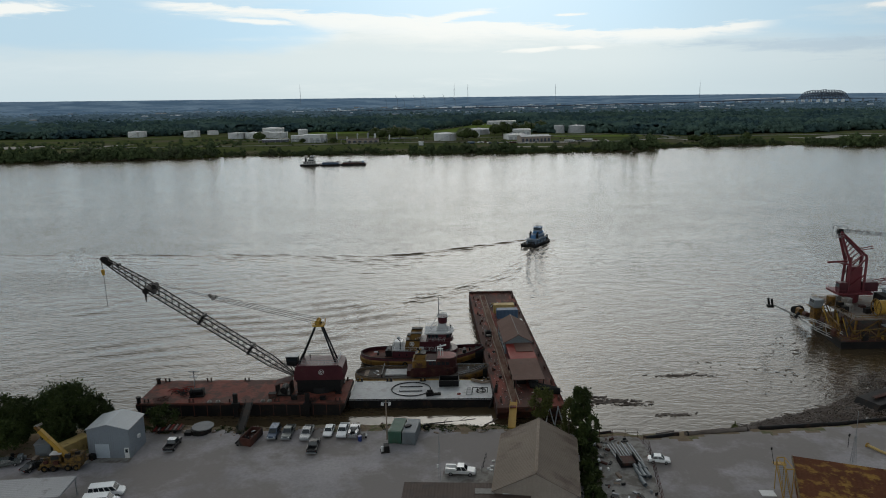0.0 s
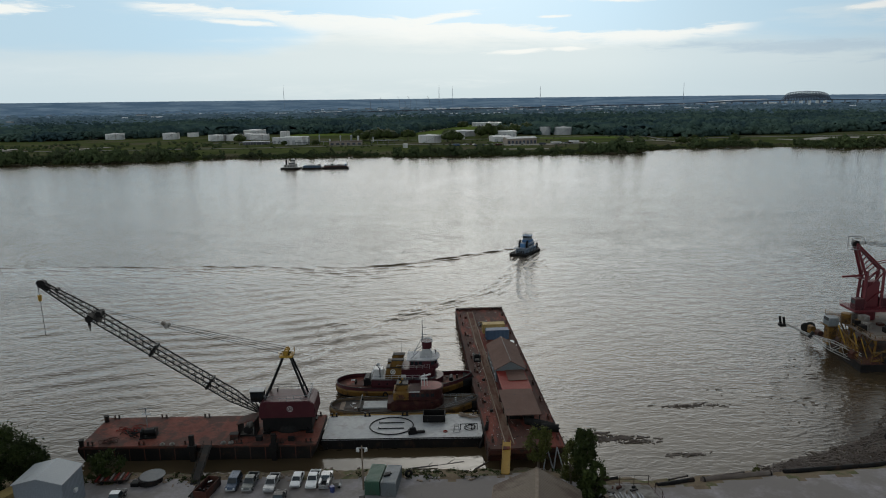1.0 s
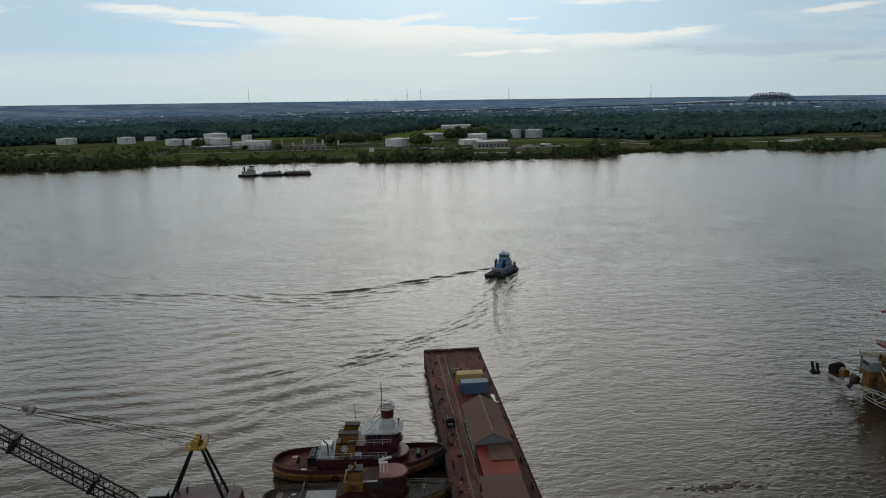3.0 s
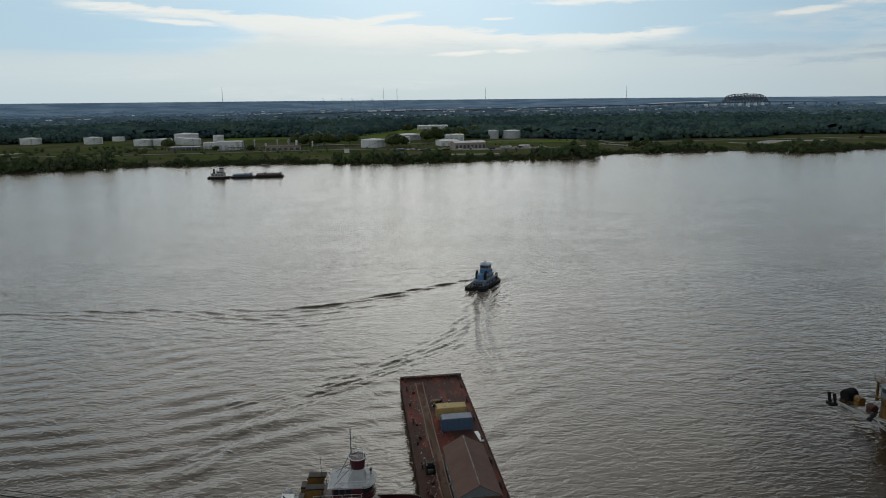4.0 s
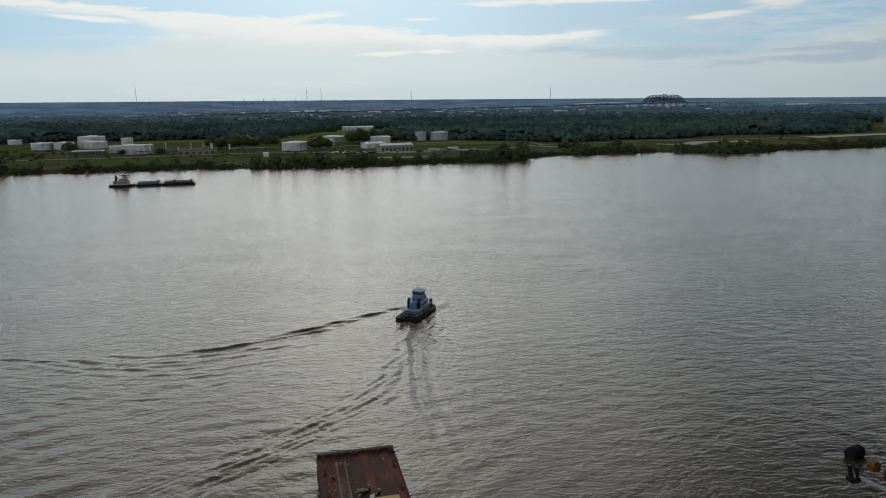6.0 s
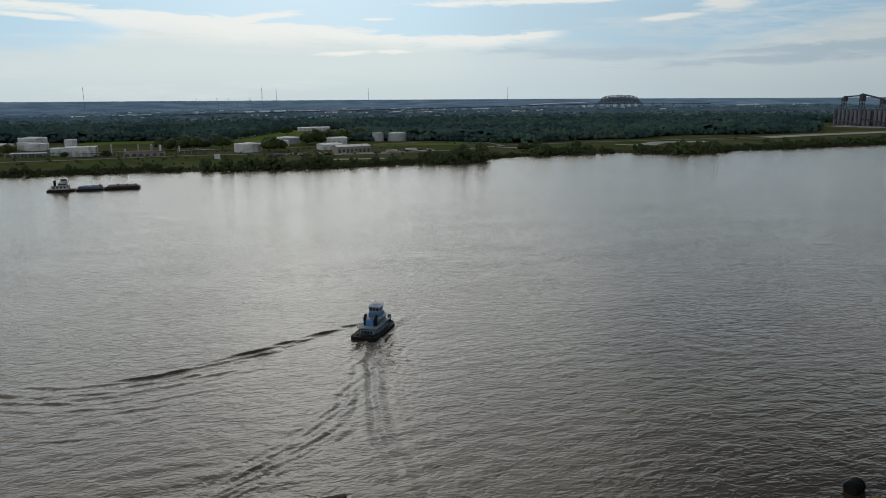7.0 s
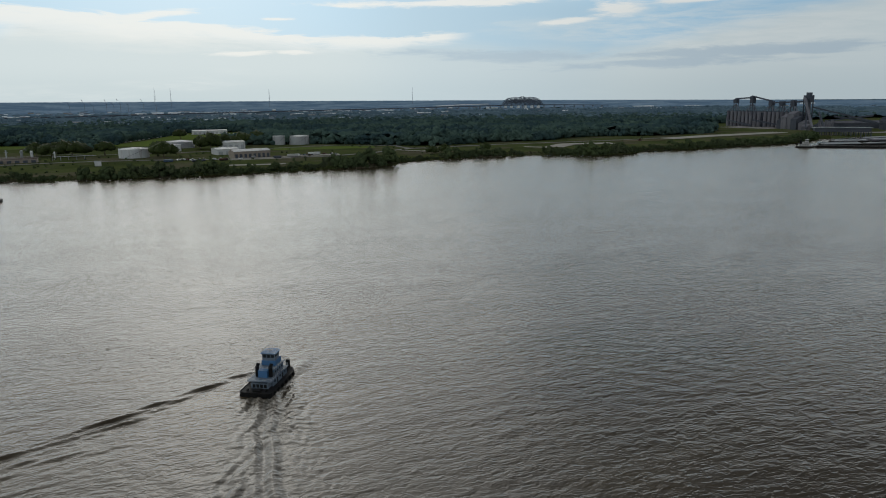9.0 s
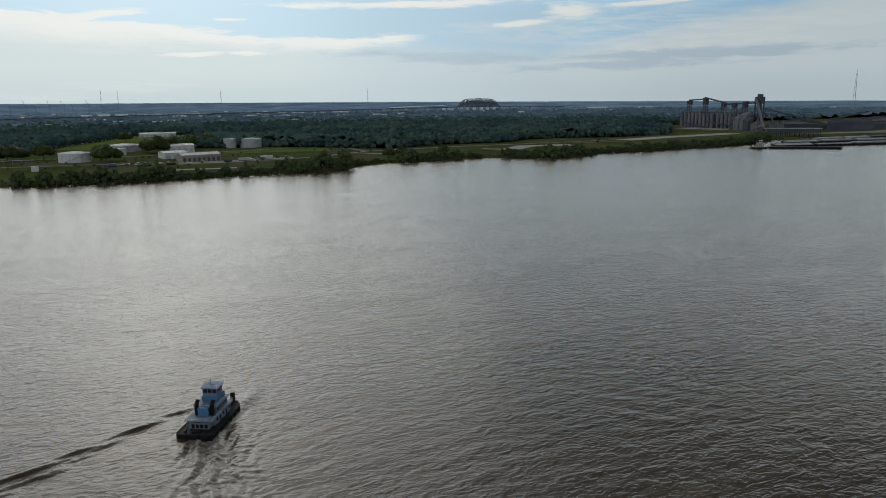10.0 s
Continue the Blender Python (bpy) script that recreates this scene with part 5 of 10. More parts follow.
part("roof", extrude(B(), [(-6.1, 2.2), (-6.1, 2.35), (5.9, 2.75), (5.9, 2.6)], 7.2, "x"), SHINGLE, bs, "flat weathered brown roof")
for sx in (-3.3, 3.3):
    for sy in (-5.7, 0, 5.6):
        part("post", box(B(), sx - 0.1, sx + 0.1, sy - 0.1, sy + 0.1, 0, 2.3 + 0.033 * (sy + 6)), HULLBLK, bs)
part("back_wall", box(B(), -3.2, 3.2, 5.3, 5.45, 0, 2.5), MAROON, bs)
part("stored_crates", box(box(B(), -2.4, -0.2, -3.0, 1.0, 0, 1.2, 0.05), 0.4, 2.5, -4.0, 2.0, 0, 0.9, 0.05), BLACK, bs, "dark crates stored under the roof")
pw = thing("white_plank", 22.0, 201.0, 3.2, 8, "white board lying on the barge deck", "board")
part("board", box(B(), -0.4, 0.4, -2.4, 2.0, 0.02, 0.14, 0.02), WHITE, pw)
rr = random.Random(77)
for lx, ly in ((28, -1), (29.5, -2.2), (30.2, 0.6), (28.6, 1.2), (31.0, -0.6), (27.4, -3.4)):
    x, y = on_barge(lx, ly)
    t = thing("deck_machinery", x, y, 3.2, rr.uniform(0, 90), "grey and rusty machine part lying on the barge deck", "machinery", "machine parts on the barge")
    s = rr.uniform(0.6, 1.1)
    part("block", box(B(), -0.7 * s, 0.7 * s, -0.5 * s, 0.5 * s, 0, 0.8 * s, 0.08), rr.choice((STEEL, HULLBLK, TUGYEL)), t)
    part("shaft", rod(B(), (-1.2 * s, 0.2, 0.5 * s), (1.3 * s, -0.1, 0.6 * s), 0.16, 8), rr.choice((STEEL, HULLRED)), t)
for lx, ly, k in ((4, 5.2, 1), (-3, 5.0, 0), (-12, 4.7, 1), (-20, 5.2, 0), (-29, 4.9, 1), (14, 5.5, 0), (-36, 1.0, 0), (-38.5, -3.5, 1), (36, 4.9, 0), (20, 5.6, 1), (-7, 5.6, 0), (-24, 5.8, 1)):
    x, y = on_barge(lx, ly)
    t = thing("deck_gear", x, y, 3.2, rr.uniform(0, 180), "small dark deck fitting with scrap beside it on the barge", "fitting", "deck gear on the barge")
    part("body", box(B(), -0.3, 0.3, -0.25, 0.25, 0, rr.uniform(0.3, 0.6), 0.05), HULLBLK if k else HULLRED, t)
    part("handle", rod(B(), (0, 0, 0.3), (0.7, 0.3, 0.9), 0.06, 5), WOOD, t)
frm = thing("winch_frame", *on_barge(1.5, 4.9), 3.2, 1.9, "black winch frame by the barge walkway", "winch")
part("frame", box(box(box(B(), -0.9, 0.9, -1.4, 1.4, 0, 0.2), -0.8, -0.6, -1.3, 1.3, 0.2, 1.7), 0.6, 0.8, -1.3, 1.3, 0.2, 1.7), BLACK, frm)
part("drum", rod(B(), (-0.7, 0, 1.0), (0.7, 0, 1.0), 0.6, 12), BLACK, frm)
gw = thing("yellow_gangway", 13.65, 140.4, 1.3, -8, "bright yellow gangway between the bank and the barge", "gangway")
part("walkway", extrude(B(), [(-4.0, -0.1), (-4.0, 0.1), (4.0, 2.2), (4.0, 2.0)], 1.35, "x"), YELLOW, gw)
for s in (-1, 1):
    part("side_rail", beam(beam(B(), (s * 0.7, -4.0, 0.5), (s * 0.7, 4.0, 2.6), 0.1), (s * 0.7, -4.0, 0.1), (s * 0.7, 4.0, 2.2), 0.18), YELLOW, gw)
bm = B()
for px in (21.5, 23.4):
    rod(bm, (px, 142.0, 3.4), (px - 1.2, 139.0, -0.4), 0.13, 6)
    rod(bm, (px, 142.0, 3.4), (px + 1.0, 139.4, -0.4), 0.13, 6)
tagged(part("mooring_braces", bm, STEEL), "grey steel braces from the barge to the bank", "braces")
gy = thing("grey_gangway", -43.0, 140.6, 1.25, 4, "weathered grey gangway from the bank to the barge", "gangway")
part("walkway", extrude(B(), [(-4.8, -0.1), (-4.8, 0.08), (6.3, 1.95), (6.3, 1.75)], 1.5, "x"), HULLBLK, gy)
for s in (-1, 1):
    part("handrail", rails(B(), [(s * 0.75, -4.8, 0), (s * 0.75, 6.3, 1.8)], 1.0, 0.045, 1.6), HULLBLK, gy)

for k, (lx, ly, l) in enumerate(((-36.4, -3.3, 4.6), (-37.6, -4.6, 4.2), (-38.8, -5.6, 3.4))):
    t = thing("fender_roll", *on_barge(lx, ly), 3.2, 91.9 + 60 + 8 * k, "black rubber roller fender lying on the barge deck", "fender", "roller fenders")
    part("roll", rod(B(), (-l / 2, 0, 0.75), (l / 2, 0, 0.75), 0.75, 14), RUBBER, t)
    part("axle", rod(B(), (-l / 2 - 0.3, 0, 0.75), (l / 2 + 0.3, 0, 0.75), 0.15, 6), BLACK, t)

# litter on the long barge: chips, rope ends, splinters
bm, bm2 = B(), B()
for i in range(520):
    lx = rr.uniform(-44, 44)
    ly = rr.choice((rr.uniform(-7, 7), rr.gauss(5.6, 0.8), rr.gauss(1.6, 0.6), rr.gauss(4.6, 0.4)))
    x, y = on_barge(lx, max(-7, min(7, ly)))
    s = rr.uniform(0.04, 0.13)
    m_ = pose(x, y, 3.22 + 0.2 * s, 0, 0, rr.uniform(0, 180)) @ Matrix.Diagonal((s * rr.choice((1, 1.4, 4)), s, 0.5 * s, 1))
    bmesh.ops.create_cube(bm if i % 3 else bm2, size=1, matrix=m_)
tagged(part("deck_litter", bm, HULLBLK), "dark scrap and splinters strewn over the long barge", "litter", kind="stuff")
tagged(part("deck_litter", bm2, CONTPALE), "pale chips strewn over the long barge", "litter", kind="stuff")

# ---- tugs ----
def tug_ring(L, beam_w, z, shrink=0.0, n=44):
    """Plan outline of a tug, bow to +x: round stern, full middle, pointed bow."""
    out = []
    for i in range(n):
        t = 2 * math.pi * i / n
        c, s = math.cos(t), math.sin(t)
        x = L / 2 * (abs(c) ** 0.75) * (1 if c > 0 else -1)
        taper = 1.0
        if x > 0:
            taper = (1 - (x / (L / 2)) ** 2.6) ** 0.62 if x < L / 2 else 0.0
        else:
            taper = (1 - (abs(x) / (L / 2)) ** 5) ** 0.5
        y = beam_w / 2 * taper * (1 if s >= 0 else -1)
        if abs(y) < 0.02:
            y = 0.02 * (1 if s >= 0 else -1)
        k = 1 - shrink / (beam_w / 2)
        out.append(((x * (1 - shrink / (L / 2))), y * k, z))
    return out


def sheer(x, L, lo, bow, stern=0.0):
    f = x / (L / 2)
    return lo + (bow * max(0, f) ** 2.2 if f > 0 else stern * f * f)


def tug_hull(t, L, W, deck, bow, bulwark, hull_m, strake_m, deck_m, inner_m):
    def shaped(shrink, dz, flat=None):
        return [(x, y, flat if flat is not None else sheer(x, L, deck, bow, 0.25) + dz) for x, y, _ in tug_ring(L, W, 0, shrink)]
    part("hull", loft(B(), [shaped(0.9, 0, -1.4), shaped(0.35, 0, 0.0), shaped(0.1, -0.55), shaped(0.02, -0.5)]), hull_m, t, smooth=False)
    part("rubbing_strake", loft(B(), [shaped(0.14, -1.25), shaped(-0.1, -1.05), shaped(-0.15, -0.05), shaped(0.02, 0.25)], cap=False), strake_m, t, "thick ochre rubbing strake")
    part("deck", loft(B(), [shaped(0.3, -0.12), shaped(0.3, 0.0)]), deck_m, t)
    part("bulwark", loft(B(), [shaped(0.02, 0.0), shaped(0.14, bulwark), shaped(0.34, bulwark), shaped(0.30, -0.02)], cap=False), inner_m, t)
    bm = B()
    pts = [Vector((x, y, z)) for x, y, z in shaped(0.24, bulwark + 0.03)]
    for p, q in zip(pts, pts[1:] + pts[:1]):
        if (p - q).length > 0.03:
            beam(bm, p, q, 0.26, 0.1)
    part("cap_rail", bm, hull_m, t)


def round_house(bm, x0, x1, w, z0, z1, nose=1.0, lean=0.0):
    """A deckhouse with a rounded front at +x."""
    def loop(z, d):
        pts = [(x0, -w / 2), (x1 - nose * w / 2, -w / 2)]
        for i in range(1, 9):
            a = -math.pi / 2 + math.pi * i / 9
            pts.append((x1 - nose * w / 2 + math.cos(a) * nose * w / 2, math.sin(a) * w / 2))
        pts += [(x1 - nose * w / 2, w / 2), (x0, w / 2)]
        return [(px - d, py, z) for px, py in pts]
    return loft(bm, [loop(z0, 0), loop(z1, lean)])


def wheelhouse(t, x0, x1, w, z0, z1, body, roof, name="wheelhouse", panes=5):
    zs = z0 + (z1 - z0) * 0.48
    wh = part(name, round_house(B(), x0, x1, w, z0, z1, 0.55), body, t)
    part("roof", round_house(B(), x0 - 0.35, x1 + 0.45, w + 0.7, z1, z1 + 0.18, 0.5), roof, wh)
    for s in (-1, 1):
        n = max(2, int((x1 - x0 - 0.6 * w) / 0.9))
        for i in range(n):
            a = x0 + 0.25 + i * 0.95
            part("window", box(B(), a, a + 0.72, s * (w / 2 + 0.02) - 0.02, s * (w / 2 + 0.02) + 0.02, zs, z1 - 0.18), GLASS, wh)
    for i in range(panes):
        a = -math.pi / 2 + math.pi * (i + 0.5) / panes
        r = w / 2 + 0.03
        c = Vector((x1 - 0.275 * w + math.cos(a) * 0.55 * r, math.sin(a) * r, (zs + z1 - 0.18) / 2))
        m = pose(*c, 0, 0, math.degrees(math.atan2(math.sin(a) * 0.6, math.cos(a))))
        bm = box(B(), -0.03, 0.03, -0.36 * w / 4, 0.36 * w / 4, -(z1 - 0.18 - zs) / 2, (z1 - 0.18 - zs) / 2)
        bmesh.ops.transform(bm, matrix=m, verts=bm.verts)
        part("window", bm, GLASS, wh)
    return wh


def funnel(t, x, y, z0, z1, lx, ly, material, emblem=True):
    f = part("funnel", loft(B(), [[(x - lx / 2, y - ly / 2, z0), (x + lx / 2, y - ly / 2, z0), (x + lx / 2, y + ly / 2, z0), (x - lx / 2, y + ly / 2, z0)],
                                   [(x - lx / 2 + 0.5, y - ly / 2 + 0.1, z1), (x + lx / 2 + 0.2, y - ly / 2 + 0.1, z1), (x + lx / 2 + 0.2, y + ly / 2 - 0.1, z1), (x - lx / 2 + 0.5, y + ly / 2 - 0.1, z1)]]), material, t, "ochre funnel casing")
    part("funnel_top", box(B(), x - lx / 2 + 0.45, x + lx / 2 + 0.25, y - ly / 2 + 0.05, y + ly / 2 - 0.05, z1, z1 + 0.28, 0.06), BLACK, f)
    part("exhaust_pipe", rod(rod(B(), (x + 0.2, y, z1), (x + 0.1, y, z1 + 0.9), 0.2, 8), (x + 0.1, y, z1 + 0.8), (x - 0.5, y, z1 + 1.2), 0.18, 8), BLACK, f)
    if emblem:
        bm = ring(B(), (x + 0.1, y - ly / 2 - 0.03, (z0 + z1) / 2 + 0.5), 0.52, 0.1, 18, 5, axis="y")
        ring(bm, (x + 0.1, y - ly / 2 - 0.03, (z0 + z1) / 2 + 0.5), 0.2, 0.1, 12, 5, axis="y")
        part("emblem", bm, WHITE, f, "round pale emblem")
    return f


def tyres(t, L, W, z, spots):
    for x, s in spots:
        k = (1 - (abs(x) / (L / 2)) ** 2.6) ** 0.6
        part("tyre_fender", ring(B(), (x, s * (W / 2 * k + 0.15), z), 0.5, 0.2, 14, 6, axis="y"), RUBBER, t)


ta = thing("harbour_tug", -6.6, 178.6, 0, -2.0, "ochre and maroon harbour tug with a tall white wheelhouse, moored", "tug", "moored tugs")
LA = 32.4
tug_hull(ta, LA, 9.8, 1.5, 2.0, 0.9, HULLBLK, TUGYEL, DECKRED, MAROON)
tyres(ta, LA, 9.8, 1.0, [(x, -1) for x in (-12, -8, -4, 0, 4, 8)])
part("bow_fender", loft(B(), [[(LA / 2 - 2.2 + 2.4 * math.cos(a) * k, 2.6 * math.sin(a) * k, z) for a in [math.pi * (i / 10 - 0.5) for i in range(11)]] for z, k in ((1.2, 0.95), (1.9, 1.08), (3.2, 1.08), (3.6, 0.95))], closed=True), RUBBER, ta, "black rubber bow fender")
dh = part("deckhouse", round_house(B(), -7.4, 9.4, 6.6, 1.45, 3.9, 0.9), MAROON, ta, "maroon deckhouse")
part("boat_deck", round_house(B(), -7.6, 8.0, 7.0, 3.9, 4.02, 0.8), surf("dull_deck_paint", (0.10, 0.10, 0.105), (0.19, 0.19, 0.195), 0.4, 0.7, bump=0.1, c3=(0.05, 0.03, 0.028), stain=0.5, stain_scale=0.6, spec=0.1), ta, "worn grey boat deck")
part("aft_deck_plate", box(B(), -7.3, -3.4, -3.1, 3.1, 4.02, 4.1, 0.02), DECKGREY, ta, "pale grey aft boat deck")
for i in range(7):
    part("porthole", rod(B(), (-5.6 + 1.9 * i, -3.28, 2.9), (-5.6 + 1.9 * i, -3.33, 2.9), 0.22, 10), GLASS, dh)
part("upper_house", round_house(B(), -0.4, 7.6, 5.0, 4.0, 6.2, 0.9), MAROON, ta, "maroon upper house")
part("upper_deck", round_house(B(), -1.6, 8.5, 5.8, 6.2, 6.32, 0.8), MAROON, ta, "maroon upper deck")
wheelhouse(ta, 1.6, 7.9, 5.0, 6.3, 8.3, MAROON, DECKGREY)
part("bridge_front", round_house(B(), 1.4, 8.2, 5.3, 6.32, 6.9, 0.6), MAROON, ta, "maroon bridge front")
part("roof_plate", round_house(B(), 0.9, 8.6, 5.9, 8.5, 8.62, 0.6), surf("dull_pale_roof", (0.40, 0.41, 0.43), (0.52, 0.53, 0.54), 0.5, 0.6, bump=0.05, c3=(0.24, 0.24, 0.24), stain=0.35, stain_scale=0.9, spec=0.2), ta, "pale wheelhouse roof")
part("tower", loft(B(), [[(3.9, -1.5, 8.6), (6.9, -1.5, 8.6), (6.9, 1.5, 8.6), (3.9, 1.5, 8.6)], [(5.0, -0.55, 10.7), (6.2, -0.55, 10.7), (6.2, 0.55, 10.7), (5.0, 0.55, 10.7)]]), DECKGREY, ta, "white tapered tower")
part("upper_station", rod(rod(B(), (5.6, 0, 10.6), (5.6, 0, 12.2), 1.15, 14, 1.25), (5.6, 0, 12.2), (5.6, 0, 12.35), 1.45, 14), MAROON, ta, "dark maroon upper steering station")
part("station_rim", rails(ring(B(), (5.6, 0, 12.42), 1.42, 0.1, 18, 5), [(4.6, -0.9, 12.4), (6.6, -0.9, 12.4), (6.6, 0.9, 12.4), (4.6, 0.9, 12.4)], 0.7, 0.05, 1.0), WHITE, ta, "white rim and rail")
for s in (-1, 1):
    part("tower_stay", rod(B(), (1.8, s * 2.3, 8.6), (4.9, s * 0.5, 11.2), 0.07, 5), STEEL, ta)
    part("life_raft", rod(B(), (-0.6, s * 2.5, 4.5), (0.7, s * 2.5, 4.5), 0.38, 10), WHITE, ta, "white life raft canister")
part("roof_lamp", box(rod(B(), (7.6, 1.2, 8.6), (7.6, 1.2, 9.3), 0.08, 6), 7.4, 7.8, 1.0, 1.4, 9.2, 9.6, 0.05), BLACK, ta)
bm = rod(B(), (4.6, 0.2, 8.4), (4.6, 0.2, 17.3), 0.16, 8, 0.08)
for zz, w in ((13.6, 0.9), (15.4, 1.3)):
    rod(bm, (4.6, 0.2 - w, zz), (4.6, 0.2 + w, zz), 0.06, 5)
    box(bm, 4.5, 5.6, 0.1, 0.3, zz + 0.1, zz + 0.25)
rod(bm, (2.2, 0.2, 8.6), (4.5, 0.2, 13.0), 0.07, 5)
part("mast", bm, STEEL, ta, "grey steel mast with cross arms")
part("whip_antenna", rod(B(), (-0.4, 1.8, 4.0), (-0.6, 1.8, 12.6), 0.04, 4), BLACK, ta)
for s in (-1, 1):
    funnel(ta, -2.4, s * 1.9, 4.0, 6.6, 3.8, 2.2, TUGYEL, s < 0)
    part("funnel_upper", loft(B(), [[(x, s * 1.9 + y, 6.8) for x, y in ((-3.1, -0.8), (-0.5, -0.8), (-0.5, 0.8), (-3.1, 0.8))], [(x, s * 1.9 + y, 8.3) for x, y in ((-2.5, -0.7), (0.2, -0.7), (0.2, 0.7), (-2.5, 0.7))]]), TUGYEL, ta, "raked ochre upper funnel")
    part("funnel_cap", box(B(), -2.6, 0.3, s * 1.9 - 0.8, s * 1.9 + 0.8, 8.3, 8.5, 0.05), HULLBLK, ta)
part("railing", rails(B(), [(-7.4, -3.3, 4.02), (5.4, -3.3, 4.02)], 1.0, 0.035, 1.5), WHITE, ta)
part("railing", rails(B(), [(-7.4, 3.3, 4.02), (5.4, 3.3, 4.02)], 1.0, 0.035, 1.5), WHITE, ta)
part("railing", rails(B(), [(-7.4, -3.3, 4.02), (-7.4, 3.3, 4.02)], 1.0, 0.035, 1.5), WHITE, ta)
part("bridge_railing", rails(B(), [(-1.4, -2.8, 6.32), (6.2, -2.8, 6.32), (8.1, 0, 6.32), (6.2, 2.8, 6.32), (-1.4, 2.8, 6.32)], 1.0, 0.035, 1.3), WHITE, ta)
part("top_railing", rails(B(), [(1.2, -2.7, 8.62), (7.0, -2.7, 8.62), (8.3, 0, 8.62), (7.0, 2.7, 8.62), (1.2, 2.7, 8.62)], 0.9, 0.035, 1.2), WHITE, ta)
part("locker", box(B(), -7.0, -4.9, -1.0, 1.3, 4.0, 5.6, 0.08), WHITE, ta, "white deck locker")
part("vent", rod(rod(B(), (-6.0, 2.6, 4.0), (-6.0, 2.6, 5.4), 0.3, 8), (-6.0, 2.6, 5.3), (-6.6, 2.6, 5.6), 0.4, 8), WHITE, ta)
part("fire_monitor", beam(rod(B(), (-5.4, -2.4, 4.0), (-5.4, -2.4, 6.6), 0.13, 6), (-5.4, -2.4, 6.4), (-6.2, -2.4, 7.4), 0.16), BLACK, ta)
part("towing_winch", rod(box(box(B(), -9.6, -7.6, -1.8, 1.8, 1.5, 2.0), -9.4, -7.7, -1.9, -1.5, 2.0, 3.6), (-8.6, -1.5, 2.9), (-8.6, 1.7, 2.9), 0.9, 14), BLACK, ta, "black towing winch")
part("winch_house", box(B(), -8.0, -7.3, 1.4, 2.8, 1.5, 3.7, 0.06), BLACK, ta)
part("tow_bitt", rod(rod(B(), (-11.5, -0.6, 1.5), (-11.5, -0.6, 2.6), 0.2, 8), (-11.5, 0.6, 1.5), (-11.5, 0.6, 2.6), 0.2, 8), BLACK, ta)
for p in ((-12.5, 2.4), (-10.0, -2.6)):
    part("hatch", box(B(), p[0] - 0.5, p[0] + 0.5, p[1] - 0.4, p[1] + 0.4, 1.5, 1.75, 0.05), WHITE, ta)
part("bow_winch", rod(box(B(), 10.6, 11.8, -0.9, 0.9, 2.0, 2.6), (11.2, -1.1, 3.0), (11.2, 1.1, 3.0), 0.5, 12), BLACK, ta)
part("bow_gear", box(box(rod(B(), (12.6, 0.5, 2.2), (12.6, 0.5, 3.6), 0.2, 8), 9.9, 10.4, 1.2, 2.0, 1.9, 2.7), 12.0, 13.4, -0.3, 0.1, 2.2, 2.6), BLACK, ta)

tb = thing("old_tug", -6.2, 166.7, 0, -1.0, "old maroon tug with an ochre funnel, moored and worn", "tug", "moored tugs")
LB = 33.0
tug_hull(tb, LB, 8.6, 1.2, 1.7, 0.6, HULLBLK, TUGYEL, surf("bare_deck", (0.055, 0.050, 0.045), (0.12, 0.11, 0.10), 0.5, 0.75, bump=0.2, c3=(0.05, 0.03, 0.022), stain=0.5, stain_scale=0.5, spec=0.1), surf("faded_bulwark", (0.12, 0.085, 0.05), (0.17, 0.12, 0.075), 0.3, 0.7, bump=0.1, c3=(0.12, 0.08, 0.05), stain=0.3, stain_scale=0.5))
tyres(tb, LB, 8.6, 0.8, [(x, s) for x in (-11, -6, -1, 4, 9) for s in (-1,)])
OLDMAR = surf("worn_dark_maroon", (0.022, 0.007, 0.007), (0.050, 0.014, 0.014), 0.5, 0.6, bump=0.15, c3=(0.060, 0.028, 0.018), stain=0.35, stain_scale=0.6, fine=3, spec=0.15)
dh = part("deckhouse", round_house(B(), -2.6, 8.8, 6.2, 1.15, 3.7, 1.0), OLDMAR, tb, "worn dark maroon deckhouse")
for i in range(5):
    part("porthole", rod(B(), (-1.0 + 1.8 * i, -2.98, 3.4), (-1.0 + 1.8 * i, -3.03, 3.4), 0.2, 10), GLASS, dh)
part("upper_house", round_house(B(), 1.2, 8.6, 5.0, 3.7, 5.5, 1.0), OLDMAR, tb, "dark maroon upper house")
for i in range(5):
    part("window", box(B(), 1.8 + 1.05 * i, 2.5 + 1.05 * i, -2.53, -2.48, 4.5, 5.2), GLASS, tb)
part("rim", round_house(B(), 3.6, 8.8, 5.3, 5.5, 6.1, 1.0), OLDMAR, tb, "raised bridge rim")
part("house_top", round_house(B(), 3.9, 8.5, 4.7, 6.1, 6.16, 1.0), surf("faded_red_top", (0.20, 0.06, 0.055), (0.25, 0.085, 0.075), 0.5, 0.6, c3=(0.13, 0.06, 0.05), stain=0.3, stain_scale=0.6), tb, "faded red house top")
part("casing", box(B(), -2.2, 1.2, -2.4, 2.4, 3.6, 5.4, 0.12), TUGYEL, tb, "ochre engine casing")
part("low_house", box(B(), -3.6, -2.2, -2.4, 2.4, 1.2, 3.0, 0.1), OLDMAR, tb)
part("shelter_roof", box(B(), 1.2, 4.0, -2.6, -2.2, 5.5, 5.62, 0.04), DECKGREY, tb, "pale roof edge")
part("roof_deck", box(B(), 1.2, 3.7, -2.45, 2.45, 5.5, 5.56), OLDMAR, tb)
funnel(tb, -0.6, 0, 5.2, 6.6, 2.8, 2.4, TUGYEL, False)
bm = B()
for k in (-0.35, 0.05, 0.45):
    box(bm, -0.6 + k, -0.4 + k, -2.46, -2.41, 4.3, 4.9)
part("funnel_mark", bm, MAROON, tb, "small dark mark on the funnel")
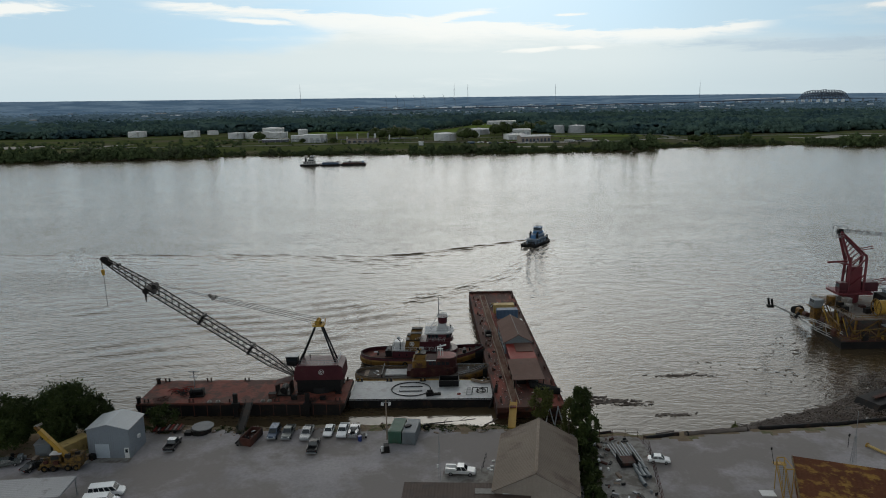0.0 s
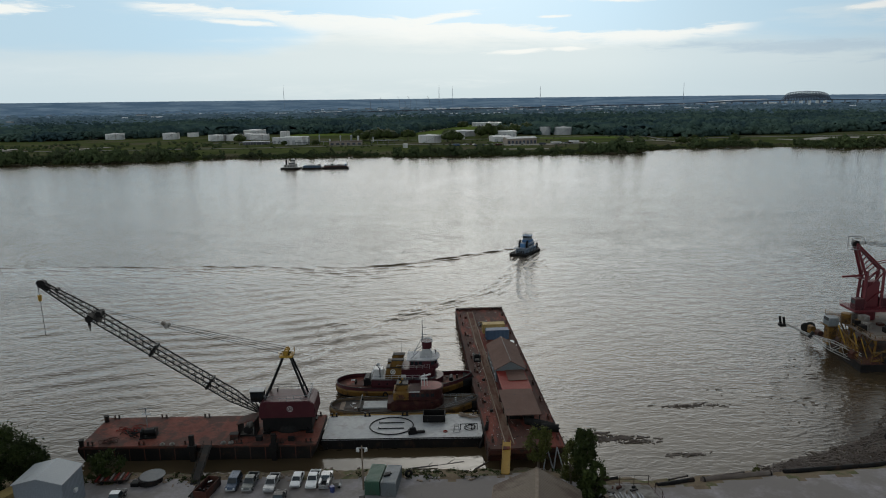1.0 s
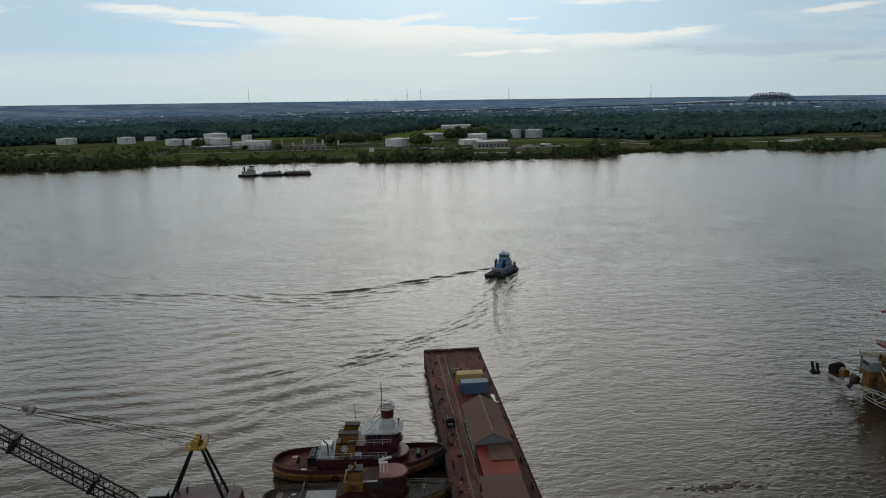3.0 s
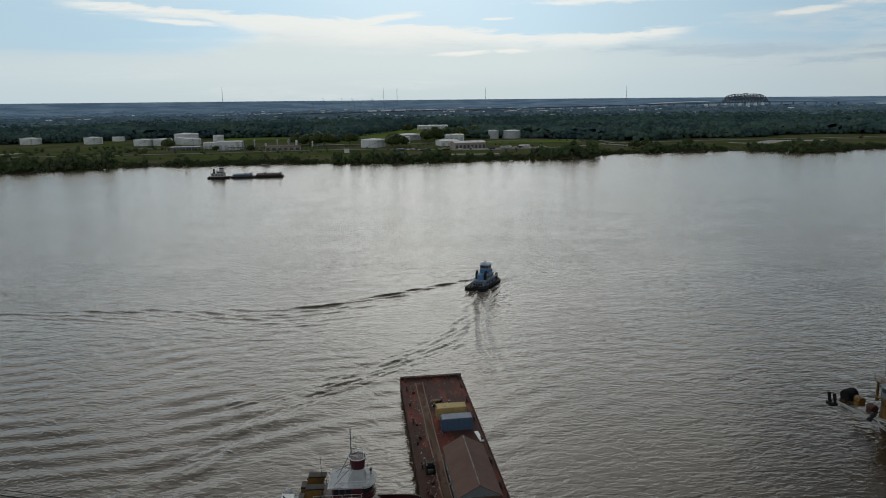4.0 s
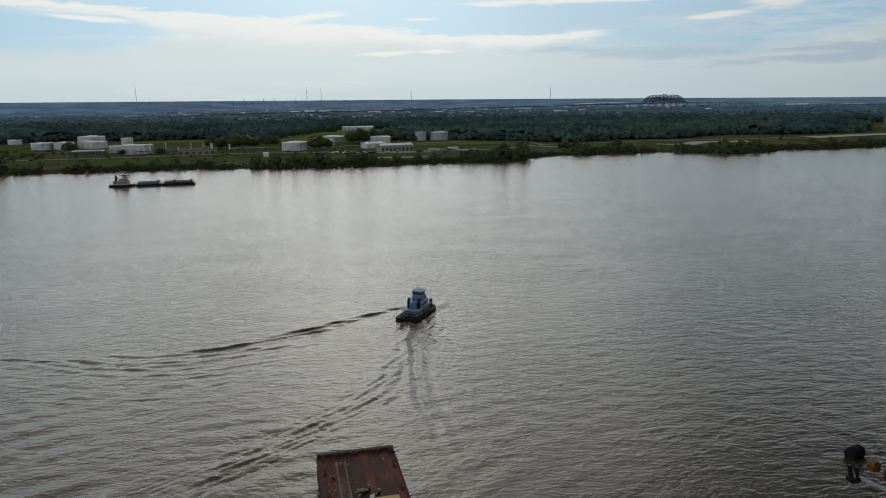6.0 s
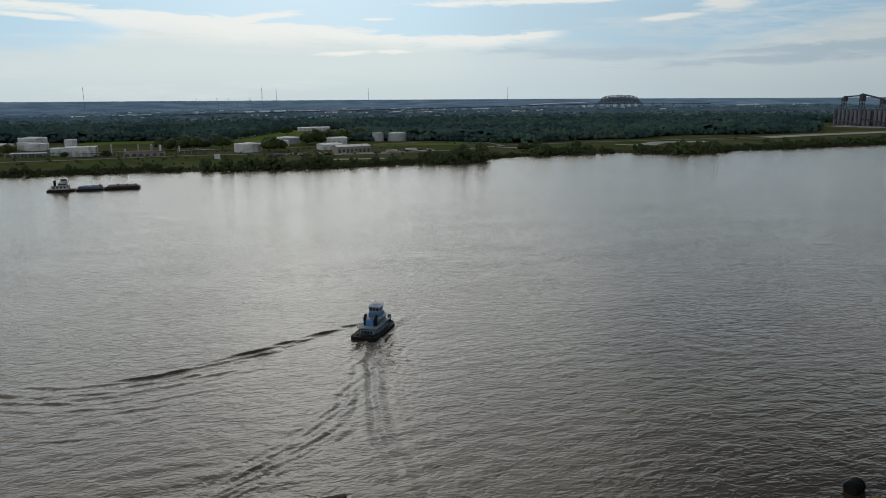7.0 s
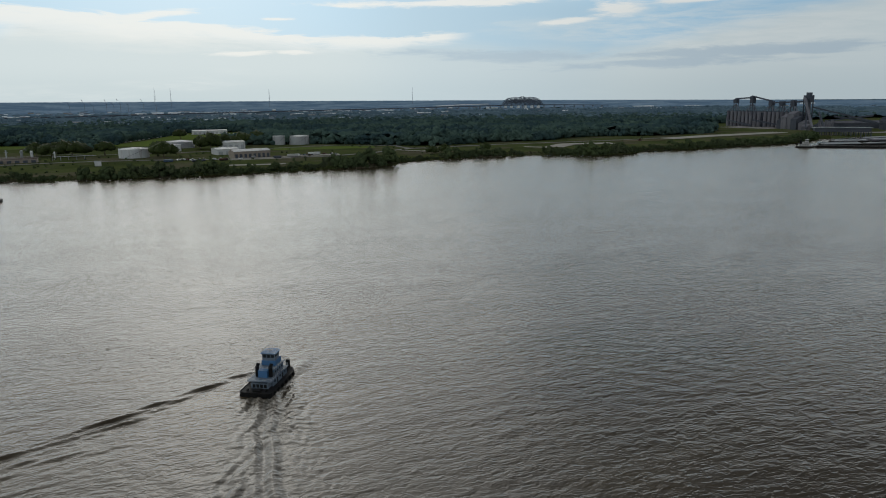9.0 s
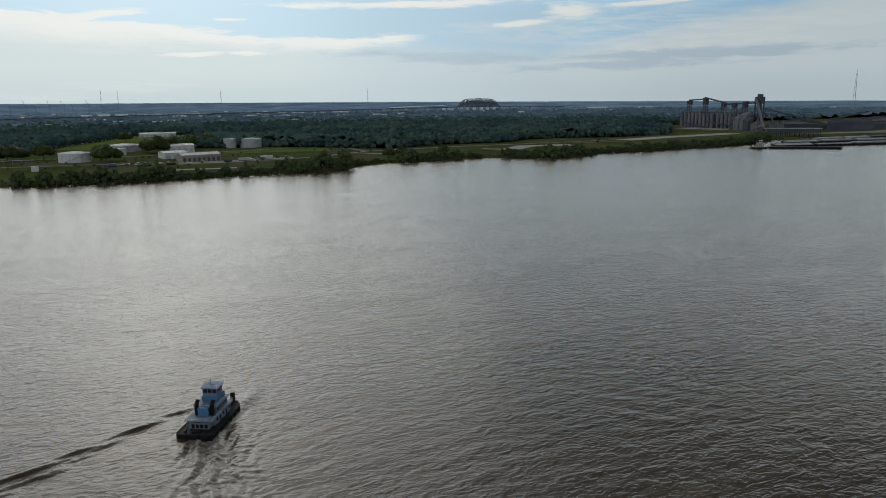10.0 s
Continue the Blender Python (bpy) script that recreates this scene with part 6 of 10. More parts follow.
part("exhaust_flap", beam(B(), (-0.9, -0.3, 6.8), (-0.1, 0.2, 7.8), 0.2), YELLOW, tb)
bm = rod(B(), (4.6, -0.5, 6.1), (4.6, -0.5, 9.0), 0.13, 6)
box(bm, 3.8, 5.3, -0.7, -0.3, 7.8, 8.0)
beam(bm, (3.8, -0.5, 8.3), (6.0, -0.5, 8.9), 0.25, 0.3)
for px in (4.0, 5.2):
    rod(bm, (px, -0.5, 6.1), (px, -0.5, 7.9), 0.07, 5)
part("radar_mast", bm, WHITE, tb, "white radar mast")
part("hatch_cover", box(B(), -9.0, -3.2, -1.9, 1.7, 1.25, 1.9, 0.08), DECKGREY, tb, "large white hatch cover")
part("hatch_coaming", box(B(), -9.3, -2.9, -2.3, 2.0, 1.2, 1.5, 0.05), HULLBLK, tb)
part("tow_beam", beam(beam(beam(B(), (-9.6, -3.6, 1.2), (-9.6, -3.6, 2.5), 0.25), (-9.6, 3.6, 1.2), (-9.6, 3.6, 2.5), 0.25), (-9.6, -3.6, 2.5), (-9.6, 3.6, 2.5), 0.28), BLACK, tb)
part("stern_grating", box(B(), -14.2, -13.2, -2.4, 2.4, 1.35, 1.5), WOOD, tb)
part("deck_litter", box(box(rod(B(), (-12, 0.5, 1.5), (-11.2, -0.8, 1.5), 0.15, 6), -11.6, -10.9, 0.9, 1.5, 1.2, 1.6), -10.9, -10.4, -1.6, -1.0, 1.2, 1.7), STEEL, tb)
part("bow_rail", rails(B(), [(9.0, -3.0, 1.9), (13.0, -1.6, 2.4), (15.2, 0, 2.8), (13.0, 1.6, 2.4), (9.0, 3.0, 1.9)], 0.8, 0.04, 1.4), STEEL, tb)
part("bow_bitts", rod(rod(B(), (11.4, -0.5, 1.9), (11.4, -0.5, 2.9), 0.18, 8), (11.4, 0.5, 1.9), (11.4, 0.5, 2.9), 0.18, 8), STEEL, tb)
part("bow_fender", loft(B(), [[(LB / 2 - 1.6 + 1.8 * math.cos(a) * k, 1.9 * math.sin(a) * k, z) for a in [math.pi * (i / 10 - 0.5) for i in range(11)]] for z, k in ((0.9, 0.95), (1.5, 1.08), (2.6, 1.08), (2.9, 0.95))]), RUBBER, tb)

# ---- the towboat under way ----
tw = thing("towboat", BOAT[0], BOAT[1], 0, 90 - BOAT[2], "pale blue and white river towboat with black stacks, under way", "towboat")
tw.scale = (0.9, 0.9, 0.71)
LT, WT = 19.5, 9.1
out = [(-LT / 2, -WT / 2 + 0.3), (-LT / 2 + 0.6, -WT / 2), (LT / 2 - 2.5, -WT / 2), (LT / 2, -WT / 2 + 1.6), (LT / 2, WT / 2 - 1.6), (LT / 2 - 2.5, WT / 2), (-LT / 2 + 0.6, WT / 2), (-LT / 2, WT / 2 - 0.3)]
part("hull", extrude(B(), out, 2.2, "z", False), HULLBLK, tw, "black hull").location = (0, 0, -0.9)
part("deck", extrude(B(), [(x * 0.975, y * 0.96) for x, y in out], 0.06, "z", False), surf("dark_deck", (0.016, 0.016, 0.018), (0.032, 0.030, 0.030), 0.4, 0.7, spec=0.15), tw).location = (0, 0, 1.3)
part("gunwale", loft(B(), [[(x, y, 1.28) for x, y in out], [(x, y, 1.55) for x, y in out], [(x * 0.985, y * 0.965, 1.55) for x, y in out], [(x * 0.985, y * 0.965, 1.28) for x, y in out]], cap=False), HULLBLK, tw)
for s in (-1, 1):
    bm = extrude(B(), [(LT / 2 - 1.0, 0.4), (LT / 2 + 0.45, 0.3), (LT / 2 + 0.45, 4.2), (LT / 2 - 0.4, 4.2)], 0.9, "y")
    k = part("push_knee", bm, BLACK, tw, "black push knee")
    k.location = (0, s * 1.7, 0)
mh = part("main_house", box(B(), -4.6, 5.2, -3.1, 3.1, 1.3, 3.9, 0.08), TOWPALE, tw, "pale blue-white main deckhouse")
part("house_deck", box(B(), -6.9, 5.7, -3.5, 3.5, 3.9, 4.05), TOWPALE, tw)
for i in range(5):
    for s in (-1, 1):
        part("door" if i in (1, 3) else "window", box(B(), -3.8 + 1.8 * i, -3.1 + 1.8 * i, s * 3.12 - 0.03, s * 3.12 + 0.03, 1.5 if i in (1, 3) else 2.5, 3.3), BLACK if i in (1, 3) else GLASS, mh)
part("aft_house", box(B(), -6.6, -4.6, -2.4, 2.4, 1.3, 3.3, 0.06), TOWPALE, tw)
for i in range(4):
    part("opening", box(B(), -6.66, -6.58, -2.0 + 1.05 * i, -1.25 + 1.05 * i, 1.7, 2.9), BLACK, tw)
u1 = part("second_house", box(B(), -2.4, 4.4, -2.5, 2.5, 4.05, 6.2, 0.06), TOWPALE, tw, "pale second deckhouse")
part("blue_band", box(B(), -2.45, 4.45, -2.56, 2.56, 5.6, 6.0), TUGBLUE, tw, "bright blue band")
part("blue_band_lower", box(B(), -4.66, 5.26, -3.16, 3.16, 3.4, 3.85), TUGBLUE, tw, "bright blue band")
for i in range(4):
    for s in (-1, 1):
        part("window", box(B(), -1.8 + 1.5 * i, -1.0 + 1.5 * i, s * 2.53 - 0.03, s * 2.53 + 0.03, 4.8, 5.5), GLASS, u1)
part("second_deck", box(B(), -2.9, 4.9, -2.9, 2.9, 6.2, 6.32), TOWPALE, tw)
part("third_house", box(B(), 0.2, 4.4, -2.0, 2.0, 6.32, 8.1, 0.06), TUGBLUE, tw, "bright blue upper house")
wheelhouse(tw, 0.4, 4.2, 3.7, 8.1, 10.6, TOWPALE, TUGBLUE, panes=5)
for i in range(3):
    part("aft_window", box(B(), 0.33, 0.40, -1.6 + i * 1.15, -0.65 + i * 1.15, 9.1, 10.3), GLASS, tw)
for s in (-1, 1):
    bm = rod(B(), (-3.2, s * 1.9, 4.0), (-3.2, s * 1.9, 7.6), 0.52, 12)
    rod(bm, (-3.2, s * 1.9, 7.3), (-2.3, s * 1.9, 8.3), 0.5, 12)
    part("exhaust_stack", bm, BLACK, tw, "black exhaust stack")
part("stack_casing", box(B(), -4.2, -2.5, -1.3, 1.3, 4.05, 6.6, 0.08), TUGBLUE, tw)
for z, x0, x1, w in ((4.05, -6.8, 5.6, 3.4), (6.32, -2.8, 4.8, 2.8), (10.78, 0.2, 4.4, 1.9)):
    part("railing", rails(B(), [(x0, -w, z), (x1, -w, z), (x1, w, z), (x0, w, z), (x0, -w, z)], 0.95, 0.035, 1.5), WHITE, tw)
for i in range(6):
    for s in (-1, 1):
        part("tyre_fender", ring(B(), (-7.6 + 2.7 * i, s * (WT / 2 + 0.12), 0.7), 0.5, 0.2, 14, 6, axis="y"), RUBBER, tw)
for s in (-2.6, 0, 2.6):
    part("stern_fender", box(B(), -LT / 2 - 0.3, -LT / 2, s - 0.9, s + 0.9, 0.1, 1.5, 0.1), RUBBER, tw)
bm = rod(B(), (1.2, 0, 10.4), (1.2, 0, 13.6), 0.09, 6)
box(bm, 0.9, 1.1, -1.0, 1.0, 11.6, 11.8)
box(bm, 2.0, 2.2, -0.8, 0.8, 11.3, 11.45)
rod(bm, (2.1, 0, 10.4), (2.1, 0, 11.3), 0.07, 5)
for s in (-1.3, 1.3):
    rod(bm, (0.0, s, 10.4), (0.0, s, 12.6), 0.035, 4)
    box(bm, 3.0, 3.4, s - 0.2, s + 0.2, 10.6, 11.0)
part("radar_mast", bm, STEEL, tw)
for s in (-1, 1):
    part("deck_winch", rod(box(B(), 6.2, 7.4, s * 2.2 - 0.5, s * 2.2 + 0.5, 1.35, 1.7), (6.8, s * 2.2 - 0.6, 2.0), (6.8, s * 2.2 + 0.6, 2.0), 0.4, 10), BLACK, tw)
    part("stern_bitts", rod(rod(B(), (-8.6, s * 2.6, 1.3), (-8.6, s * 2.6, 2.1), 0.2, 8), (-7.9, s * 2.6, 1.3), (-7.9, s * 2.6, 2.1), 0.2, 8), BLACK, tw)
part("stern_locker", box(B(), -8.9, -7.4, -1.0, 1.0, 1.35, 1.9, 0.06), BLACK, tw)


# ---- far tow: a small towboat pushing loaded barges ----
def small_towboat(x, y, rz, s, label):
    t = thing("river_towboat", x, y, 0, rz, label, "towboat", "far towboats")
    part("hull", box(B(), -9 * s, 9 * s, -3.6 * s, 3.6 * s, -0.8, 1.5 * s, 0.15), HULLBLK, t)
    h = part("main_house", box(B(), -6 * s, 5 * s, -2.9 * s, 2.9 * s, 1.5 * s, 3.8 * s), CONTPALE, t, "white deckhouse")
    part("deck_edge", box(B(), -6.6 * s, 5.6 * s, -3.2 * s, 3.2 * s, 3.8 * s, 4.0 * s), BLACK, t)
    part("upper_house", box(B(), -1.8 * s, 4 * s, -2.3 * s, 2.3 * s, 4.0 * s, 6.2 * s), CONTPALE, t)
    part("upper_windows", box(B(), -1.4 * s, 3.6 * s, -2.34 * s, 2.34 * s, 4.8 * s, 5.5 * s), GLASS, t)
    part("wheelhouse", box(B(), 0.5 * s, 3.8 * s, -1.7 * s, 1.7 * s, 6.2 * s, 9.0 * s), CONTPALE, t)
    part("wheelhouse_windows", box(B(), 0.4 * s, 3.9 * s, -1.75 * s, 1.75 * s, 7.7 * s, 8.6 * s), GLASS, t)
    part("roof", box(B(), 0.1 * s, 4.2 * s, -2.1 * s, 2.1 * s, 9.0 * s, 9.2 * s), WHITE, t)
    part("mast", rod(B(), (1.6 * s, 0, 9 * s), (1.6 * s, 0, 13 * s), 0.16, 5), BLACK, t)
    for k in (-1, 1):
        part("stack", rod(B(), (-4 * s, k * 1.6 * s, 4 * s), (-4 * s, k * 1.6 * s, 8 * s), 0.5 * s, 8), BLACK, t)
    for i in range(4):
        part("window", box(B(), (-5 + 2.4 * i) * s, (-3.8 + 2.4 * i) * s, -2.95 * s, -2.9 * s, 2.4 * s, 3.4 * s), GLASS, h)
    return t


small_towboat(-138, 737, 1, 1.1, "white towboat with black stacks pushing barges midstream")
for i, (cx, col, lab) in enumerate(((-117, CONTBLUE, "tank barge with blue deck gear in a tow"), (-93.5, HULLRED, "long dark tank barge with pipework in a tow"))):
    w = 20 if i == 0 else 26
    t = thing("tank_barge", cx, 737, 0, 1, lab, "barge", "barges of the far tow")
    part("hull", barge_hull(B(), w, 10.5, 1.5, rake=1.5), HULLBLK, t)
    part("trunk_deck", box(B(), -w / 2 + 1.5, w / 2 - 1.5, -3.8, 3.8, 1.5, 2.5 if i else 3.2, 0.1), col, t)
    for k in range(4):
        px = -w / 2 + 3 + k * (w - 6) / 3
        part("pump_stand", box(B(), px - 0.8, px + 0.8, -1.2, 1.2, 2.4, 3.9 + 0.5 * (k % 2), 0.1), (TUGBLUE, STEEL, BLACK, HULLRED)[(k + i) % 4], t)
    part("deck_pipes", rod(rod(B(), (-w / 2 + 2, -1.6, 3.2), (w / 2 - 2, -1.6, 3.2), 0.25, 6), (-w / 2 + 2, 1.4, 3.4), (w / 2 - 2, 1.4, 3.4), 0.25, 6), STEEL, t)
    part("bow_mast", rod(B(), (w / 2 - 1.5, 0, 1.5), (w / 2 - 1.5, 0, 5.0), 0.15, 5), BLACK, t)

# ---- the dredge ----
rd_ = random.Random(61)
dr = thing("dredge", 124.0, 197.5, 0, 0, "rusty yellow and red spud dredge with trusses and gantries", "dredge")
OUT = [(-18.5, -15.0), (22, -15.0), (22, 12.0), (-11, 12.0), (-16.5, 4.0)]
part("hull", extrude(B(), OUT, 3.1, "z", False), HULLBLK, dr, "dark stained hull").location = (0, 0, -1.2)
part("deck", extrude(B(), [(x * 0.99, y * 0.99) for x, y in OUT], 0.15, "z", False), HULLRED, dr).location = (0, 0, 1.9)
for i in range(16):
    x, y = rd_.uniform(-17, -10), rd_.uniform(-12, 4)
    part("strut", beam(B(), (x, y, 2.0), (x + rd_.uniform(-2.5, 2.5), y + rd_.uniform(-3, 3), rd_.uniform(5.0, 8.6)), rd_.uniform(0.16, 0.32)), rd_.choice((YELLOW, TUGYEL, TUGYEL, HULLRED)), dr)
for i in range(14):
    x, y = rd_.uniform(-15, 0), rd_.uniform(-10.5, 8)
    part("deck_block", box(B(), x - 0.8, x + 0.8, y - 0.7, y + 0.7, 6.9, 6.9 + rd_.uniform(0.6, 2.0), 0.08), rd_.choice((TUGYEL, HULLBLK, CONTGREY, HULLRED, CONC)), dr)
rd = random.Random(6)
# upper working deck on yellow trestles
part("upper_deck", box(B(), -13, 20, -11, 12, 6.6, 6.9, 0.05), surf("dull_deck", (0.15, 0.13, 0.11), (0.22, 0.19, 0.16), 0.4, 0.75, c3=(0.12, 0.06, 0.035), stain=0.4, stain_scale=0.4), dr)
for x in (-12.5, -6, 1, 8, 15):
    for y in (-10.5, 0, 11.5):
        part("trestle_leg", beam(B(), (x, y, 2.0), (x, y, 6.6), 0.4), TUGYEL, dr)
for x in (-12.5, -6, 1, 8):
    for y in (-10.5, 11.5):
        part("brace", beam(B(), (x, y, 2.2), (x + 6.5, y, 6.4), 0.28), TUGYEL, dr)
for y in (-10.5, -5, 0, 6):
    part("brace", beam(B(), (-12.5, y, 2.2), (-12.5, y + 5.2, 6.4), 0.28), TUGYEL, dr)
bm = rails(B(), [(-13, -11, 6.9), (20, -11, 6.9)], 1.1, 0.06, 1.8)
rails(bm, [(-13, -11, 6.9), (-13, 12, 6.9)], 1.1, 0.06, 1.8)
part("upper_railing", bm, TUGYEL, dr)
bm = rails(B(), [(-18.2, -14.7, 2.05), (20, -14.7, 2.05)], 1.1, 0.06, 2.2)
rails(bm, [(-18.2, -14.7, 2.05), (-16.4, 3.6, 2.05)], 1.1, 0.06, 2.2)
part("main_railing", bm, TUGYEL, dr)
# walkway trusses along the working face
for (p, q, h, m) in (((-17.6, -12, 3.2), (-15.6, 4, 5.0), 2.2, TUGYEL), ((-15.5, -14.4, 2.6), (8, -14.2, 4.2), 2.2, OCHREDARK)):
    bm = B()
    p, q = Vector(p), Vector(q)
    n = 10
    for k in (0, h):
        beam(bm, p + Vector((0, 0, k)), q + Vector((0, 0, k)), 0.28)
    for i in range(n):
        a, c = p.lerp(q, i / n), p.lerp(q, (i + 1) / n)
        up = Vector((0, 0, h))
        beam(bm, a, a + up, 0.18)
        beam(bm, a if i % 2 else a + up, c + up if i % 2 else c, 0.16)
    part("side_truss", bm, m, dr)
# white cutter ladder truss running out to its tip
LT0, LT1 = Vector((-15.5, -9.5, 1.5)), Vector((-31.5, -0.8, 8.7))
bm = B()
dv = (LT1 - LT0).normalized()
sv = dv.cross(Vector((0, 0, 1))).normalized()
uv = sv.cross(dv)
def lad(f):
    return 1.1 if f < 0.35 else max(0.16, 1.1 - 2.9 * (f - 0.35))


n = 12
for i in range(n):
    f0, f1 = i / n, (i + 1) / n
    w0, w1 = lad(f0), lad(f1)
    a, c = LT0.lerp(LT1, f0), LT0.lerp(LT1, f1)
    for sa in (-1, 1):
        for sc in (-1, 1):
            beam(bm, a + sv * sa * w0 + uv * sc * w0, c + sv * sa * w1 + uv * sc * w1, 0.14)
        beam(bm, a + sv * sa * w0 + uv * (w0 if i % 2 else -w0), c + sv * sa * w1 + uv * (-w1 if i % 2 else w1), 0.10)
    beam(bm, a + sv * w0 * (1 if i % 2 else -1) + uv * w0, c - sv * w1 * (1 if i % 2 else -1) + uv * w1, 0.10)
part("ladder_truss", bm, CONTPALE, dr, "white lattice ladder reaching over the water")
part("ladder_roller", rod(B(), LT1 + Vector((-0.3, 0.3, -0.6)), LT1 + Vector((-0.6, 0.6, 1.6)), 0.32, 8), BLACK, dr)
part("ladder_roller", rod(B(), LT1 + Vector((0.4, -0.3, -0.6)), LT1 + Vector((0.1, -0.1, 1.5)), 0.32, 8), BLACK, dr)
bm = box(B(), LT1.x - 0.9, LT1.x + 0.7, LT1.y - 0.7, LT1.y + 0.7, LT1.z - 1.0, LT1.z - 0.3)
part("ladder_winch", rod(B(), LT0.lerp(LT1, 0.62) + Vector((-0.6, 0, -0.5)), LT0.lerp(LT1, 0.62) + Vector((0.6, 0, 1.0)), 0.5, 8), BLACK, dr)
part("ladder_head", bm, BLACK, dr)
part("hoist_line", rod(B(), LT0.lerp(LT1, 0.5), (-8, 3, 11), 0.05, 4), BLACK, dr)
# gear on the upper deck
part("drum_guard", rod(B(), (-5.5, -8.2, 9.4), (-2.6, -8.2, 9.4), 2.0, 20), YELLOW, dr, "large yellow drum")
bm = B()
for x in (-6.0, -2.1):
    ring(bm, (x, -8.2, 9.4), 2.3, 0.14, 22, 5, axis="x")
    for a in range(6):
        t = a * math.pi / 3
        beam(bm, (x, -8.2, 9.4), (x, -8.2 + 2.3 * math.cos(t), 9.4 + 2.3 * math.sin(t)), 0.12)
part("drum_flanges", bm, TUGYEL, dr)
part("control_cab", box(B(), -18.9, -16.4, -0.6, 2.4, 7.2, 9.4, 0.08), CONTGREY, dr, "grey control cab")
part("cab_window", box(B(), -18.97, -18.88, -0.2, 2.0, 8.5, 9.4), GLASS, dr)
part("cab_stand", box(box(B(), -18.6, -16.7, -0.3, 2.1, 2.0, 7.2), -19.4, -15.6, -1.2, 3.0, 7.05, 7.2), TUGYEL, dr)
part("silo_tank", rod(B(), (-12.4, 3.0, 6.9), (-12.4, 3.0, 9.6), 1.2, 14), TUGYEL, dr)
part("white_tank", rod(B(), (-9.2, 0.5, 6.9), (-9.2, 0.5, 9.6), 1.4, 14), CONC, dr)
part("engine_house", box(B(), 4.0, 17.0, -6.0, 6.0, 6.9, 10.6, 0.1), PALEBLUE, dr, "pale blue engine house")
part("engine_house_roof", box(B(), 3.6, 17.4, -6.4, 6.4, 10.6, 10.8), STEEL, dr)
part("dark_house", box(B(), 1.0, 4.0, -5.0, 5.0, 6.9, 10.0, 0.08), HULLBLK, dr)
part("gear_platform", box(B(), -6, 10, -15.5, -11.2, 5.4, 5.6), STEEL, dr)
bm = rails(B(), [(-6, -15.5, 5.6), (10, -15.5, 5.6), (10, -11.2, 5.6)], 1.0, 0.05, 1.6)
part("platform_railing", bm, WHITE, dr)
for x in (-5.5, 2, 9.5):
    part("platform_leg", beam(B(), (x, -15.2, 2.0), (x, -15.2, 5.5), 0.35), YELLOW, dr)
for i in range(8):
    x, y = rd.uniform(-4.5, 8), rd.uniform(-14.8, -11.8)
    part("loose_gear", box(B(), x - 0.5, x + 0.5, y - 0.4, y + 0.4, 5.6, 5.6 + rd.uniform(0.4, 1.1), 0.06), rd.choice((STEEL, WHITE, HULLBLK)), dr)
for i in range(9):
    x, y = rd.uniform(-18, 14), rd.uniform(-15, -12.2)
    part("deck_gear", box(B(), x - 0.7, x + 0.7, y - 0.5, y + 0.5, 2.05, 2.05 + rd.uniform(0.6, 1.8), 0.08), rd.choice((TUGYEL, HULLRED, HULLBLK, YELLOW)), dr)
for i in range(6):
    y = -10 + 4 * i
    part("face_winch", rod(box(B(), -18.4, -16.8, y - 0.8, y + 0.8, 2.0, 2.6), (-17.6, y - 0.9, 3.2), (-17.6, y + 0.9, 3.2), 0.8, 12), TUGYEL if i % 2 else HULLRED, dr)
# red tower crane
rc = thing("red_tower_crane", 119.0, 204.5, 6.9, 0, "dark red crane tower standing on the dredge", "crane")
part("slew_base", rod(B(), (0, 0, 0), (0, 0, 2.6), 2.6, 18), CRANERED, rc)
part("platform", box(B(), -5.0, 5.0, -3.6, 3.6, 2.6, 3.2, 0.08), CRANERED, rc)
bm = rails(B(), [(-5, -3.6, 3.2), (5, -3.6, 3.2)], 1.0, 0.05, 1.4)
rails(bm, [(-5, -3.6, 3.2), (-5, 3.6, 3.2)], 1.0, 0.05, 1.4)
part("platform_railing", bm, CRANERED, rc)
part("cab", box(B(), -4.6, -2.2, -3.0, -0.6, 3.2, 6.2, 0.1), MAROON, rc, "small dark red cab")
part("cab_window", box(B(), -4.66, -4.58, -2.8, -0.8, 4.8, 5.8), GLASS, rc)
part("machinery", box(B(), 3.0, 7.2, -2.0, 2.0, 3.2, 6.0, 0.2), MAROON, rc)
for sy in (-1.6, 1.6):
    part("tower_leg", beam(B(), (-1.6, sy, 3.0), (-1.2, sy * 0.8, 13.5), 0.7), CRANERED, rc)
    part("tower_leg", beam(B(), (3.2, sy, 3.0), (3.4, sy * 0.8, 13.5), 0.7), CRANERED, rc)
    part("head_leg", beam(B(), (3.4, sy * 0.8, 13.5), (-4.4, sy * 0.35, 20.9), 0.6), CRANERED, rc)
    part("head_leg", beam(B(), (-1.2, sy * 0.8, 11.5), (-4.4, sy * 0.35, 20.5), 0.6), CRANERED, rc)
    part("tower_brace", beam(B(), (-1.4, sy * 0.9, 8), (3.3, sy * 0.8, 13.0), 0.35), CRANERED, rc)
    part("tower_brace", beam(B(), (-1.6, sy, 4), (3.3, sy * 0.9, 8.2), 0.35), CRANERED, rc)
    for i in range(4):
        f = i / 4
        part("head_brace", beam(B(), Vector((-1.2, sy * 0.8, 11.5)).lerp(Vector((-4.4, sy * 0.35, 20.5)), f), Vector((3.4, sy * 0.8, 13.5)).lerp(Vector((-4.4, sy * 0.35, 20.9)), f + 0.12), 0.25), CRANERED, rc)
part("tower_core", box(B(), -0.8, 2.6, -1.2, 1.2, 3.2, 10.5, 0.1), CRANERED, rc, "dark red tower core")
part("jib", beam(B(), (-1.5, 0, 12.0), (-7.2, 0, 11.8), 0.5), CRANERED, rc)
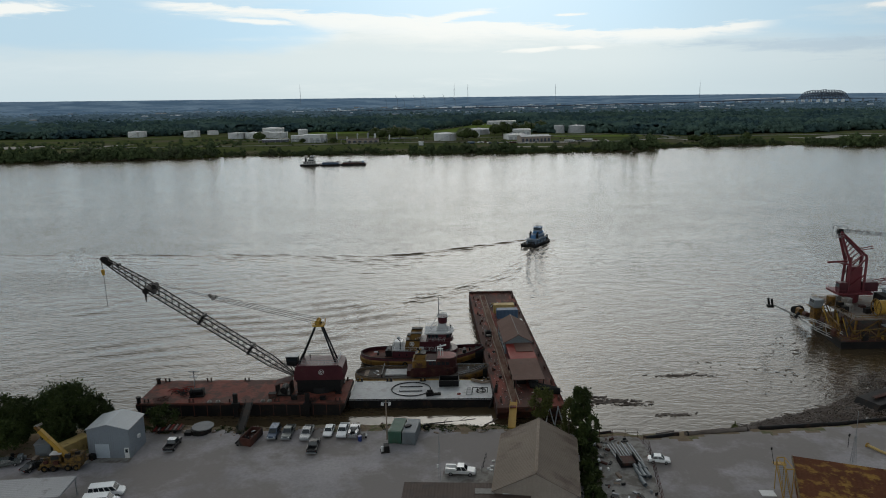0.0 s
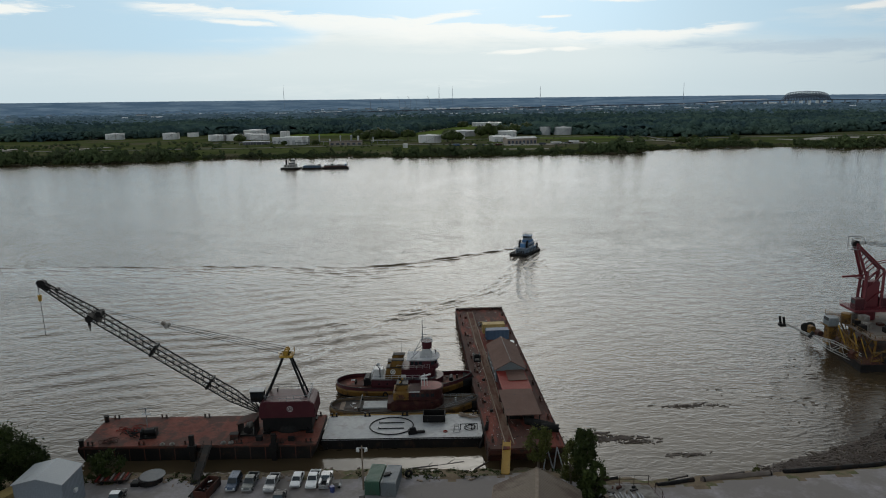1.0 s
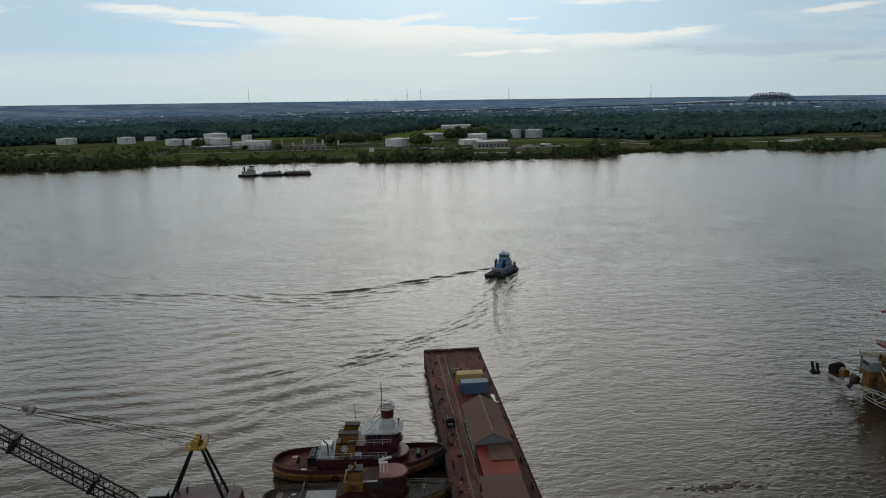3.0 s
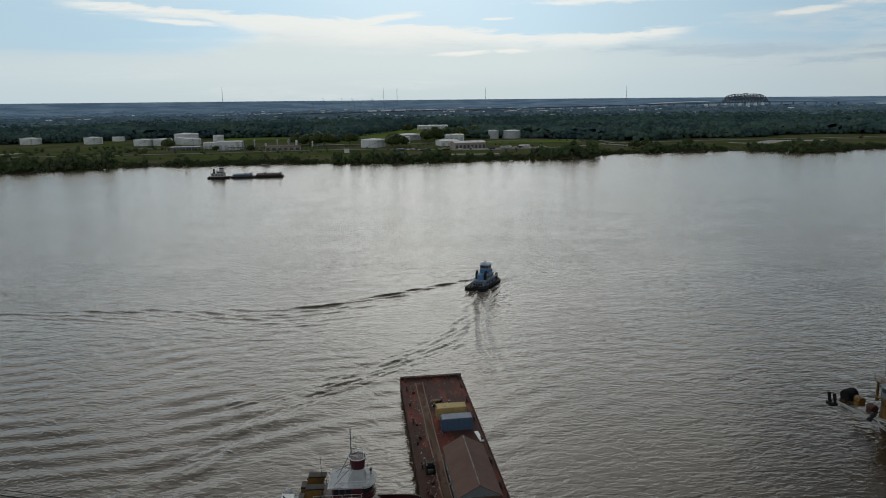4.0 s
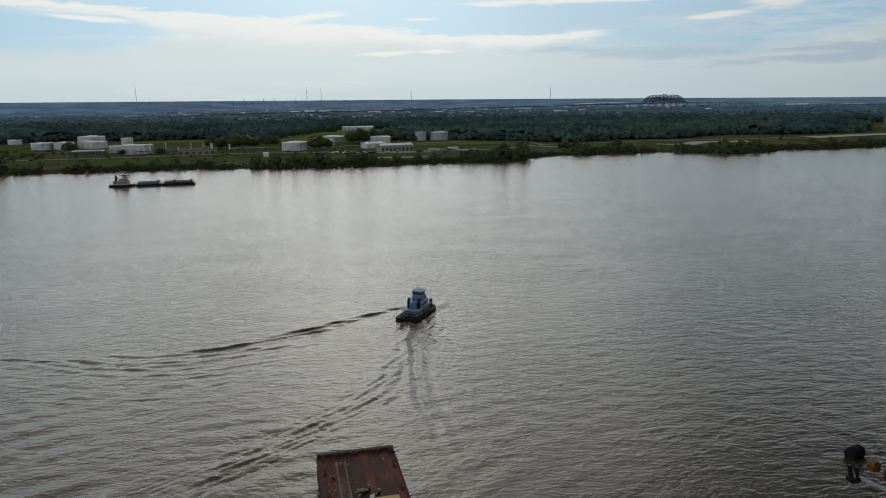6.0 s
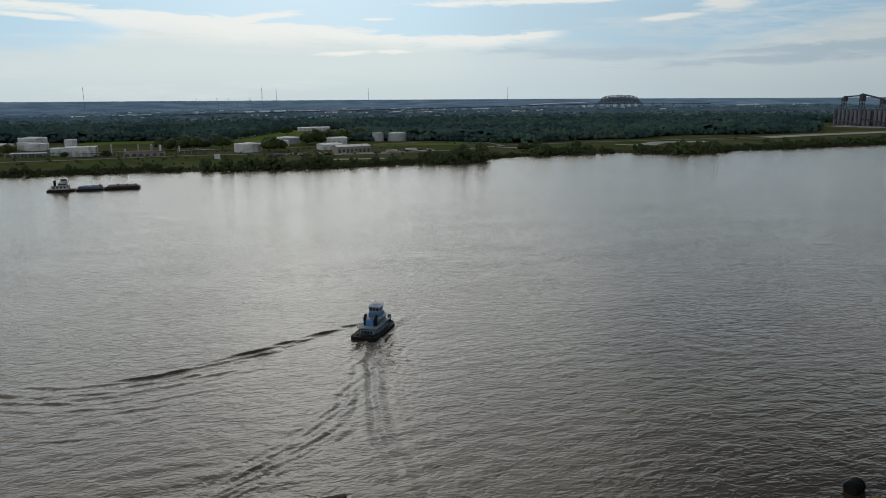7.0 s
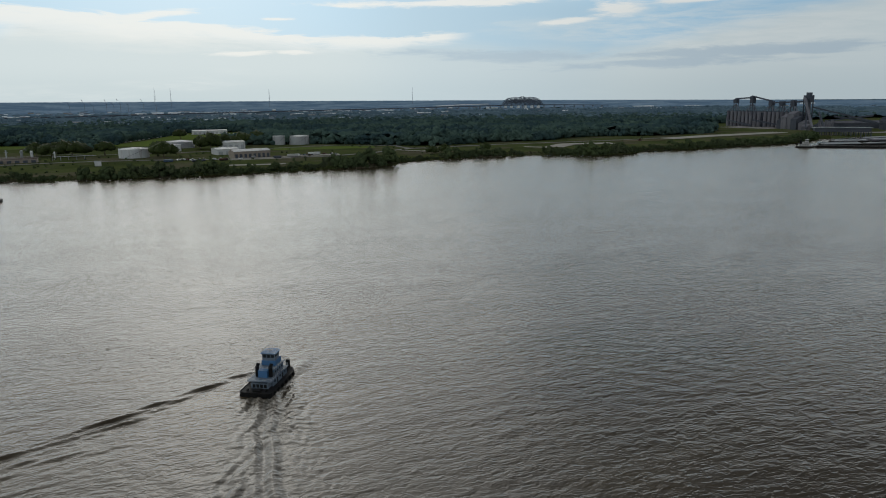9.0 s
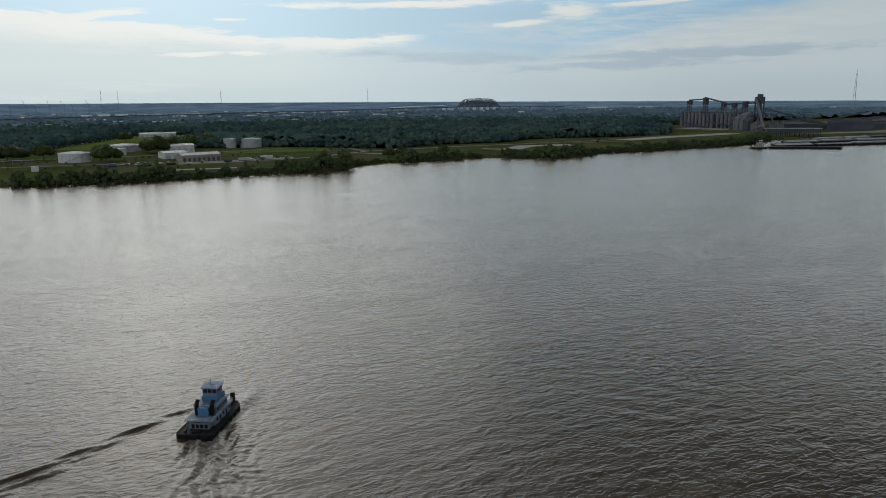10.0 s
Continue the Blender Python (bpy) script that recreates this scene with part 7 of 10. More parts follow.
part("mid_platform", box(B(), -3.4, -1.0, -1.6, 1.6, 11.3, 11.5), CRANERED, rc)
bm = rails(B(), [(-5.8, -1.0, 19.4), (-3.8, -1.0, 19.4)], 1.0, 0.05, 1.0)
box(bm, -6.0, -3.6, -1.0, 1.0, 19.3, 19.4)
for p in ((-6.0, -1.0), (-6.0, 1.0)):
    rod(bm, (p[0], p[1], 19.4), (p[0], p[1], 22.6), 0.07, 5)
    rod(bm, (p[0], p[1], 22.6), (-2.8, p[1], 22.6), 0.07, 5)
rod(bm, (-2.8, -1.0, 22.6), (-2.8, -1.0, 20.6), 0.07, 5)
part("top_platform", bm, STEEL, rc, "grey tower-top platform")
part("top_sheave", rod(B(), (-4.5, -0.5, 20.9), (-4.5, 0.5, 20.9), 0.9, 14), BLACK, rc)
bm = B()
for k in (0.0, 0.25, 0.55, 0.85):
    rod(bm, (-4.2, 0, 21.6 - k), (24, 2, 18.2 - 1.2 * k), 0.055, 4)
part("stay_lines", bm, BLACK, rc)
bm = B()
beam(bm, (0.5, -0.9, 15.8), (5.0, -0.9, 16.6), 0.22)
beam(bm, (1.5, 0.9, 14.8), (6.4, 0.9, 15.6), 0.22)
part("outrigger_arms", bm, CRANERED, rc)
bm = B()
p, q, n = Vector((6.0, 0, 4.6)), Vector((23.0, 3.0, 5.2)), 9
for k in (0, 2.0):
    for s in (-0.8, 0.8):
        beam(bm, p + Vector((0, s, k * 0.6)), q + Vector((0, s, k)), 0.22)
for i in range(n):
    a, c = p.lerp(q, i / n), p.lerp(q, (i + 1) / n)
    beam(bm, a + Vector((0, -0.8, 0 if i % 2 else 1.6)), c + Vector((0, -0.8, 1.6 if i % 2 else 0)), 0.18)
    beam(bm, a + Vector((0, -0.8, 1.6)), c + Vector((0, 0.8, 1.6)), 0.16)
part("lattice_boom", bm, CRANERED, rc, "red lattice boom laid level")
fl = thing("float_buoy", 110.0, 215.8, 0, 20, "big black rubber float lying in the water", "float")
bm = rod(B(), (-1.7, 0, 0.7), (1.7, 0, 0.7), 1.35, 16)
bmesh.ops.bevel(bm, geom=list(bm.edges), offset=0.4, segments=3, affect="EDGES", clamp_overlap=True)
part("body", bm, RUBBER, fl)
part("bands", ring(ring(B(), (-0.8, 0, 0.7), 1.36, 0.07, 18, 5, axis="x"), (0.8, 0, 0.7), 1.36, 0.07, 18, 5, axis="x"), BLACK, fl)

# ---- vehicles ----
def frustum(bm, x0, x1, x0t, x1t, w, wt, z0, z1):
    return loft(bm, [[(x0, -w / 2, z0), (x1, -w / 2, z0), (x1, w / 2, z0), (x0, w / 2, z0)], [(x0t, -wt / 2, z1), (x1t, -wt / 2, z1), (x1t, wt / 2, z1), (x0t, wt / 2, z1)]])


def quad_pane(t, a, b, c, d, inset, lift):
    """A glass pane set a little proud of the face a b c d."""
    a, b, c, d = map(Vector, (a, b, c, d))
    m = (a + b + c + d) / 4
    nrm = (b - a).cross(d - a).normalized()
    pts = [p + (m - p) * inset for p in (a, b, c, d)]
    bm = B()
    v0 = [bm.verts.new(p - nrm * 0.02) for p in pts]
    v1 = [bm.verts.new(p + nrm * lift) for p in pts]
    bm.faces.new(v1)
    bm.faces.new(v0[::-1])
    for i in range(4):
        bm.faces.new((v0[i], v0[(i + 1) % 4], v1[(i + 1) % 4], v1[i]))
    return part("window", bm, GLASS, t)


def cabin(t, paint, x0, x1, x0t, x1t, w, wt, z0, z1, splits=1):
    body = part("cab", frustum(B(), x0, x1, x0t, x1t, w, wt, z0, z1), paint, t)
    part("roof", box(B(), x0t - 0.03, x1t + 0.03, -wt / 2 - 0.03, wt / 2 + 0.03, z1, z1 + 0.07, 0.03), paint, t)
    h, k = w / 2, wt / 2
    part_pane = lambda *a: quad_pane(body, *a, 0.13, 0.015)
    part_pane((x1, -h, z0), (x1, h, z0), (x1t, k, z1), (x1t, -k, z1)).name = "windscreen"
    part_pane((x0, h, z0), (x0, -h, z0), (x0t, -k, z1), (x0t, k, z1))
    for i in range(splits):
        f0, f1 = i / splits, (i + 1) / splits
        a0, a1 = x0 + (x1 - x0) * f0, x0 + (x1 - x0) * f1
        b0, b1 = x0t + (x1t - x0t) * f0, x0t + (x1t - x0t) * f1
        part_pane((a0, -h, z0), (a1, -h, z0), (b1, -k, z1), (b0, -k, z1))
        part_pane((a1, h, z0), (a0, h, z0), (b0, k, z1), (b1, k, z1))
    return body


def wheels(t, xs, w, r=0.37):
    for x in xs:
        for s in (-1, 1):
            ty = part("wheel", rod(B(), (x, s * (w / 2 - 0.25), r), (x, s * (w / 2 + 0.01), r), r, 16), RUBBER, t)
            part("rim", rod(B(), (x, s * (w / 2 - 0.1), r), (x, s * (w / 2 + 0.03), r), r * 0.6, 10), RIM, ty)


def lamps(t, x0, x1, w, z):
    for s in (-1, 1):
        part("headlight", box(B(), x1 - 0.06, x1 + 0.02, s * (w / 2 - 0.28) - 0.16, s * (w / 2 - 0.28) + 0.16, z, z + 0.18, 0.02), LAMPGLASS, t)
        part("tail_light", box(B(), x0 - 0.02, x0 + 0.06, s * (w / 2 - 0.14) - 0.1, s * (w / 2 - 0.14) + 0.1, z, z + 0.3, 0.02), TAILRED, t)
    part("bumper", box(B(), x1 - 0.02, x1 + 0.1, -w / 2 + 0.05, w / 2 - 0.05, 0.4, 0.62, 0.03), STEEL, t)
    part("rear_bumper", box(B(), x0 - 0.1, x0 + 0.02, -w / 2 + 0.05, w / 2 - 0.05, 0.4, 0.62, 0.03), STEEL, t)


def bevelled_profile(outline, depth, off=0.07):
    bm = extrude(B(), outline, depth, "y")
    bmesh.ops.bevel(bm, geom=list(bm.edges), offset=off, segments=2, affect="EDGES", clamp_overlap=True)
    return bm


def pickup(x, y, rz, paint, label, box_load=False):
    t = thing("pickup_truck", x, y, YARD_Z, rz, label, "truck", "vehicles in the yard")
    w = 1.92
    part("body", bevelled_profile([(-2.75, 0.45), (-2.75, 0.72), (-0.75, 0.75), (-0.75, 1.08), (0.95, 1.08), (2.45, 0.98), (2.7, 0.8), (2.72, 0.42)], w), paint, t)
    cabin(t, paint, -0.78, 1.25, -0.55, 0.62, w - 0.06, w - 0.42, 1.06, 1.74, 2)
    for s in (-1, 1):
        part("bed_side", box(B(), -2.75, -0.75, s * (w / 2 - 0.06) - 0.06, s * (w / 2 - 0.06) + 0.06, 0.7, 1.12, 0.02), paint, t)
    part("tailgate", box(B(), -2.77, -2.67, -w / 2 + 0.04, w / 2 - 0.04, 0.68, 1.1, 0.02), paint, t)
    part("bed_liner", box(B(), -2.66, -0.8, -w / 2 + 0.13, w / 2 - 0.13, 0.73, 0.79), BLACK, t)
    if box_load:
        for s in (-1, 1):
            part("tool_box", box(B(), -2.7, -0.85, s * 0.72 - 0.24, s * 0.72 + 0.24, 0.8, 1.45, 0.04), paint, t)
    wheels(t, (-1.75, 1.75), w)
    lamps(t, -2.75, 2.7, w, 0.72)
    return t


def estate(x, y, rz, paint, label, name="suv", high=1.78):
    t = thing(name, x, y, YARD_Z, rz, label, "car", "vehicles in the yard")
    w = 1.88
    part("body", bevelled_profile([(-2.35, 0.42), (-2.4, 0.98), (0.85, 1.05), (2.15, 0.94), (2.4, 0.75), (2.42, 0.4)], w), paint, t)
    cabin(t, paint, -2.3, 1.1, -2.0, 0.45, w - 0.06, w - 0.4, 1.0, high, 3)
    wheels(t, (-1.45, 1.5), w)
    lamps(t, -2.4, 2.4, w, 0.68)
    return t


def saloon(x, y, rz, paint, label):
    t = thing("saloon_car", x, y, YARD_Z, rz, label, "car", "vehicles in the yard")
    w = 1.8
    part("body", bevelled_profile([(-2.35, 0.38), (-2.38, 0.88), (-1.6, 0.97), (0.9, 0.95), (2.1, 0.82), (2.35, 0.62), (2.36, 0.36)], w), paint, t)
    cabin(t, paint, -1.75, 1.15, -1.1, 0.35, w - 0.06, w - 0.44, 0.92, 1.42, 2)
    wheels(t, (-1.4, 1.42), w, 0.33)
    lamps(t, -2.36, 2.34, w, 0.6)
    return t


def van(x, y, rz, label):
    t = thing("passenger_van", x, y, YARD_Z, rz, label, "van", "vehicles in the yard")
    w = 2.02
    part("body", bevelled_profile([(-2.9, 0.45), (-2.92, 1.3), (1.6, 1.3), (2.6, 1.08), (2.85, 0.9), (2.86, 0.42)], w, 0.09), CARWHITE, t)
    cabin(t, CARWHITE, -2.88, 1.95, -2.75, 1.2, w - 0.04, w - 0.3, 1.25, 2.1, 5)
    wheels(t, (-1.7, 1.85), w, 0.37)
    lamps(t, -2.9, 2.84, w, 0.75)
    return t


pk = pickup(-54.5, 130.8, 90, CARBLACK, "black pickup truck with a pale cab roof, parked")
for c in pk.children:
    if c.name.startswith("roof"):
        c.data.materials[0] = CARWHITE
estate(-35.4, 135.0, 268, CARBLUE, "dark blue sport utility car in a row of parked cars")
pickup(-32.5, 135.1, 268, CARGREY, "dark grey-green pickup truck in a row of parked cars")
pickup(-28.6, 134.6, 268, CARSILVER, "silver pickup truck with a dark bed, parked in the row")
pickup(-26.3, 129.2, 90, CARBLACK, "black pickup truck parked behind the row")
saloon(-24.3, 135.6, 268, CARWHITE, "white saloon car in a row of parked cars")
pickup(-21.4, 135.4, 268, CARWHITE, "white pickup truck in a row of parked cars")
pickup(-19.1, 135.3, 89, CARSILVER, "silver-white pickup truck with an open bed, parked", True)
pickup(2.2, 118.8, -5, CARWHITE, "white service pickup truck with side tool boxes on the pad", True)
van(-59.4, 113.3, 10, "white passenger van parked by the carport")
van(-58.9, 110.0, 8, "white passenger van parked beside another van")
saloon(39.0, 121.9, -10, CARWHITE, "white saloon car with dark windows beside the fence").scale = (0.84, 0.92, 1.0)
for i, (x, y, rz, c, l) in enumerate(((-83.5, 124.4, 20, CARGREY, "old grey car among the yard junk"), (-77.6, 123.0, 60, CARBLACK, "old black car beside the crane truck"))):
    saloon(x, y, rz, c, l)

# ---- metal shed ----
sh = thing("metal_shed", -64.9, 129.9, YARD_Z, -1.5, "blue-grey corrugated metal shed with a low gabled roof", "shed")
W, L, EV, RD = 8.0, 6.6, 5.9, 6.9
for s in (-1, 1):
    part("side_wall", box(B(), s * W / 2 - 0.08, s * W / 2 + 0.08, -L / 2, L / 2, 0, EV), METALBLUEY, sh)
    g = part("end_wall", extrude(B(), [(-W / 2, 0), (W / 2, 0), (W / 2, EV), (0, RD), (-W / 2, EV)], 0.16, "y"), METALBLUE, sh)
    g.location = (0, s * (L / 2 - 0.08), 0)
    part("roof_slope", extrude(B(), [(0, RD + 0.03), (0, RD + 0.15), (s * (W / 2 + 0.25), EV + 0.09), (s * (W / 2 + 0.25), EV - 0.03)], L + 0.5, "y"), ROOFBLUE, sh, "pale blue metal roof")
part("roller_door", box(B(), -2.7, 0.0, -L / 2 - 0.06, -L / 2 + 0.02, 0, 2.9), surf("pale_roller_door", (0.36, 0.41, 0.47), (0.42, 0.47, 0.52), 0.3, 0.5, ridge=("Z", 0.25, 0.03)), sh, "pale roller door")
dd = part("side_door", box(B(), 2.9, 3.8, -L / 2 - 0.06, -L / 2 + 0.02, 0, 2.15), WHITE, sh, "white door")
part("pane", box(B(), 3.1, 3.6, -L / 2 - 0.085, -L / 2 - 0.05, 1.2, 1.9), GLASS, dd)
part("vent_box", box(B(), W / 2 + 0.06, W / 2 + 0.5, -0.2, 0.6, 2.6, 3.2, 0.04), WHITE, sh)
part("gutter", rod(rod(B(), (-W / 2 - 0.25, -L / 2, EV), (-W / 2 - 0.25, L / 2, EV), 0.08, 6), (W / 2 + 0.25, -L / 2, EV), (W / 2 + 0.25, L / 2, EV), 0.08, 6), STEEL, sh)
tagged(place(part("shed_apron", box(B(), -4.6, 4.2, -0.9, 0.9, -0.1, 0.06), CONC), -64.9, 125.7, YARD_Z), "pale concrete apron before the shed", "slab", kind="structure")

# ---- yellow crane truck, boxes and junk on the wooded side ----
ct = thing("crane_truck", -72.2, 123.0, YARD_Z, 4, "yellow mobile crane with its boom raised over the cab", "crane")
part("chassis", box(B(), -3.6, 3.8, -1.2, 1.2, 0.8, 1.5, 0.1), OCHREDARK, ct)
part("engine_hood", box(B(), 0.8, 3.4, -1.1, 1.1, 1.5, 2.7, 0.15), OCHREDARK, ct)
part("counterweight", box(B(), 2.6, 4.0, -1.2, 1.2, 1.5, 3.0, 0.15), OCHREDARK, ct)
c = part("cab", frustum(B(), -2.0, 0.2, -1.7, 0.0, 1.6, 1.4, 1.5, 3.1), OCHREDARK, ct)
for s in (-1, 1):
    part("window", box(B(), -1.6, -0.2, s * 0.77 - 0.03, s * 0.77 + 0.03, 2.2, 2.9), GLASS, c)
part("cab_roof", box(B(), -1.9, 0.2, -0.8, 0.8, 3.1, 3.2, 0.03), WHITE, ct)
bm = beam(B(), (0.8, 0.3, 2.3), (-3.6, 0.55, 7.6), 0.85, 0.75)
b_ = part("boom", bm, YELLOW, ct, "yellow telescopic boom")
part("inner_boom", beam(B(), (-3.3, 0.54, 7.2), (-4.3, 0.6, 8.4), 0.6, 0.55), TUGYEL, b_)
part("boom_head", beam(B(), (-4.4, 0.6, 8.3), (-3.0, 0.55, 8.9), 0.35), CONC, b_)
for x in (-2.8, -1.2, 1.4, 2.9):
    for s in (-1, 1):
        w_ = part("wheel", rod(B(), (x, s * 0.75, 0.6), (x, s * 1.3, 0.6), 0.6, 16), RUBBER, ct)
        part("rim", rod(B(), (x, s * 0.9, 0.6), (x, s * 1.33, 0.6), 0.32, 10), OCHREDARK, w_)
for x in (-3.5, 3.6):
    part("outrigger", box(B(), x - 0.2, x + 0.2, -1.9, 1.9, 0.7, 1.0, 0.03), OCHREDARK, ct)
for i, (px, py, pz, s) in enumerate(((1.6, -1.0, 2.8, 0.5), (2.2, 0.5, 2.8, 0.6), (-0.6, -1.1, 1.6, 0.45), (0.4, 0.9, 1.7, 0.5), (-2.9, 0.3, 1.6, 0.5), (-2.6, -0.8, 1.6, 0.4), (3.1, -0.3, 3.0, 0.4))):
    part("winch_gear", box(B(), px - s, px + s, py - s * 0.6, py + s * 0.6, pz - 0.2, pz + s, 0.06), (BLACK, OCHREDARK, HULLRED)[i % 3], ct)
container(-73.3, 129.0, YARD_Z, 60, CREAMYEL, "yellow storage container beside the shed")
gb2 = thing("grey_storage_box", -78.6, 129.0, YARD_Z, 5, "small grey metal storage box under the trees", "box")
part("body", box(B(), -1.5, 1.5, -1.2, 1.2, 0, 2.4, 0.05), CONTGREY, gb2)
part("roof", extrude(B(), [(-1.7, 2.4), (-1.7, 2.5), (1.7, 2.7), (1.7, 2.6)], 2.7, "y"), STEEL, gb2)
rj = random.Random(14)
for i, (x, y) in enumerate(((-81.5, 126.4), (-79.2, 125.6), (-86.0, 125.2), (-88.0, 127.5), (-68.9, 126.9), (-67.9, 126.7), (-75.5, 126.0), (-84.4, 127.2))):
    t = thing("scrap_heap", x, y, YARD_Z, rj.uniform(0, 180), "dark heap of scrap metal and drums in the yard", "scrap", "scrap heaps")
    part("drum", rod(B(), (0.2, 0, 0), (0.2, 0, 0.9), 0.3, 10), rj.choice((BLACK, HULLRED, STEEL)), t)
    part("crate", box(B(), -1.0, -0.1, -0.5, 0.6, 0, rj.uniform(0.5, 1.4), 0.05), rj.choice((BLACK, WOOD, CONTGREY)), t)
    part("bar", rod(B(), (-1.3, -0.5, 0.2), (1.2, 0.6, 0.7), 0.08, 5), HULLRED, t)

# ---- carport ----
cp = thing("carport", -71.0, 110.2, YARD_Z, 3, "open carport with a flat grey metal roof", "carport")
part("roof", extrude(B(), [(-9, 3.1), (-9, 3.25), (6.6, 3.55), (6.6, 3.4)], 6.6, "y"), surf("grey_sheet_roof", (0.27, 0.27, 0.275), (0.33, 0.33, 0.335), 0.15, 0.55, c3=(0.15, 0.14, 0.14), stain=0.3, stain_scale=0.25, ridge=("Y", 0.6, 0.04)), cp, "grey sheet roof with dark stains")
for x in (-8.6, -3.5, 1.5, 6.3):
    for y in (-3.1, 3.1):
        part("post", box(B(), x - 0.08, x + 0.08, y - 0.08, y + 0.08, 0, 3.35), STEEL, cp)
part("fascia", box(B(), 6.5, 6.62, -3.3, 3.3, 3.3, 3.6), STEEL, cp)

# ---- along the bank ----
tr = thing("flat_trailer", -57.9, 137.7, YARD_Z, 3, "rusty red flat trailer stacked with pale bars", "trailer")
part("bed", box(B(), -2.9, 2.9, -1.2, 1.2, 0.5, 0.8, 0.04), HULLRED, tr)
for i in range(7):
    part("bar", box(B(), -2.6 + 0.8 * i, -2.35 + 0.8 * i, -1.3, 1.3, 0.8, 0.95), CONC if i % 2 else REDPAINT, tr)
for x in (-1.6, 1.6):
    for s in (-1, 1):
        part("wheel", rod(B(), (x, s * 1.0, 0.35), (x, s * 1.25, 0.35), 0.35, 12), RUBBER, tr)
tk = thing("round_tank", -51.0, 137.2, YARD_Z, 0, "low dark round tank with a flat grey lid", "tank")
part("shell", rod(B(), (0, 0, 0), (0, 0, 0.9), 2.1, 28), HULLBLK, tk)
part("lid", rod(B(), (0.3, 0.4, 0.95), (0.3, 0.4, 1.1), 2.2, 28), surf("grey_lid", (0.09, 0.095, 0.10), (0.13, 0.135, 0.14), 0.5, 0.6), tk)
part("side_box", box(B(), -2.9, -1.5, -1.8, -0.4, 0, 0.7, 0.05), HULLBLK, tk)
dm = thing("scrap_dumpster", -39.5, 133.0, YARD_Z, 78, "rusty red dumpster filled with scrap", "dumpster")
bm = box(B(), -2.6, 2.6, -1.15, 1.15, 0.1, 0.3)
for a in ((-2.6, 2.6, -1.2, -1.08), (-2.6, 2.6, 1.08, 1.2), (-2.65, -2.53, -1.2, 1.2), (2.53, 2.65, -1.2, 1.2)):
    box(bm, *a, 0.1, 1.7)
part("tub", bm, HULLRED, dm)
for i in range(9):
    p = Vector((rj.uniform(-2.2, 2.2), rj.uniform(-0.8, 0.8), rj.uniform(1.0, 1.5)))
    q = p + Vector((rj.uniform(-1, 1), rj.uniform(-0.5, 0.5), rj.uniform(0, 0.5)))
    part("scrap", beam(B(), p, q, rj.uniform(0.15, 0.4), 0.12), rj.choice((HULLBLK, STEEL, HULLRED)), dm)
part("side_scrap", beam(beam(beam(B(), (-2.8, 1.6, 0.2), (0.5, 2.2, 0.8), 0.4), (-1.8, 2.0, 0.3), (1.8, 2.6, 0.5), 0.3), (-2.2, 2.4, 0.2), (-0.4, 1.7, 0.9), 0.25), HULLBLK, dm)
bb = thing("blue_barrel", -17.6, 132.2, YARD_Z, 0, "blue plastic barrel beside the parked cars", "barrel")
part("body", rod(B(), (0, 0, 0), (0, 0, 1.05), 0.42, 16), surf("blue_plastic", (0.02, 0.035, 0.15), (0.03, 0.05, 0.19), 0.6, 0.4), bb)
part("hoops", ring(ring(B(), (0, 0, 0.3), 0.42, 0.03, 16, 5), (0, 0, 0.75), 0.42, 0.03, 16, 5), BLACK, bb)
ck = thing("hand_cart", -17.0, 133.6, YARD_Z, 20, "small cart with crates beside the barrel", "cart")
part("bed", box(B(), -0.8, 0.8, -0.5, 0.5, 0.4, 0.5), STEEL, ck)
part("crate", box(B(), -0.6, 0.3, -0.4, 0.4, 0.5, 1.1, 0.03), CONC, ck)
part("handle", rod(rod(B(), (0.8, 0.4, 0.5), (0.9, 0.4, 1.3), 0.04, 5), (0.8, -0.4, 0.5), (0.9, -0.4, 1.3), 0.04, 5), STEEL, ck)
for s in (-1, 1):
    part("wheel", rod(B(), (0.3, s * 0.5, 0.2), (0.3, s * 0.6, 0.2), 0.2, 10), RUBBER, ck)
lp = thing("lamp_post", -12.2, 132.5, YARD_Z, 0, "tall grey lamp post with two floodlights", "lamp post")
part("pole", rod(B(), (0, 0, 0), (0, 0, 8.4), 0.16, 8, 0.11), WOOD, lp)
part("cross_arm", box(B(), -0.75, 0.75, -0.06, 0.06, 7.9, 8.05), STEEL, lp)
for s in (-1, 1):
    part("floodlight", extrude(B(), [(s * 0.45, 7.3), (s * 1.0, 7.45), (s * 0.9, 7.95), (s * 0.5, 7.9)], 0.45, "y"), WHITE, lp, "white floodlight")
container(-10.1, 133.6, YARD_Z, 82, CONTGREEN, "dark green shipping container in the yard")
container(-7.3, 133.1, YARD_Z, 82, CONTGREY, "grey shipping container in the yard", top=CONTGREY)
ac = thing("tarp_bundle", -8.0, 132.6, YARD_Z + 2.6, 20, "dark bundle on the container roof", "bundle")
part("folds", box(box(B(), -0.7, 0.5, -0.4, 0.3, 0, 0.35, 0.1), -0.2, 0.9, 0.1, 0.7, 0, 0.25, 0.08), BLACK, ac)
ty = thing("tractor_tyre", -4.4, 136.4, YARD_Z, 15, "big black tyre leaning upright in the yard", "tyre")
part("tread", ring(B(), (0, 0, 0.72), 0.5, 0.24, 20, 8, axis="y"), RUBBER, ty)
gn = thing("generator", -12.2, 127.6, YARD_Z, 12, "small black generator with white tanks in the yard", "generator")
part("body", box(B(), -0.2, 0.8, -0.6, 0.9, 0.1, 1.3, 0.08), BLACK, gn)
part("tank", rod(B(), (-0.55, 0, 0.1), (-0.55, 0, 1.1), 0.28, 10), WHITE, gn)
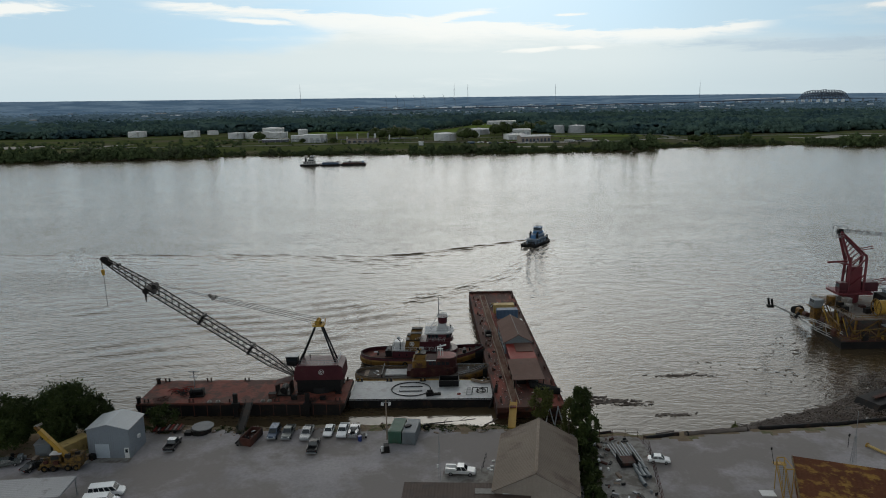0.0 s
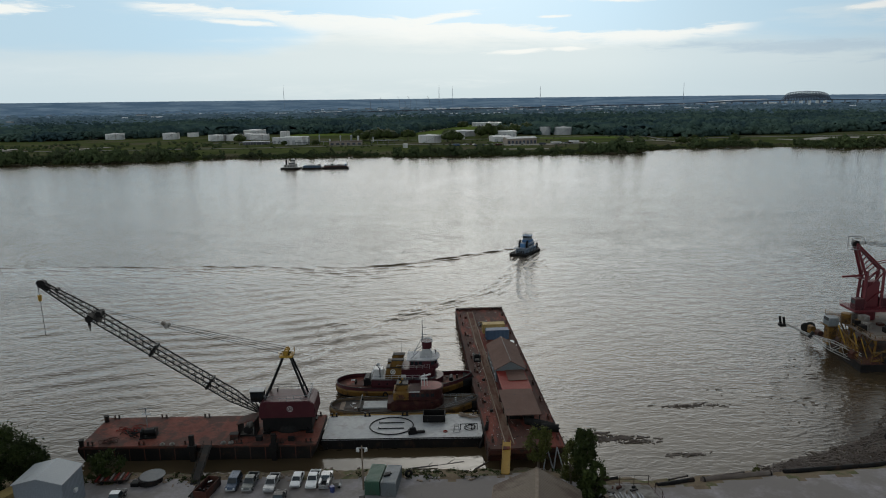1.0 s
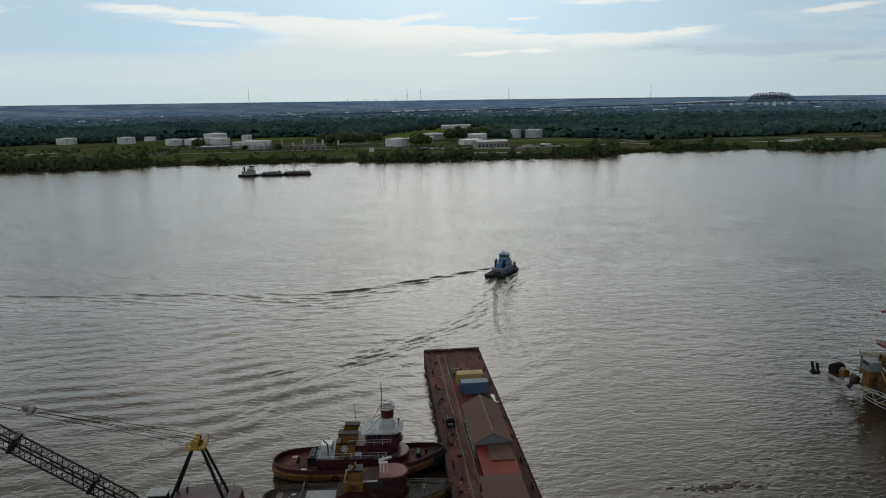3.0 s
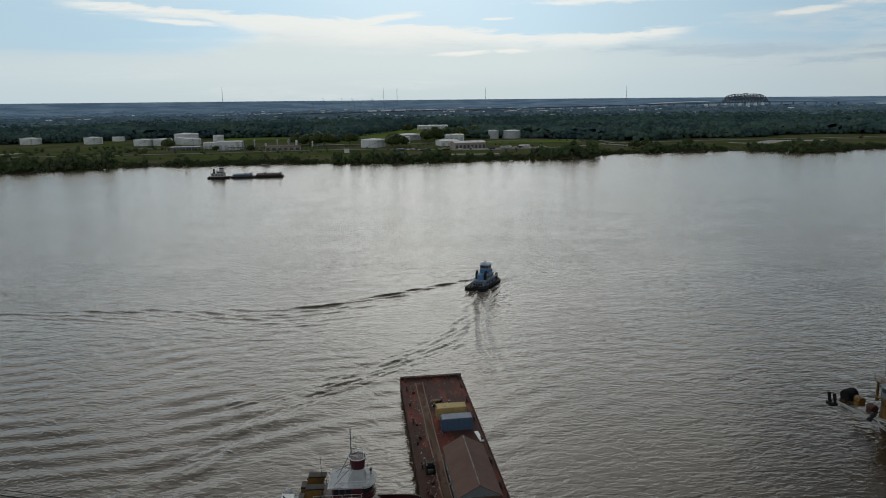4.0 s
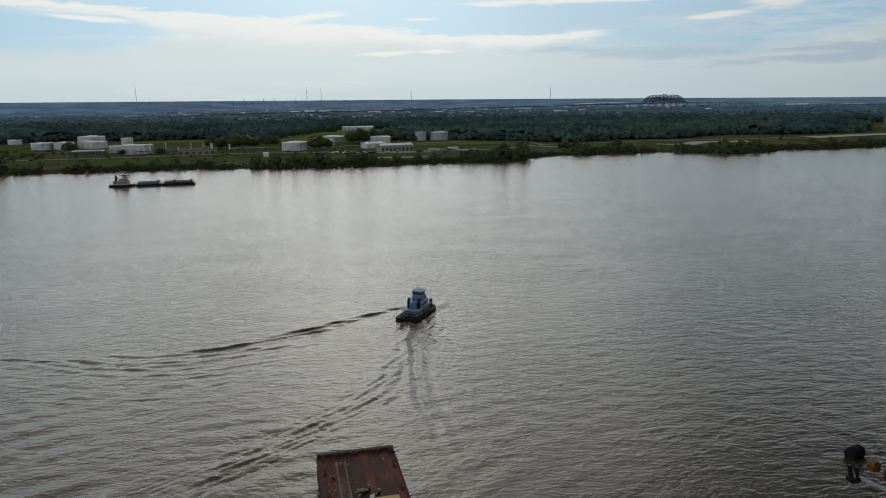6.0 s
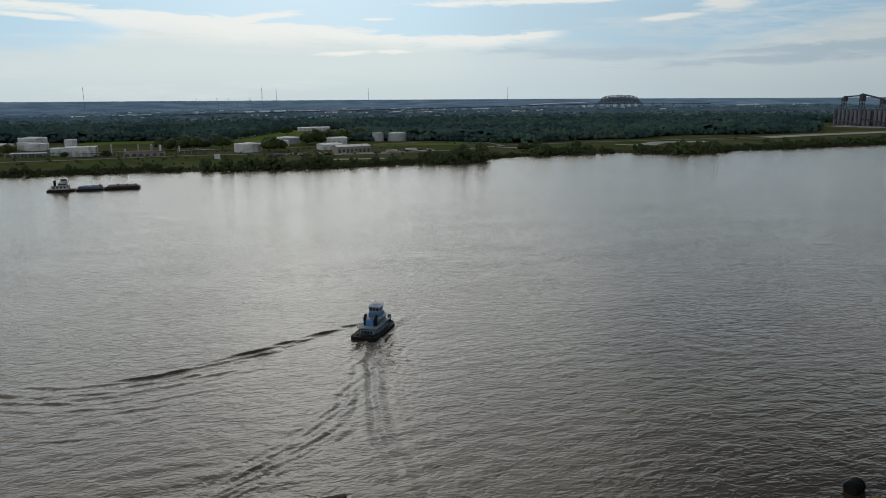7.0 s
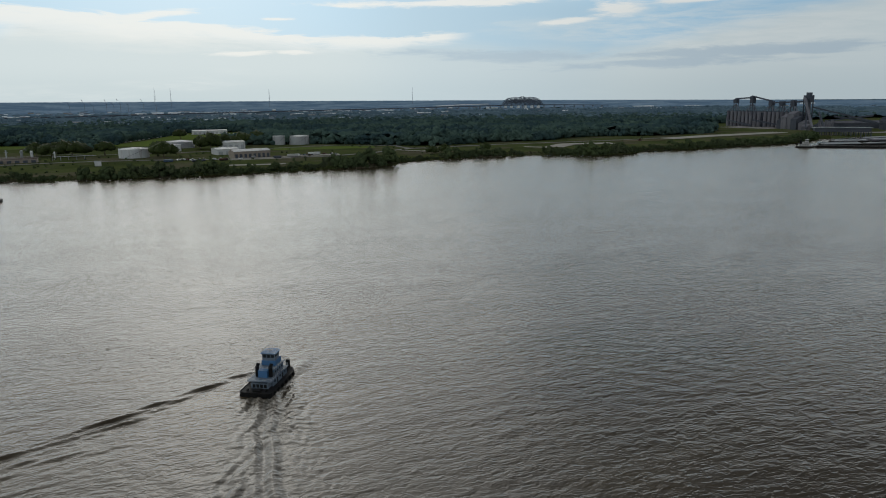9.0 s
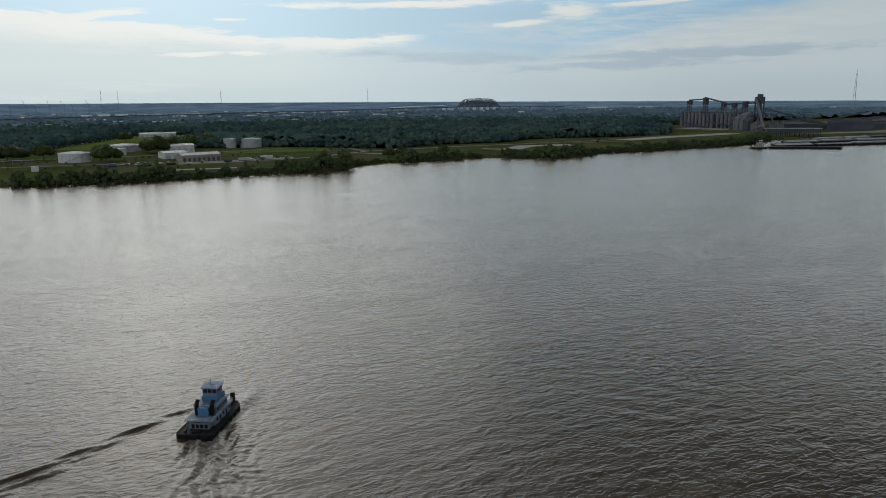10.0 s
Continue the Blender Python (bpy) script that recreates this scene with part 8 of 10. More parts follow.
part("skid", box(B(), -0.9, 0.9, -0.8, 1.0, 0, 0.12), HULLBLK, gn)
lg = random.Random(21)
for i, (x, y, rz, ln) in enumerate(((1.6, 142.6, 12, 9.0), (6.5, 143.2, 25, 7.0), (-1.5, 141.6, 5, 5.0), (9.3, 142.0, 40, 4.0))):
    t = thing("drift_log", x, y, float(ground_z(x, y)) + 0.1, rz, "dark wet driftwood log on the muddy bank", "log", "logs on the bank")
    part("trunk", rod(B(), (-ln / 2, 0, 0.15), (ln / 2, 0.2, 0.35), 0.17, 7, 0.1), DRIFT, t)
    part("branch", rod(B(), (ln * 0.1, 0.05, 0.25), (ln * 0.32, 0.9, 0.8), 0.08, 5, 0.03), DRIFT, t)
# scattered boards, stones and rubbish along the bank
bm = B()
for i in range(240):
    x = lg.uniform(-60, 28)
    y = float(near_shore(x)) - lg.uniform(-0.5, 6.5)
    z = float(ground_z(x, y))
    s = lg.uniform(0.12, 0.4)
    m = pose(x, y, z + s * 0.2, lg.uniform(-20, 20), lg.uniform(-20, 20), lg.uniform(0, 180)) @ Matrix.Diagonal((s * lg.choice((1, 1, 3)), s, s * 0.5, 1))
    bmesh.ops.create_cube(bm, size=1, matrix=m)
tagged(part("bank_rubble", bm, WOOD), "stones and broken boards strewn along the bank", "rubble", kind="stuff")

# ---- warehouse with the brown gabled roof, and the roof in front of it ----
wa = gable_house("warehouse", 15.4, 114.1, YARD_Z, -8.6, 19.4, 13.2, 4.6, 8.0, TANWALL, ROOFBRN, 0.4, "tan metal warehouse with a weathered brown gabled roof", "warehouse")
part("ridge_vent", box(B(), -0.25, 0.25, -9.4, 9.4, 8.2, 8.28), WOOD, wa, "pale worn ridge vent")
for s in (-1, 1):
    part("gutter", rod(B(), (s * 7.05, -9.8, 4.45), (s * 7.05, 9.8, 4.45), 0.1, 6), WOOD, wa)
lr = thing("low_building", 0.8, 105.2, YARD_Z, -3, "low building with a dark ribbed metal roof", "building")
part("walls", box(B(), -8.0, 12.0, -6.0, 3.2, 0, 3.6), TANWALL, lr)
part("roof", extrude(B(), [(-6.6, 3.7), (-6.6, 3.85), (3.7, 4.05), (3.7, 3.9)], 20.8, "x"), ROOFDRK, lr, "dark brown ribbed roof").location = (2.0, 0, 0)
for x, m in ((5.0, CONC), (9.5, WHITE)):
    part("skylight", extrude(B(), [(0.4, 4.03), (0.4, 4.1), (1.9, 4.12), (1.9, 4.05)], 3.2, "x"), m, lr, "pale roof panel").location = (x, 0, 0)
mt = thing("guyed_mast", -1.6, 113.4, YARD_Z, 0, "thin grey lattice radio mast", "mast")
bm = B()
for a in range(3):
    t = a * 2.094
    rod(bm, (0.25 * math.cos(t), 0.25 * math.sin(t), 0), (0.12 * math.cos(t), 0.12 * math.sin(t), 9.2), 0.03, 4)
for i in range(18):
    t = i * 2.094
    r0, r1 = 0.25 - 0.13 * i / 18, 0.25 - 0.13 * (i + 1) / 18
    rod(bm, (r0 * math.cos(t), r0 * math.sin(t), i * 0.5), (r1 * math.cos(t + 2.094), r1 * math.sin(t + 2.094), i * 0.5 + 0.5), 0.02, 4)
part("lattice", bm, STEEL, mt)
part("whip", rod(B(), (0, 0, 9), (0, 0, 10.4), 0.025, 4), STEEL, mt)
part("box", box(B(), -0.4, -0.1, -0.15, 0.15, 4.4, 4.9), WHITE, mt)
tagged(place(part("concrete_pad", box(B(), -4.6, 4.6, -4.2, 4.0, -0.1, 0.05), CONC), 3.4, 117.0, YARD_Z, -6), "olive-grey concrete pad beside the warehouse", "slab", kind="structure")
ra = thing("rail_fence", 6.6, 121.9, YARD_Z, 78, "low dark rail fence beside the warehouse", "fence")
for x in (-2.6, -0.9, 0.9, 2.6):
    part("post", rod(B(), (x, 0, 0), (x, 0, 1.1), 0.05, 5), BLACK, ra)
for z in (0.5, 1.05):
    part("rail", rod(B(), (-2.6, 0, z), (2.6, 0, z), 0.04, 5), BLACK, ra)
for x, y in ((8.4, 123.0), (8.0, 121.0), (7.8, 119.6), (7.4, 120.2)):
    t = thing("concrete_block", x, y, YARD_Z, 8, "pale concrete block on the ground by the warehouse", "block", "concrete blocks")
    part("block", box(B(), -0.3, 0.3, -0.2, 0.2, 0, 0.3, 0.03), WHITE, t)

# ---- pipe yard ----
py = thing("yard_fence", 31.0, 121.0, YARD_Z, 0, "rusty post and wire fence round the pipe yard", "fence")
E_ = [(-3.4, 11.0), (6.6, 10.6), (7.4, 5.5), (4.4, -14.0)]
W_ = [(-3.4, 11.0), (-6.5, -14.0)]
for line in (E_, W_):
    for (x0, y0), (x1, y1) in zip(line, line[1:]):
        d = math.hypot(x1 - x0, y1 - y0)
        n = max(1, int(d / 2.4))
        for i in range(n):
            x, y = x0 + (x1 - x0) * i / n, y0 + (y1 - y0) * i / n
            part("post", rod(B(), (x, y, 0), (x, y, 1.9), 0.06, 5), HULLRED, py)
        for z in (0.3, 1.1, 1.85):
            part("rail", rod(B(), (x0, y0, z), (x1, y1, z), 0.035, 4), HULLRED, py)
tagged(part("pipe_yard_slab", extrude(B(), [(27.6, 132.2), (37.4, 131.6), (38.3, 126.4), (35.2, 107.0), (24.6, 107.0)], 0.1, "z", False), CONC), "cracked pale concrete slab strewn with scrap", "slab", kind="structure").location = (0, 0, YARD_Z - 0.04)
rk = random.Random(50)


def pipe_at(x, y, z, rz, ln, r, m, lab, group):
    t = thing("steel_pipe", x, y, z, rz, lab, "pipe", group)
    bm = B()
    rings = []
    for xx, rr_ in ((-ln / 2, r), (ln / 2, r), (ln / 2, r * 0.85), (-ln / 2, r * 0.85), (-ln / 2, r)):
        rings.append([(xx, rr_ * math.cos(a * math.pi / 7), rr_ * math.sin(a * math.pi / 7) + r) for a in range(14)])
    loft(bm, rings, cap=False)
    part("tube", bm, m, t, smooth=False)
    return t


for i in range(9):
    pipe_at(31.2 + 0.62 * i * 0.9, 125.3 - 0.05 * i, YARD_Z + 0.07 + 0.06 * (i % 2), 96 + rk.uniform(-3, 3), 7.0 + rk.uniform(-1, 1), 0.17, STEEL, "long thin galvanised pipe lying in the yard", "long pipes")
for i in range(7):
    pipe_at(34.0 + 0.8 * (i % 3), 120.0 - 2.7 * (i // 3), YARD_Z + 0.07, 94 + rk.uniform(-4, 4), 2.5, 0.36, CONTGREY, "short wide grey pipe section stacked in the yard", "short pipes")
for i in range(110):
    x, y = rk.uniform(27.5, 36.2), rk.uniform(108.5, 131.2)
    if 30.5 < x < 36.8 and 112.5 < y < 129:
        continue
    t = thing("scrap_piece", x, y, YARD_Z + 0.06, rk.uniform(0, 180), "bent scrap sheet or block on the slab", "scrap", "scrap on the slab")
    s = rk.uniform(0.15, 0.75)
    part("piece", box(B(), -s, s, -0.4 * s, 0.4 * s, 0, rk.uniform(0.1, 0.6), 0.04), rk.choice((WHITE, STEEL, HULLRED, WOOD, CONC, BLACK, HULLBLK)), t)
sk = thing("steel_rack", 33.0, 121.6, YARD_Z + 0.06, 4, "dark steel pipe rack in the yard", "rack")
part("frame", box(box(box(B(), -1.6, 1.6, -1.6, 1.6, 0, 0.25), -1.6, -1.4, -1.6, 1.6, 0.25, 1.4), 1.4, 1.6, -1.6, 1.6, 0.25, 1.4), BLACK, sk)
part("load", box(B(), -1.3, 1.3, -1.4, 1.4, 0.25, 0.8, 0.1), HULLRED, sk)

# ---- booms, rusted roof and stairs downstream ----
for i, (x0, y0, x1, y1, r, m) in enumerate(((39.0, 131.6, 46.2, 133.2, 0.42, HULLBLK), (47.6, 133.2, 61.0, 134.9, 0.5, DRIFT), (63.4, 135.4, 77.5, 136.6, 0.45, HULLBLK), (77.8, 136.7, 96, 139.6, 0.42, HULLBLK), (49.0, 134.6, 56.5, 136.0, 0.2, DRIFT), (28.0, 133.4, 33.0, 134.4, 0.3, HULLBLK), (42.0, 134.2, 46.0, 135.4, 0.16, DRIFT))):
    t = thing("boom_log", (x0 + x1) / 2, (y0 + y1) / 2, max(0.5, float(ground_z((x0 + x1) / 2, (y0 + y1) / 2))), math.degrees(math.atan2(y1 - y0, x1 - x0)), "long floating pipe or log lying along the water's edge", "log", "boom logs")
    ln = math.hypot(x1 - x0, y1 - y0)
    part("log", rod(B(), (-ln / 2, 0, r * 0.6), (ln / 2, 0, r * 0.8), r, 12, r * 0.92), m, t)
    for k in (-1, 1):
        part("collar", rod(B(), (k * ln * 0.47 - 0.1, 0, r * 0.7), (k * ln * 0.47 + 0.1, 0, r * 0.7), r * 1.15, 12), HULLBLK, t)
rb = thing("rusted_building", 66.0, 105.0, YARD_Z, -21, "building with a flat rusted yellow-brown metal roof", "building")
part("walls", box(B(), -8.6, 9.0, -8.0, 6.6, 0, 4.5), RUSTROOF, rb)
part("roof", box(B(), -9.2, 9.4, -8.4, 7.0, 4.5, 4.75, 0.04), RUSTROOF, rb, "rusted roof sheets with yellow paint left")
part("roof_edge", box(B(), -9.35, -9.2, -8.4, 7.0, 4.3, 4.85), OCHREDARK, rb, "yellowed roof edge")
ys = thing("yellow_stair_tower", 56.4, 110.3, YARD_Z, -4, "yellow steel stair tower beside the rusted building", "stairs")
for sx in (-0.62, 0.62):
    for sy in (-2.2, 1.8):
        part("post", beam(B(), (sx, sy, 0), (sx, sy, 6.0), 0.11), YELLOW, ys)
    part("stringer", beam(B(), (sx, -2.2, 0.3), (sx, 1.8, 4.6), 0.13), YELLOW, ys)
    part("handrail", beam(beam(B(), (sx, -2.2, 1.3), (sx, 1.8, 5.6), 0.08), (sx, -2.2, 6.0), (sx, 1.8, 6.0), 0.1), YELLOW, ys)
for i in range(16):
    part("tread", box(B(), -0.62, 0.62, -2.2 + 0.25 * i, -1.97 + 0.25 * i, 0.28 + 0.27 * i, 0.33 + 0.27 * i), STEEL, ys)
part("landing", box(B(), -1.0, 1.0, 1.6, 2.6, 4.6, 4.75), YELLOW, ys)
part("cross_bar", beam(beam(B(), (-0.62, 1.8, 6.0), (0.62, 1.8, 6.0), 0.14), (-0.62, -2.2, 6.0), (0.62, -2.2, 6.0), 0.14), YELLOW, ys)
part("lamp", rod(rod(B(), (-1.0, 1.9, 4.6), (-1.4, 2.4, 7.2), 0.05, 5), (-1.4, 2.4, 7.1), (-1.4, 2.4, 7.5), 0.16, 8), BLACK, ys)
pl = thing("loose_sheet", 54.2, 110.8, YARD_Z, -5, "white sheet panel lying on the ground", "panel")
part("sheet", box(B(), -1.2, 1.2, -0.9, 0.9, 0.0, 0.12, 0.03), WHITE, pl)
yp = thing("yellow_pipe", 81.8, 122.9, YARD_Z, -66, "long yellow pipe lying across the yard", "pipe")
part("tube", rod(B(), (-4.0, 0, 0.35), (5.5, 0, 0.35), 0.26, 12), CREAMYEL, yp)
part("flange", rod(B(), (-4.1, 0, 0.35), (-3.9, 0, 0.35), 0.48, 12), YELLOW, yp)
up = thing("utility_pole", 74.0, 120.4, YARD_Z, 0, "thin grey lattice utility pole in the yard", "pole")
bm = B()
for a in range(4):
    sx, sy = ((-1, -1), (1, -1), (1, 1), (-1, 1))[a]
    rod(bm, (0.35 * sx, 0.35 * sy, 0), (0.1 * sx, 0.1 * sy, 5.5), 0.04, 4)
for i in range(8):
    w = 0.35 - 0.25 * i / 8
    rod(bm, (-w, -w, i * 0.68), (w, -w, i * 0.68 + 0.6), 0.025, 4)
    rod(bm, (-w, w, i * 0.68), (-w, -w, i * 0.68 + 0.6), 0.025, 4)
part("lattice", bm, STEEL, up)
part("top_pole", rod(B(), (0, 0, 5.2), (0, 0, 10.2), 0.05, 5), STEEL, up)
sp = thing("lamp_stake", 76.4, 126.4, YARD_Z, 0, "short dark lamp stake in the yard", "stake")
part("stake", rod(B(), (0, 0, 0), (0, 0, 2.4), 0.06, 5), BLACK, sp)
part("lamp", rod(B(), (0, 0, 2.3), (0.1, 0, 2.8), 0.18, 8), BLACK, sp)
hl = thing("sunken_hull", 99.0, 149.8, 0, 24, "dark capsized barge hull among the driftwood", "barge")
part("shell", extrude(B(), [(-9, -0.5), (-7.6, 1.4), (9, 1.9), (9, -0.5)], 5.5, "y"), HULLBLK, hl)
part("keel_plate", box(B(), -6, 8, -0.5, 0.5, 1.75, 1.95), HULLRED, hl)
bm = B()
for i in range(4600):
    u = rk.random()
    x = 62 + 52 * u + rk.uniform(-3, 3)
    top = interp(x, [(62, 138.6), (73, 143.0), (83, 147.0), (90, 151.5), (95, 157), (101, 165), (114, 169)])
    bot = interp(x, NEAR_SHORE) - 1.5
    y = bot + (top - bot) * rk.random() ** 1.15
    ln = rk.choice((0.2, 0.3, 0.5, 0.8, 1.2, 2.2))
    beam(bm, (x, y, 0.03 + 0.25 * rk.random()), (x + ln * rk.uniform(-1, 1), y + ln * rk.uniform(-0.6, 0.6), 0.05 + 0.35 * rk.random()), rk.uniform(0.05, 0.2), rk.uniform(0.05, 0.15))
tagged(part("driftwood_raft", bm, DRIFT), "dense raft of grey driftwood and litter against the bank", "driftwood", kind="stuff")
bm = B()
for (cxx, cyy, sx, sy, n) in ((36.0, 151.4, 6.0, 1.2, 150), (33.0, 153.6, 3.0, 0.8, 40), (41.0, 149.6, 4.0, 0.6, 40), (58, 166, 7, 1.0, 70), (49, 144.2, 4.0, 0.6, 50), (70, 172, 8, 3, 7), (92, 186, 9, 8, 22), (84, 166, 8, 5, 12), (76, 158, 7, 4, 6), (99, 176, 8, 4, 30), (30, 150, 3, 2.5, 24)):
    for _ in range(n):
        x, y, ln = rk.gauss(cxx, sx * 0.5), rk.gauss(cyy, sy * 0.5), rk.choice((0.4, 0.7, 1.2, 2.2))
        beam(bm, (x, y, 0.05), (x + ln * rk.uniform(0.2, 1), y + ln * rk.uniform(-0.3, 0.3), 0.12), rk.uniform(0.06, 0.18), 0.1)
tagged(part("floating_driftwood", bm, DRIFT), "loose driftwood drifting on the river", "driftwood", kind="stuff")


# ---- trees near the yard ----
def leafy_tree(x, y, z, height, radius, leaf, label, seed, name="tree", clumps=46, per=70, size=0.42, low=0.32, group="trees by the yard"):
    t = thing(name, x, y, z, 0, label, "tree" if name == "tree" else "shrub", group)
    rt = np.random.default_rng(seed)
    rs = random.Random(seed)
    bm = B()
    top = Vector((rs.uniform(-0.5, 0.5), rs.uniform(-0.5, 0.5), height * 0.62))
    rod(bm, (0, 0, -0.3), top, 0.035 * height, 8, 0.012 * height)
    ends = []
    for i in range(9):
        a, f = rs.uniform(0, 6.28), rs.uniform(0.25, 0.9)
        p = top * f
        q = p + Vector((math.cos(a) * radius * 0.75, math.sin(a) * radius * 0.75, height * rs.uniform(0.12, 0.34)))
        rod(bm, p, q, 0.013 * height, 6, 0.005 * height)
        ends.append(q)
    part("trunk", bm, BARK, t)
    # clumps of leaves on an uneven shell, many small blades each
    cen, rad = [], []
    for i in range(clumps):
        a, u = rs.uniform(0, 6.283), rs.uniform(-0.75, 1.0)
        k = (0.55 + 0.45 * rs.random() ** 0.5) * math.sqrt(max(0.05, 1 - u * u * 0.8)) * (0.75 + 0.35 * math.sin(2 * a + seed) * rs.random())
        cen.append((math.cos(a) * radius * k, math.sin(a) * radius * k, height * (low + (1 - low) * 0.5) + u * height * (1 - low) * 0.48))
        rad.append(radius * rs.uniform(0.16, 0.34))
    cen, rad = np.array(cen), np.array(rad)
    c = np.repeat(cen, per, 0) + rt.normal(0, 0.5, (clumps * per, 3)) * np.repeat(rad, per)[:, None]
    n = len(c)
    a, b_ = rt.normal(0, 1, (n, 3)), rt.normal(0, 1, (n, 3))
    a /= np.linalg.norm(a, axis=1)[:, None]
    b_ -= a * (a * b_).sum(1)[:, None]
    b_ /= np.linalg.norm(b_, axis=1)[:, None]
    s = size * rt.uniform(0.5, 1.2, n)[:, None]
    V = np.stack([c - a * s, c - b_ * s * 0.55, c + a * s, c + b_ * s * 0.55], 1).reshape(-1, 3)
    sheet("crown", V, np.arange(4 * n).reshape(-1, 4), leaf, t)
    return t


for i, (x, y, h, r) in enumerate(((-77.6, 135.5, 10.8, 5.4), (-72.6, 136.5, 8.2, 3.4), (-79.5, 136.0, 9.2, 4.4), (-85.5, 134.5, 8.4, 4.4), (-91.5, 136.0, 8.6, 4.6), (-77.0, 131.6, 7.0, 3.6), (-86.0, 130.5, 6.0, 3.6), (-98.5, 134.0, 9.0, 5.0))):
    leafy_tree(x, y, YARD_Z, h, r, LEAF, "broad dark green tree on the river bank", 100 + i, low=0.12 if h < 8 else 0.18, clumps=80, per=130, size=0.27)
leafy_tree(-59.6, 139.6, 1.0, 5.2, 2.9, LEAF, "round dark green bush before the barge", 120, "bush", clumps=34, per=60, size=0.3, low=0.05)
leafy_tree(26.2, 130.5, YARD_Z, 11.4, 2.5, LEAF, "slender dark green tree beside the warehouse", 130, clumps=64, per=110, size=0.27, low=0.22)
leafy_tree(24.3, 132.8, YARD_Z, 7.6, 2.4, LEAFY, "pale green willow bush by the water", 131, "bush", clumps=34, per=90, size=0.26, low=0.05)
leafy_tree(19.6, 139.6, 0.7, 7.6, 2.6, LEAFY, "pale green willow at the barge's end", 132, clumps=40, per=90, size=0.26, low=0.2)
leafy_tree(26.8, 126.4, YARD_Z, 7.0, 2.2, LEAF, "dark green bush along the warehouse wall", 133, "bush", clumps=30, per=60, low=0.05)
tagged(part("overgrown_strip", extrude(B(), [(22.4, 104.0), (25.2, 127.5), (27.8, 133.5), (29.4, 132.5), (27.4, 118.0), (24.8, 103.0)], 0.12, "z", False), FLOOR), "dark overgrown strip between warehouse and fence", "undergrowth", kind="structure").location = (0, 0, YARD_Z - 0.06)
for i in range(20):
    leafy_tree(23.4 + 0.20 * i * 0.62 + 1.0 * (i % 2), 104.5 + 1.3 * i, YARD_Z, 2.6 + 0.9 * (i % 3), 1.5, LEAF, "overgrown dark green shrub along the fence", 140 + i, "bush", clumps=18, per=50, size=0.3, low=0.02, group="shrubs along the fence")
leafy_tree(58.3, 135.4, 0.6, 1.9, 0.9, LEAFY, "small bare-looking weed on the log boom", 160, "bush", clumps=8, per=24, size=0.18, low=0.0)
# tufts of weeds along the bank
rt = np.random.default_rng(9)
wx_ = np.concatenate([rt.uniform(-66, -56, 60), rt.uniform(-48, -40, 30), rt.uniform(-14, 12, 60), rt.uniform(22, 30, 60)])
wy_ = near_shore(wx_) - rt.uniform(0.3, 5.5, len(wx_))
c = np.repeat(np.stack([wx_, wy_, ground_z(wx_, wy_) + 0.15], 1), 26, 0) + rt.normal(0, 0.28, (len(wx_) * 26, 3)) * np.array([1, 1, 0.5])
a = rt.normal(0, 1, c.shape) * 0.16
b_ = rt.normal(0, 1, c.shape) * 0.07
V = np.stack([c - a, c - b_, c + a, c + b_], 1).reshape(-1, 3)
tagged(sheet("bank_weeds", V, np.arange(len(V)).reshape(-1, 4), LEAF), "tufts of green weeds on the muddy bank", "weeds", kind="stuff")

# ---- far bank: terminal, tanks, sheds ----
FG = 4.0


def gz(x, y):
    return float(ground_z(x, y))


def tank(x, y, r, h, material, label, stairs=True):
    t = thing("storage_tank", x, y, gz(x, y) - 0.1, 20, label, "tank", "storage tanks")
    part("shell", rod(B(), (0, 0, 0), (0, 0, h), r, 40), material, t)
    part("roof", rod(B(), (0, 0, h), (0, 0, h + 0.09 * r), r, 40, 0.15 * r), material, t)
    for z in (h * 0.33, h * 0.66, h):
        part("wind_girder", ring(B(), (0, 0, z), r + 0.08, 0.12, 40, 4), material, t)
    if stairs:
        bm = B()
        for i in range(14):
            a0, a1 = -2.6 + 0.1 * i, -2.5 + 0.1 * i
            beam(bm, ((r + 0.5) * math.cos(a0), (r + 0.5) * math.sin(a0), h * i / 14), ((r + 0.5) * math.cos(a1), (r + 0.5) * math.sin(a1), h * (i + 1) / 14), 0.5, 0.3)
        part("spiral_stair", bm, STEEL, t)
    part("roof_rail", ring(B(), (0, 0, h + 0.9), r - 0.3, 0.1, 40, 4), STEEL, t)
    return t


tank(1.5, 1062, 16.5, 10.2, TANKWHITE, "broad white oil tank on the levee")
tank(48.0, 1146, 8.6, 8.2, TANKWHITE, "small white oil tank behind trees")
tank(57.0, 1216, 20.0, 8.6, TANKGREY, "broad grey oil tank")
tank(191.5, 1205, 8.8, 12.6, TANKGREY, "tall grey oil tank with a stair")
tank(220.0, 1203, 14.5, 12.0, TANKGREY, "broad grey oil tank beside a taller one")
for x, y, r, h, m in ((-556, 1310, 16, 9.6, TANKWHITE), (-448, 1284, 14, 10.2, TANKWHITE), (-434, 1358, 10, 7, TANKWHITE), (-346, 1206, 14, 9.2, TANKWHITE), (-318, 1208, 14, 9.2, TANKWHITE), (-277, 1210, 15, 9.0, TANKWHITE), (-318, 1348, 20, 10.5, TANKWHITE), (-250, 1280, 8.5, 10, TANKWHITE), (-612, 1340, 15, 9, TANKWHITE), (-295, 1222, 9, 10.4, TANKWHITE)):
    tank(x, y, r, h, m, "white oil tank of the riverside terminal", r > 12)


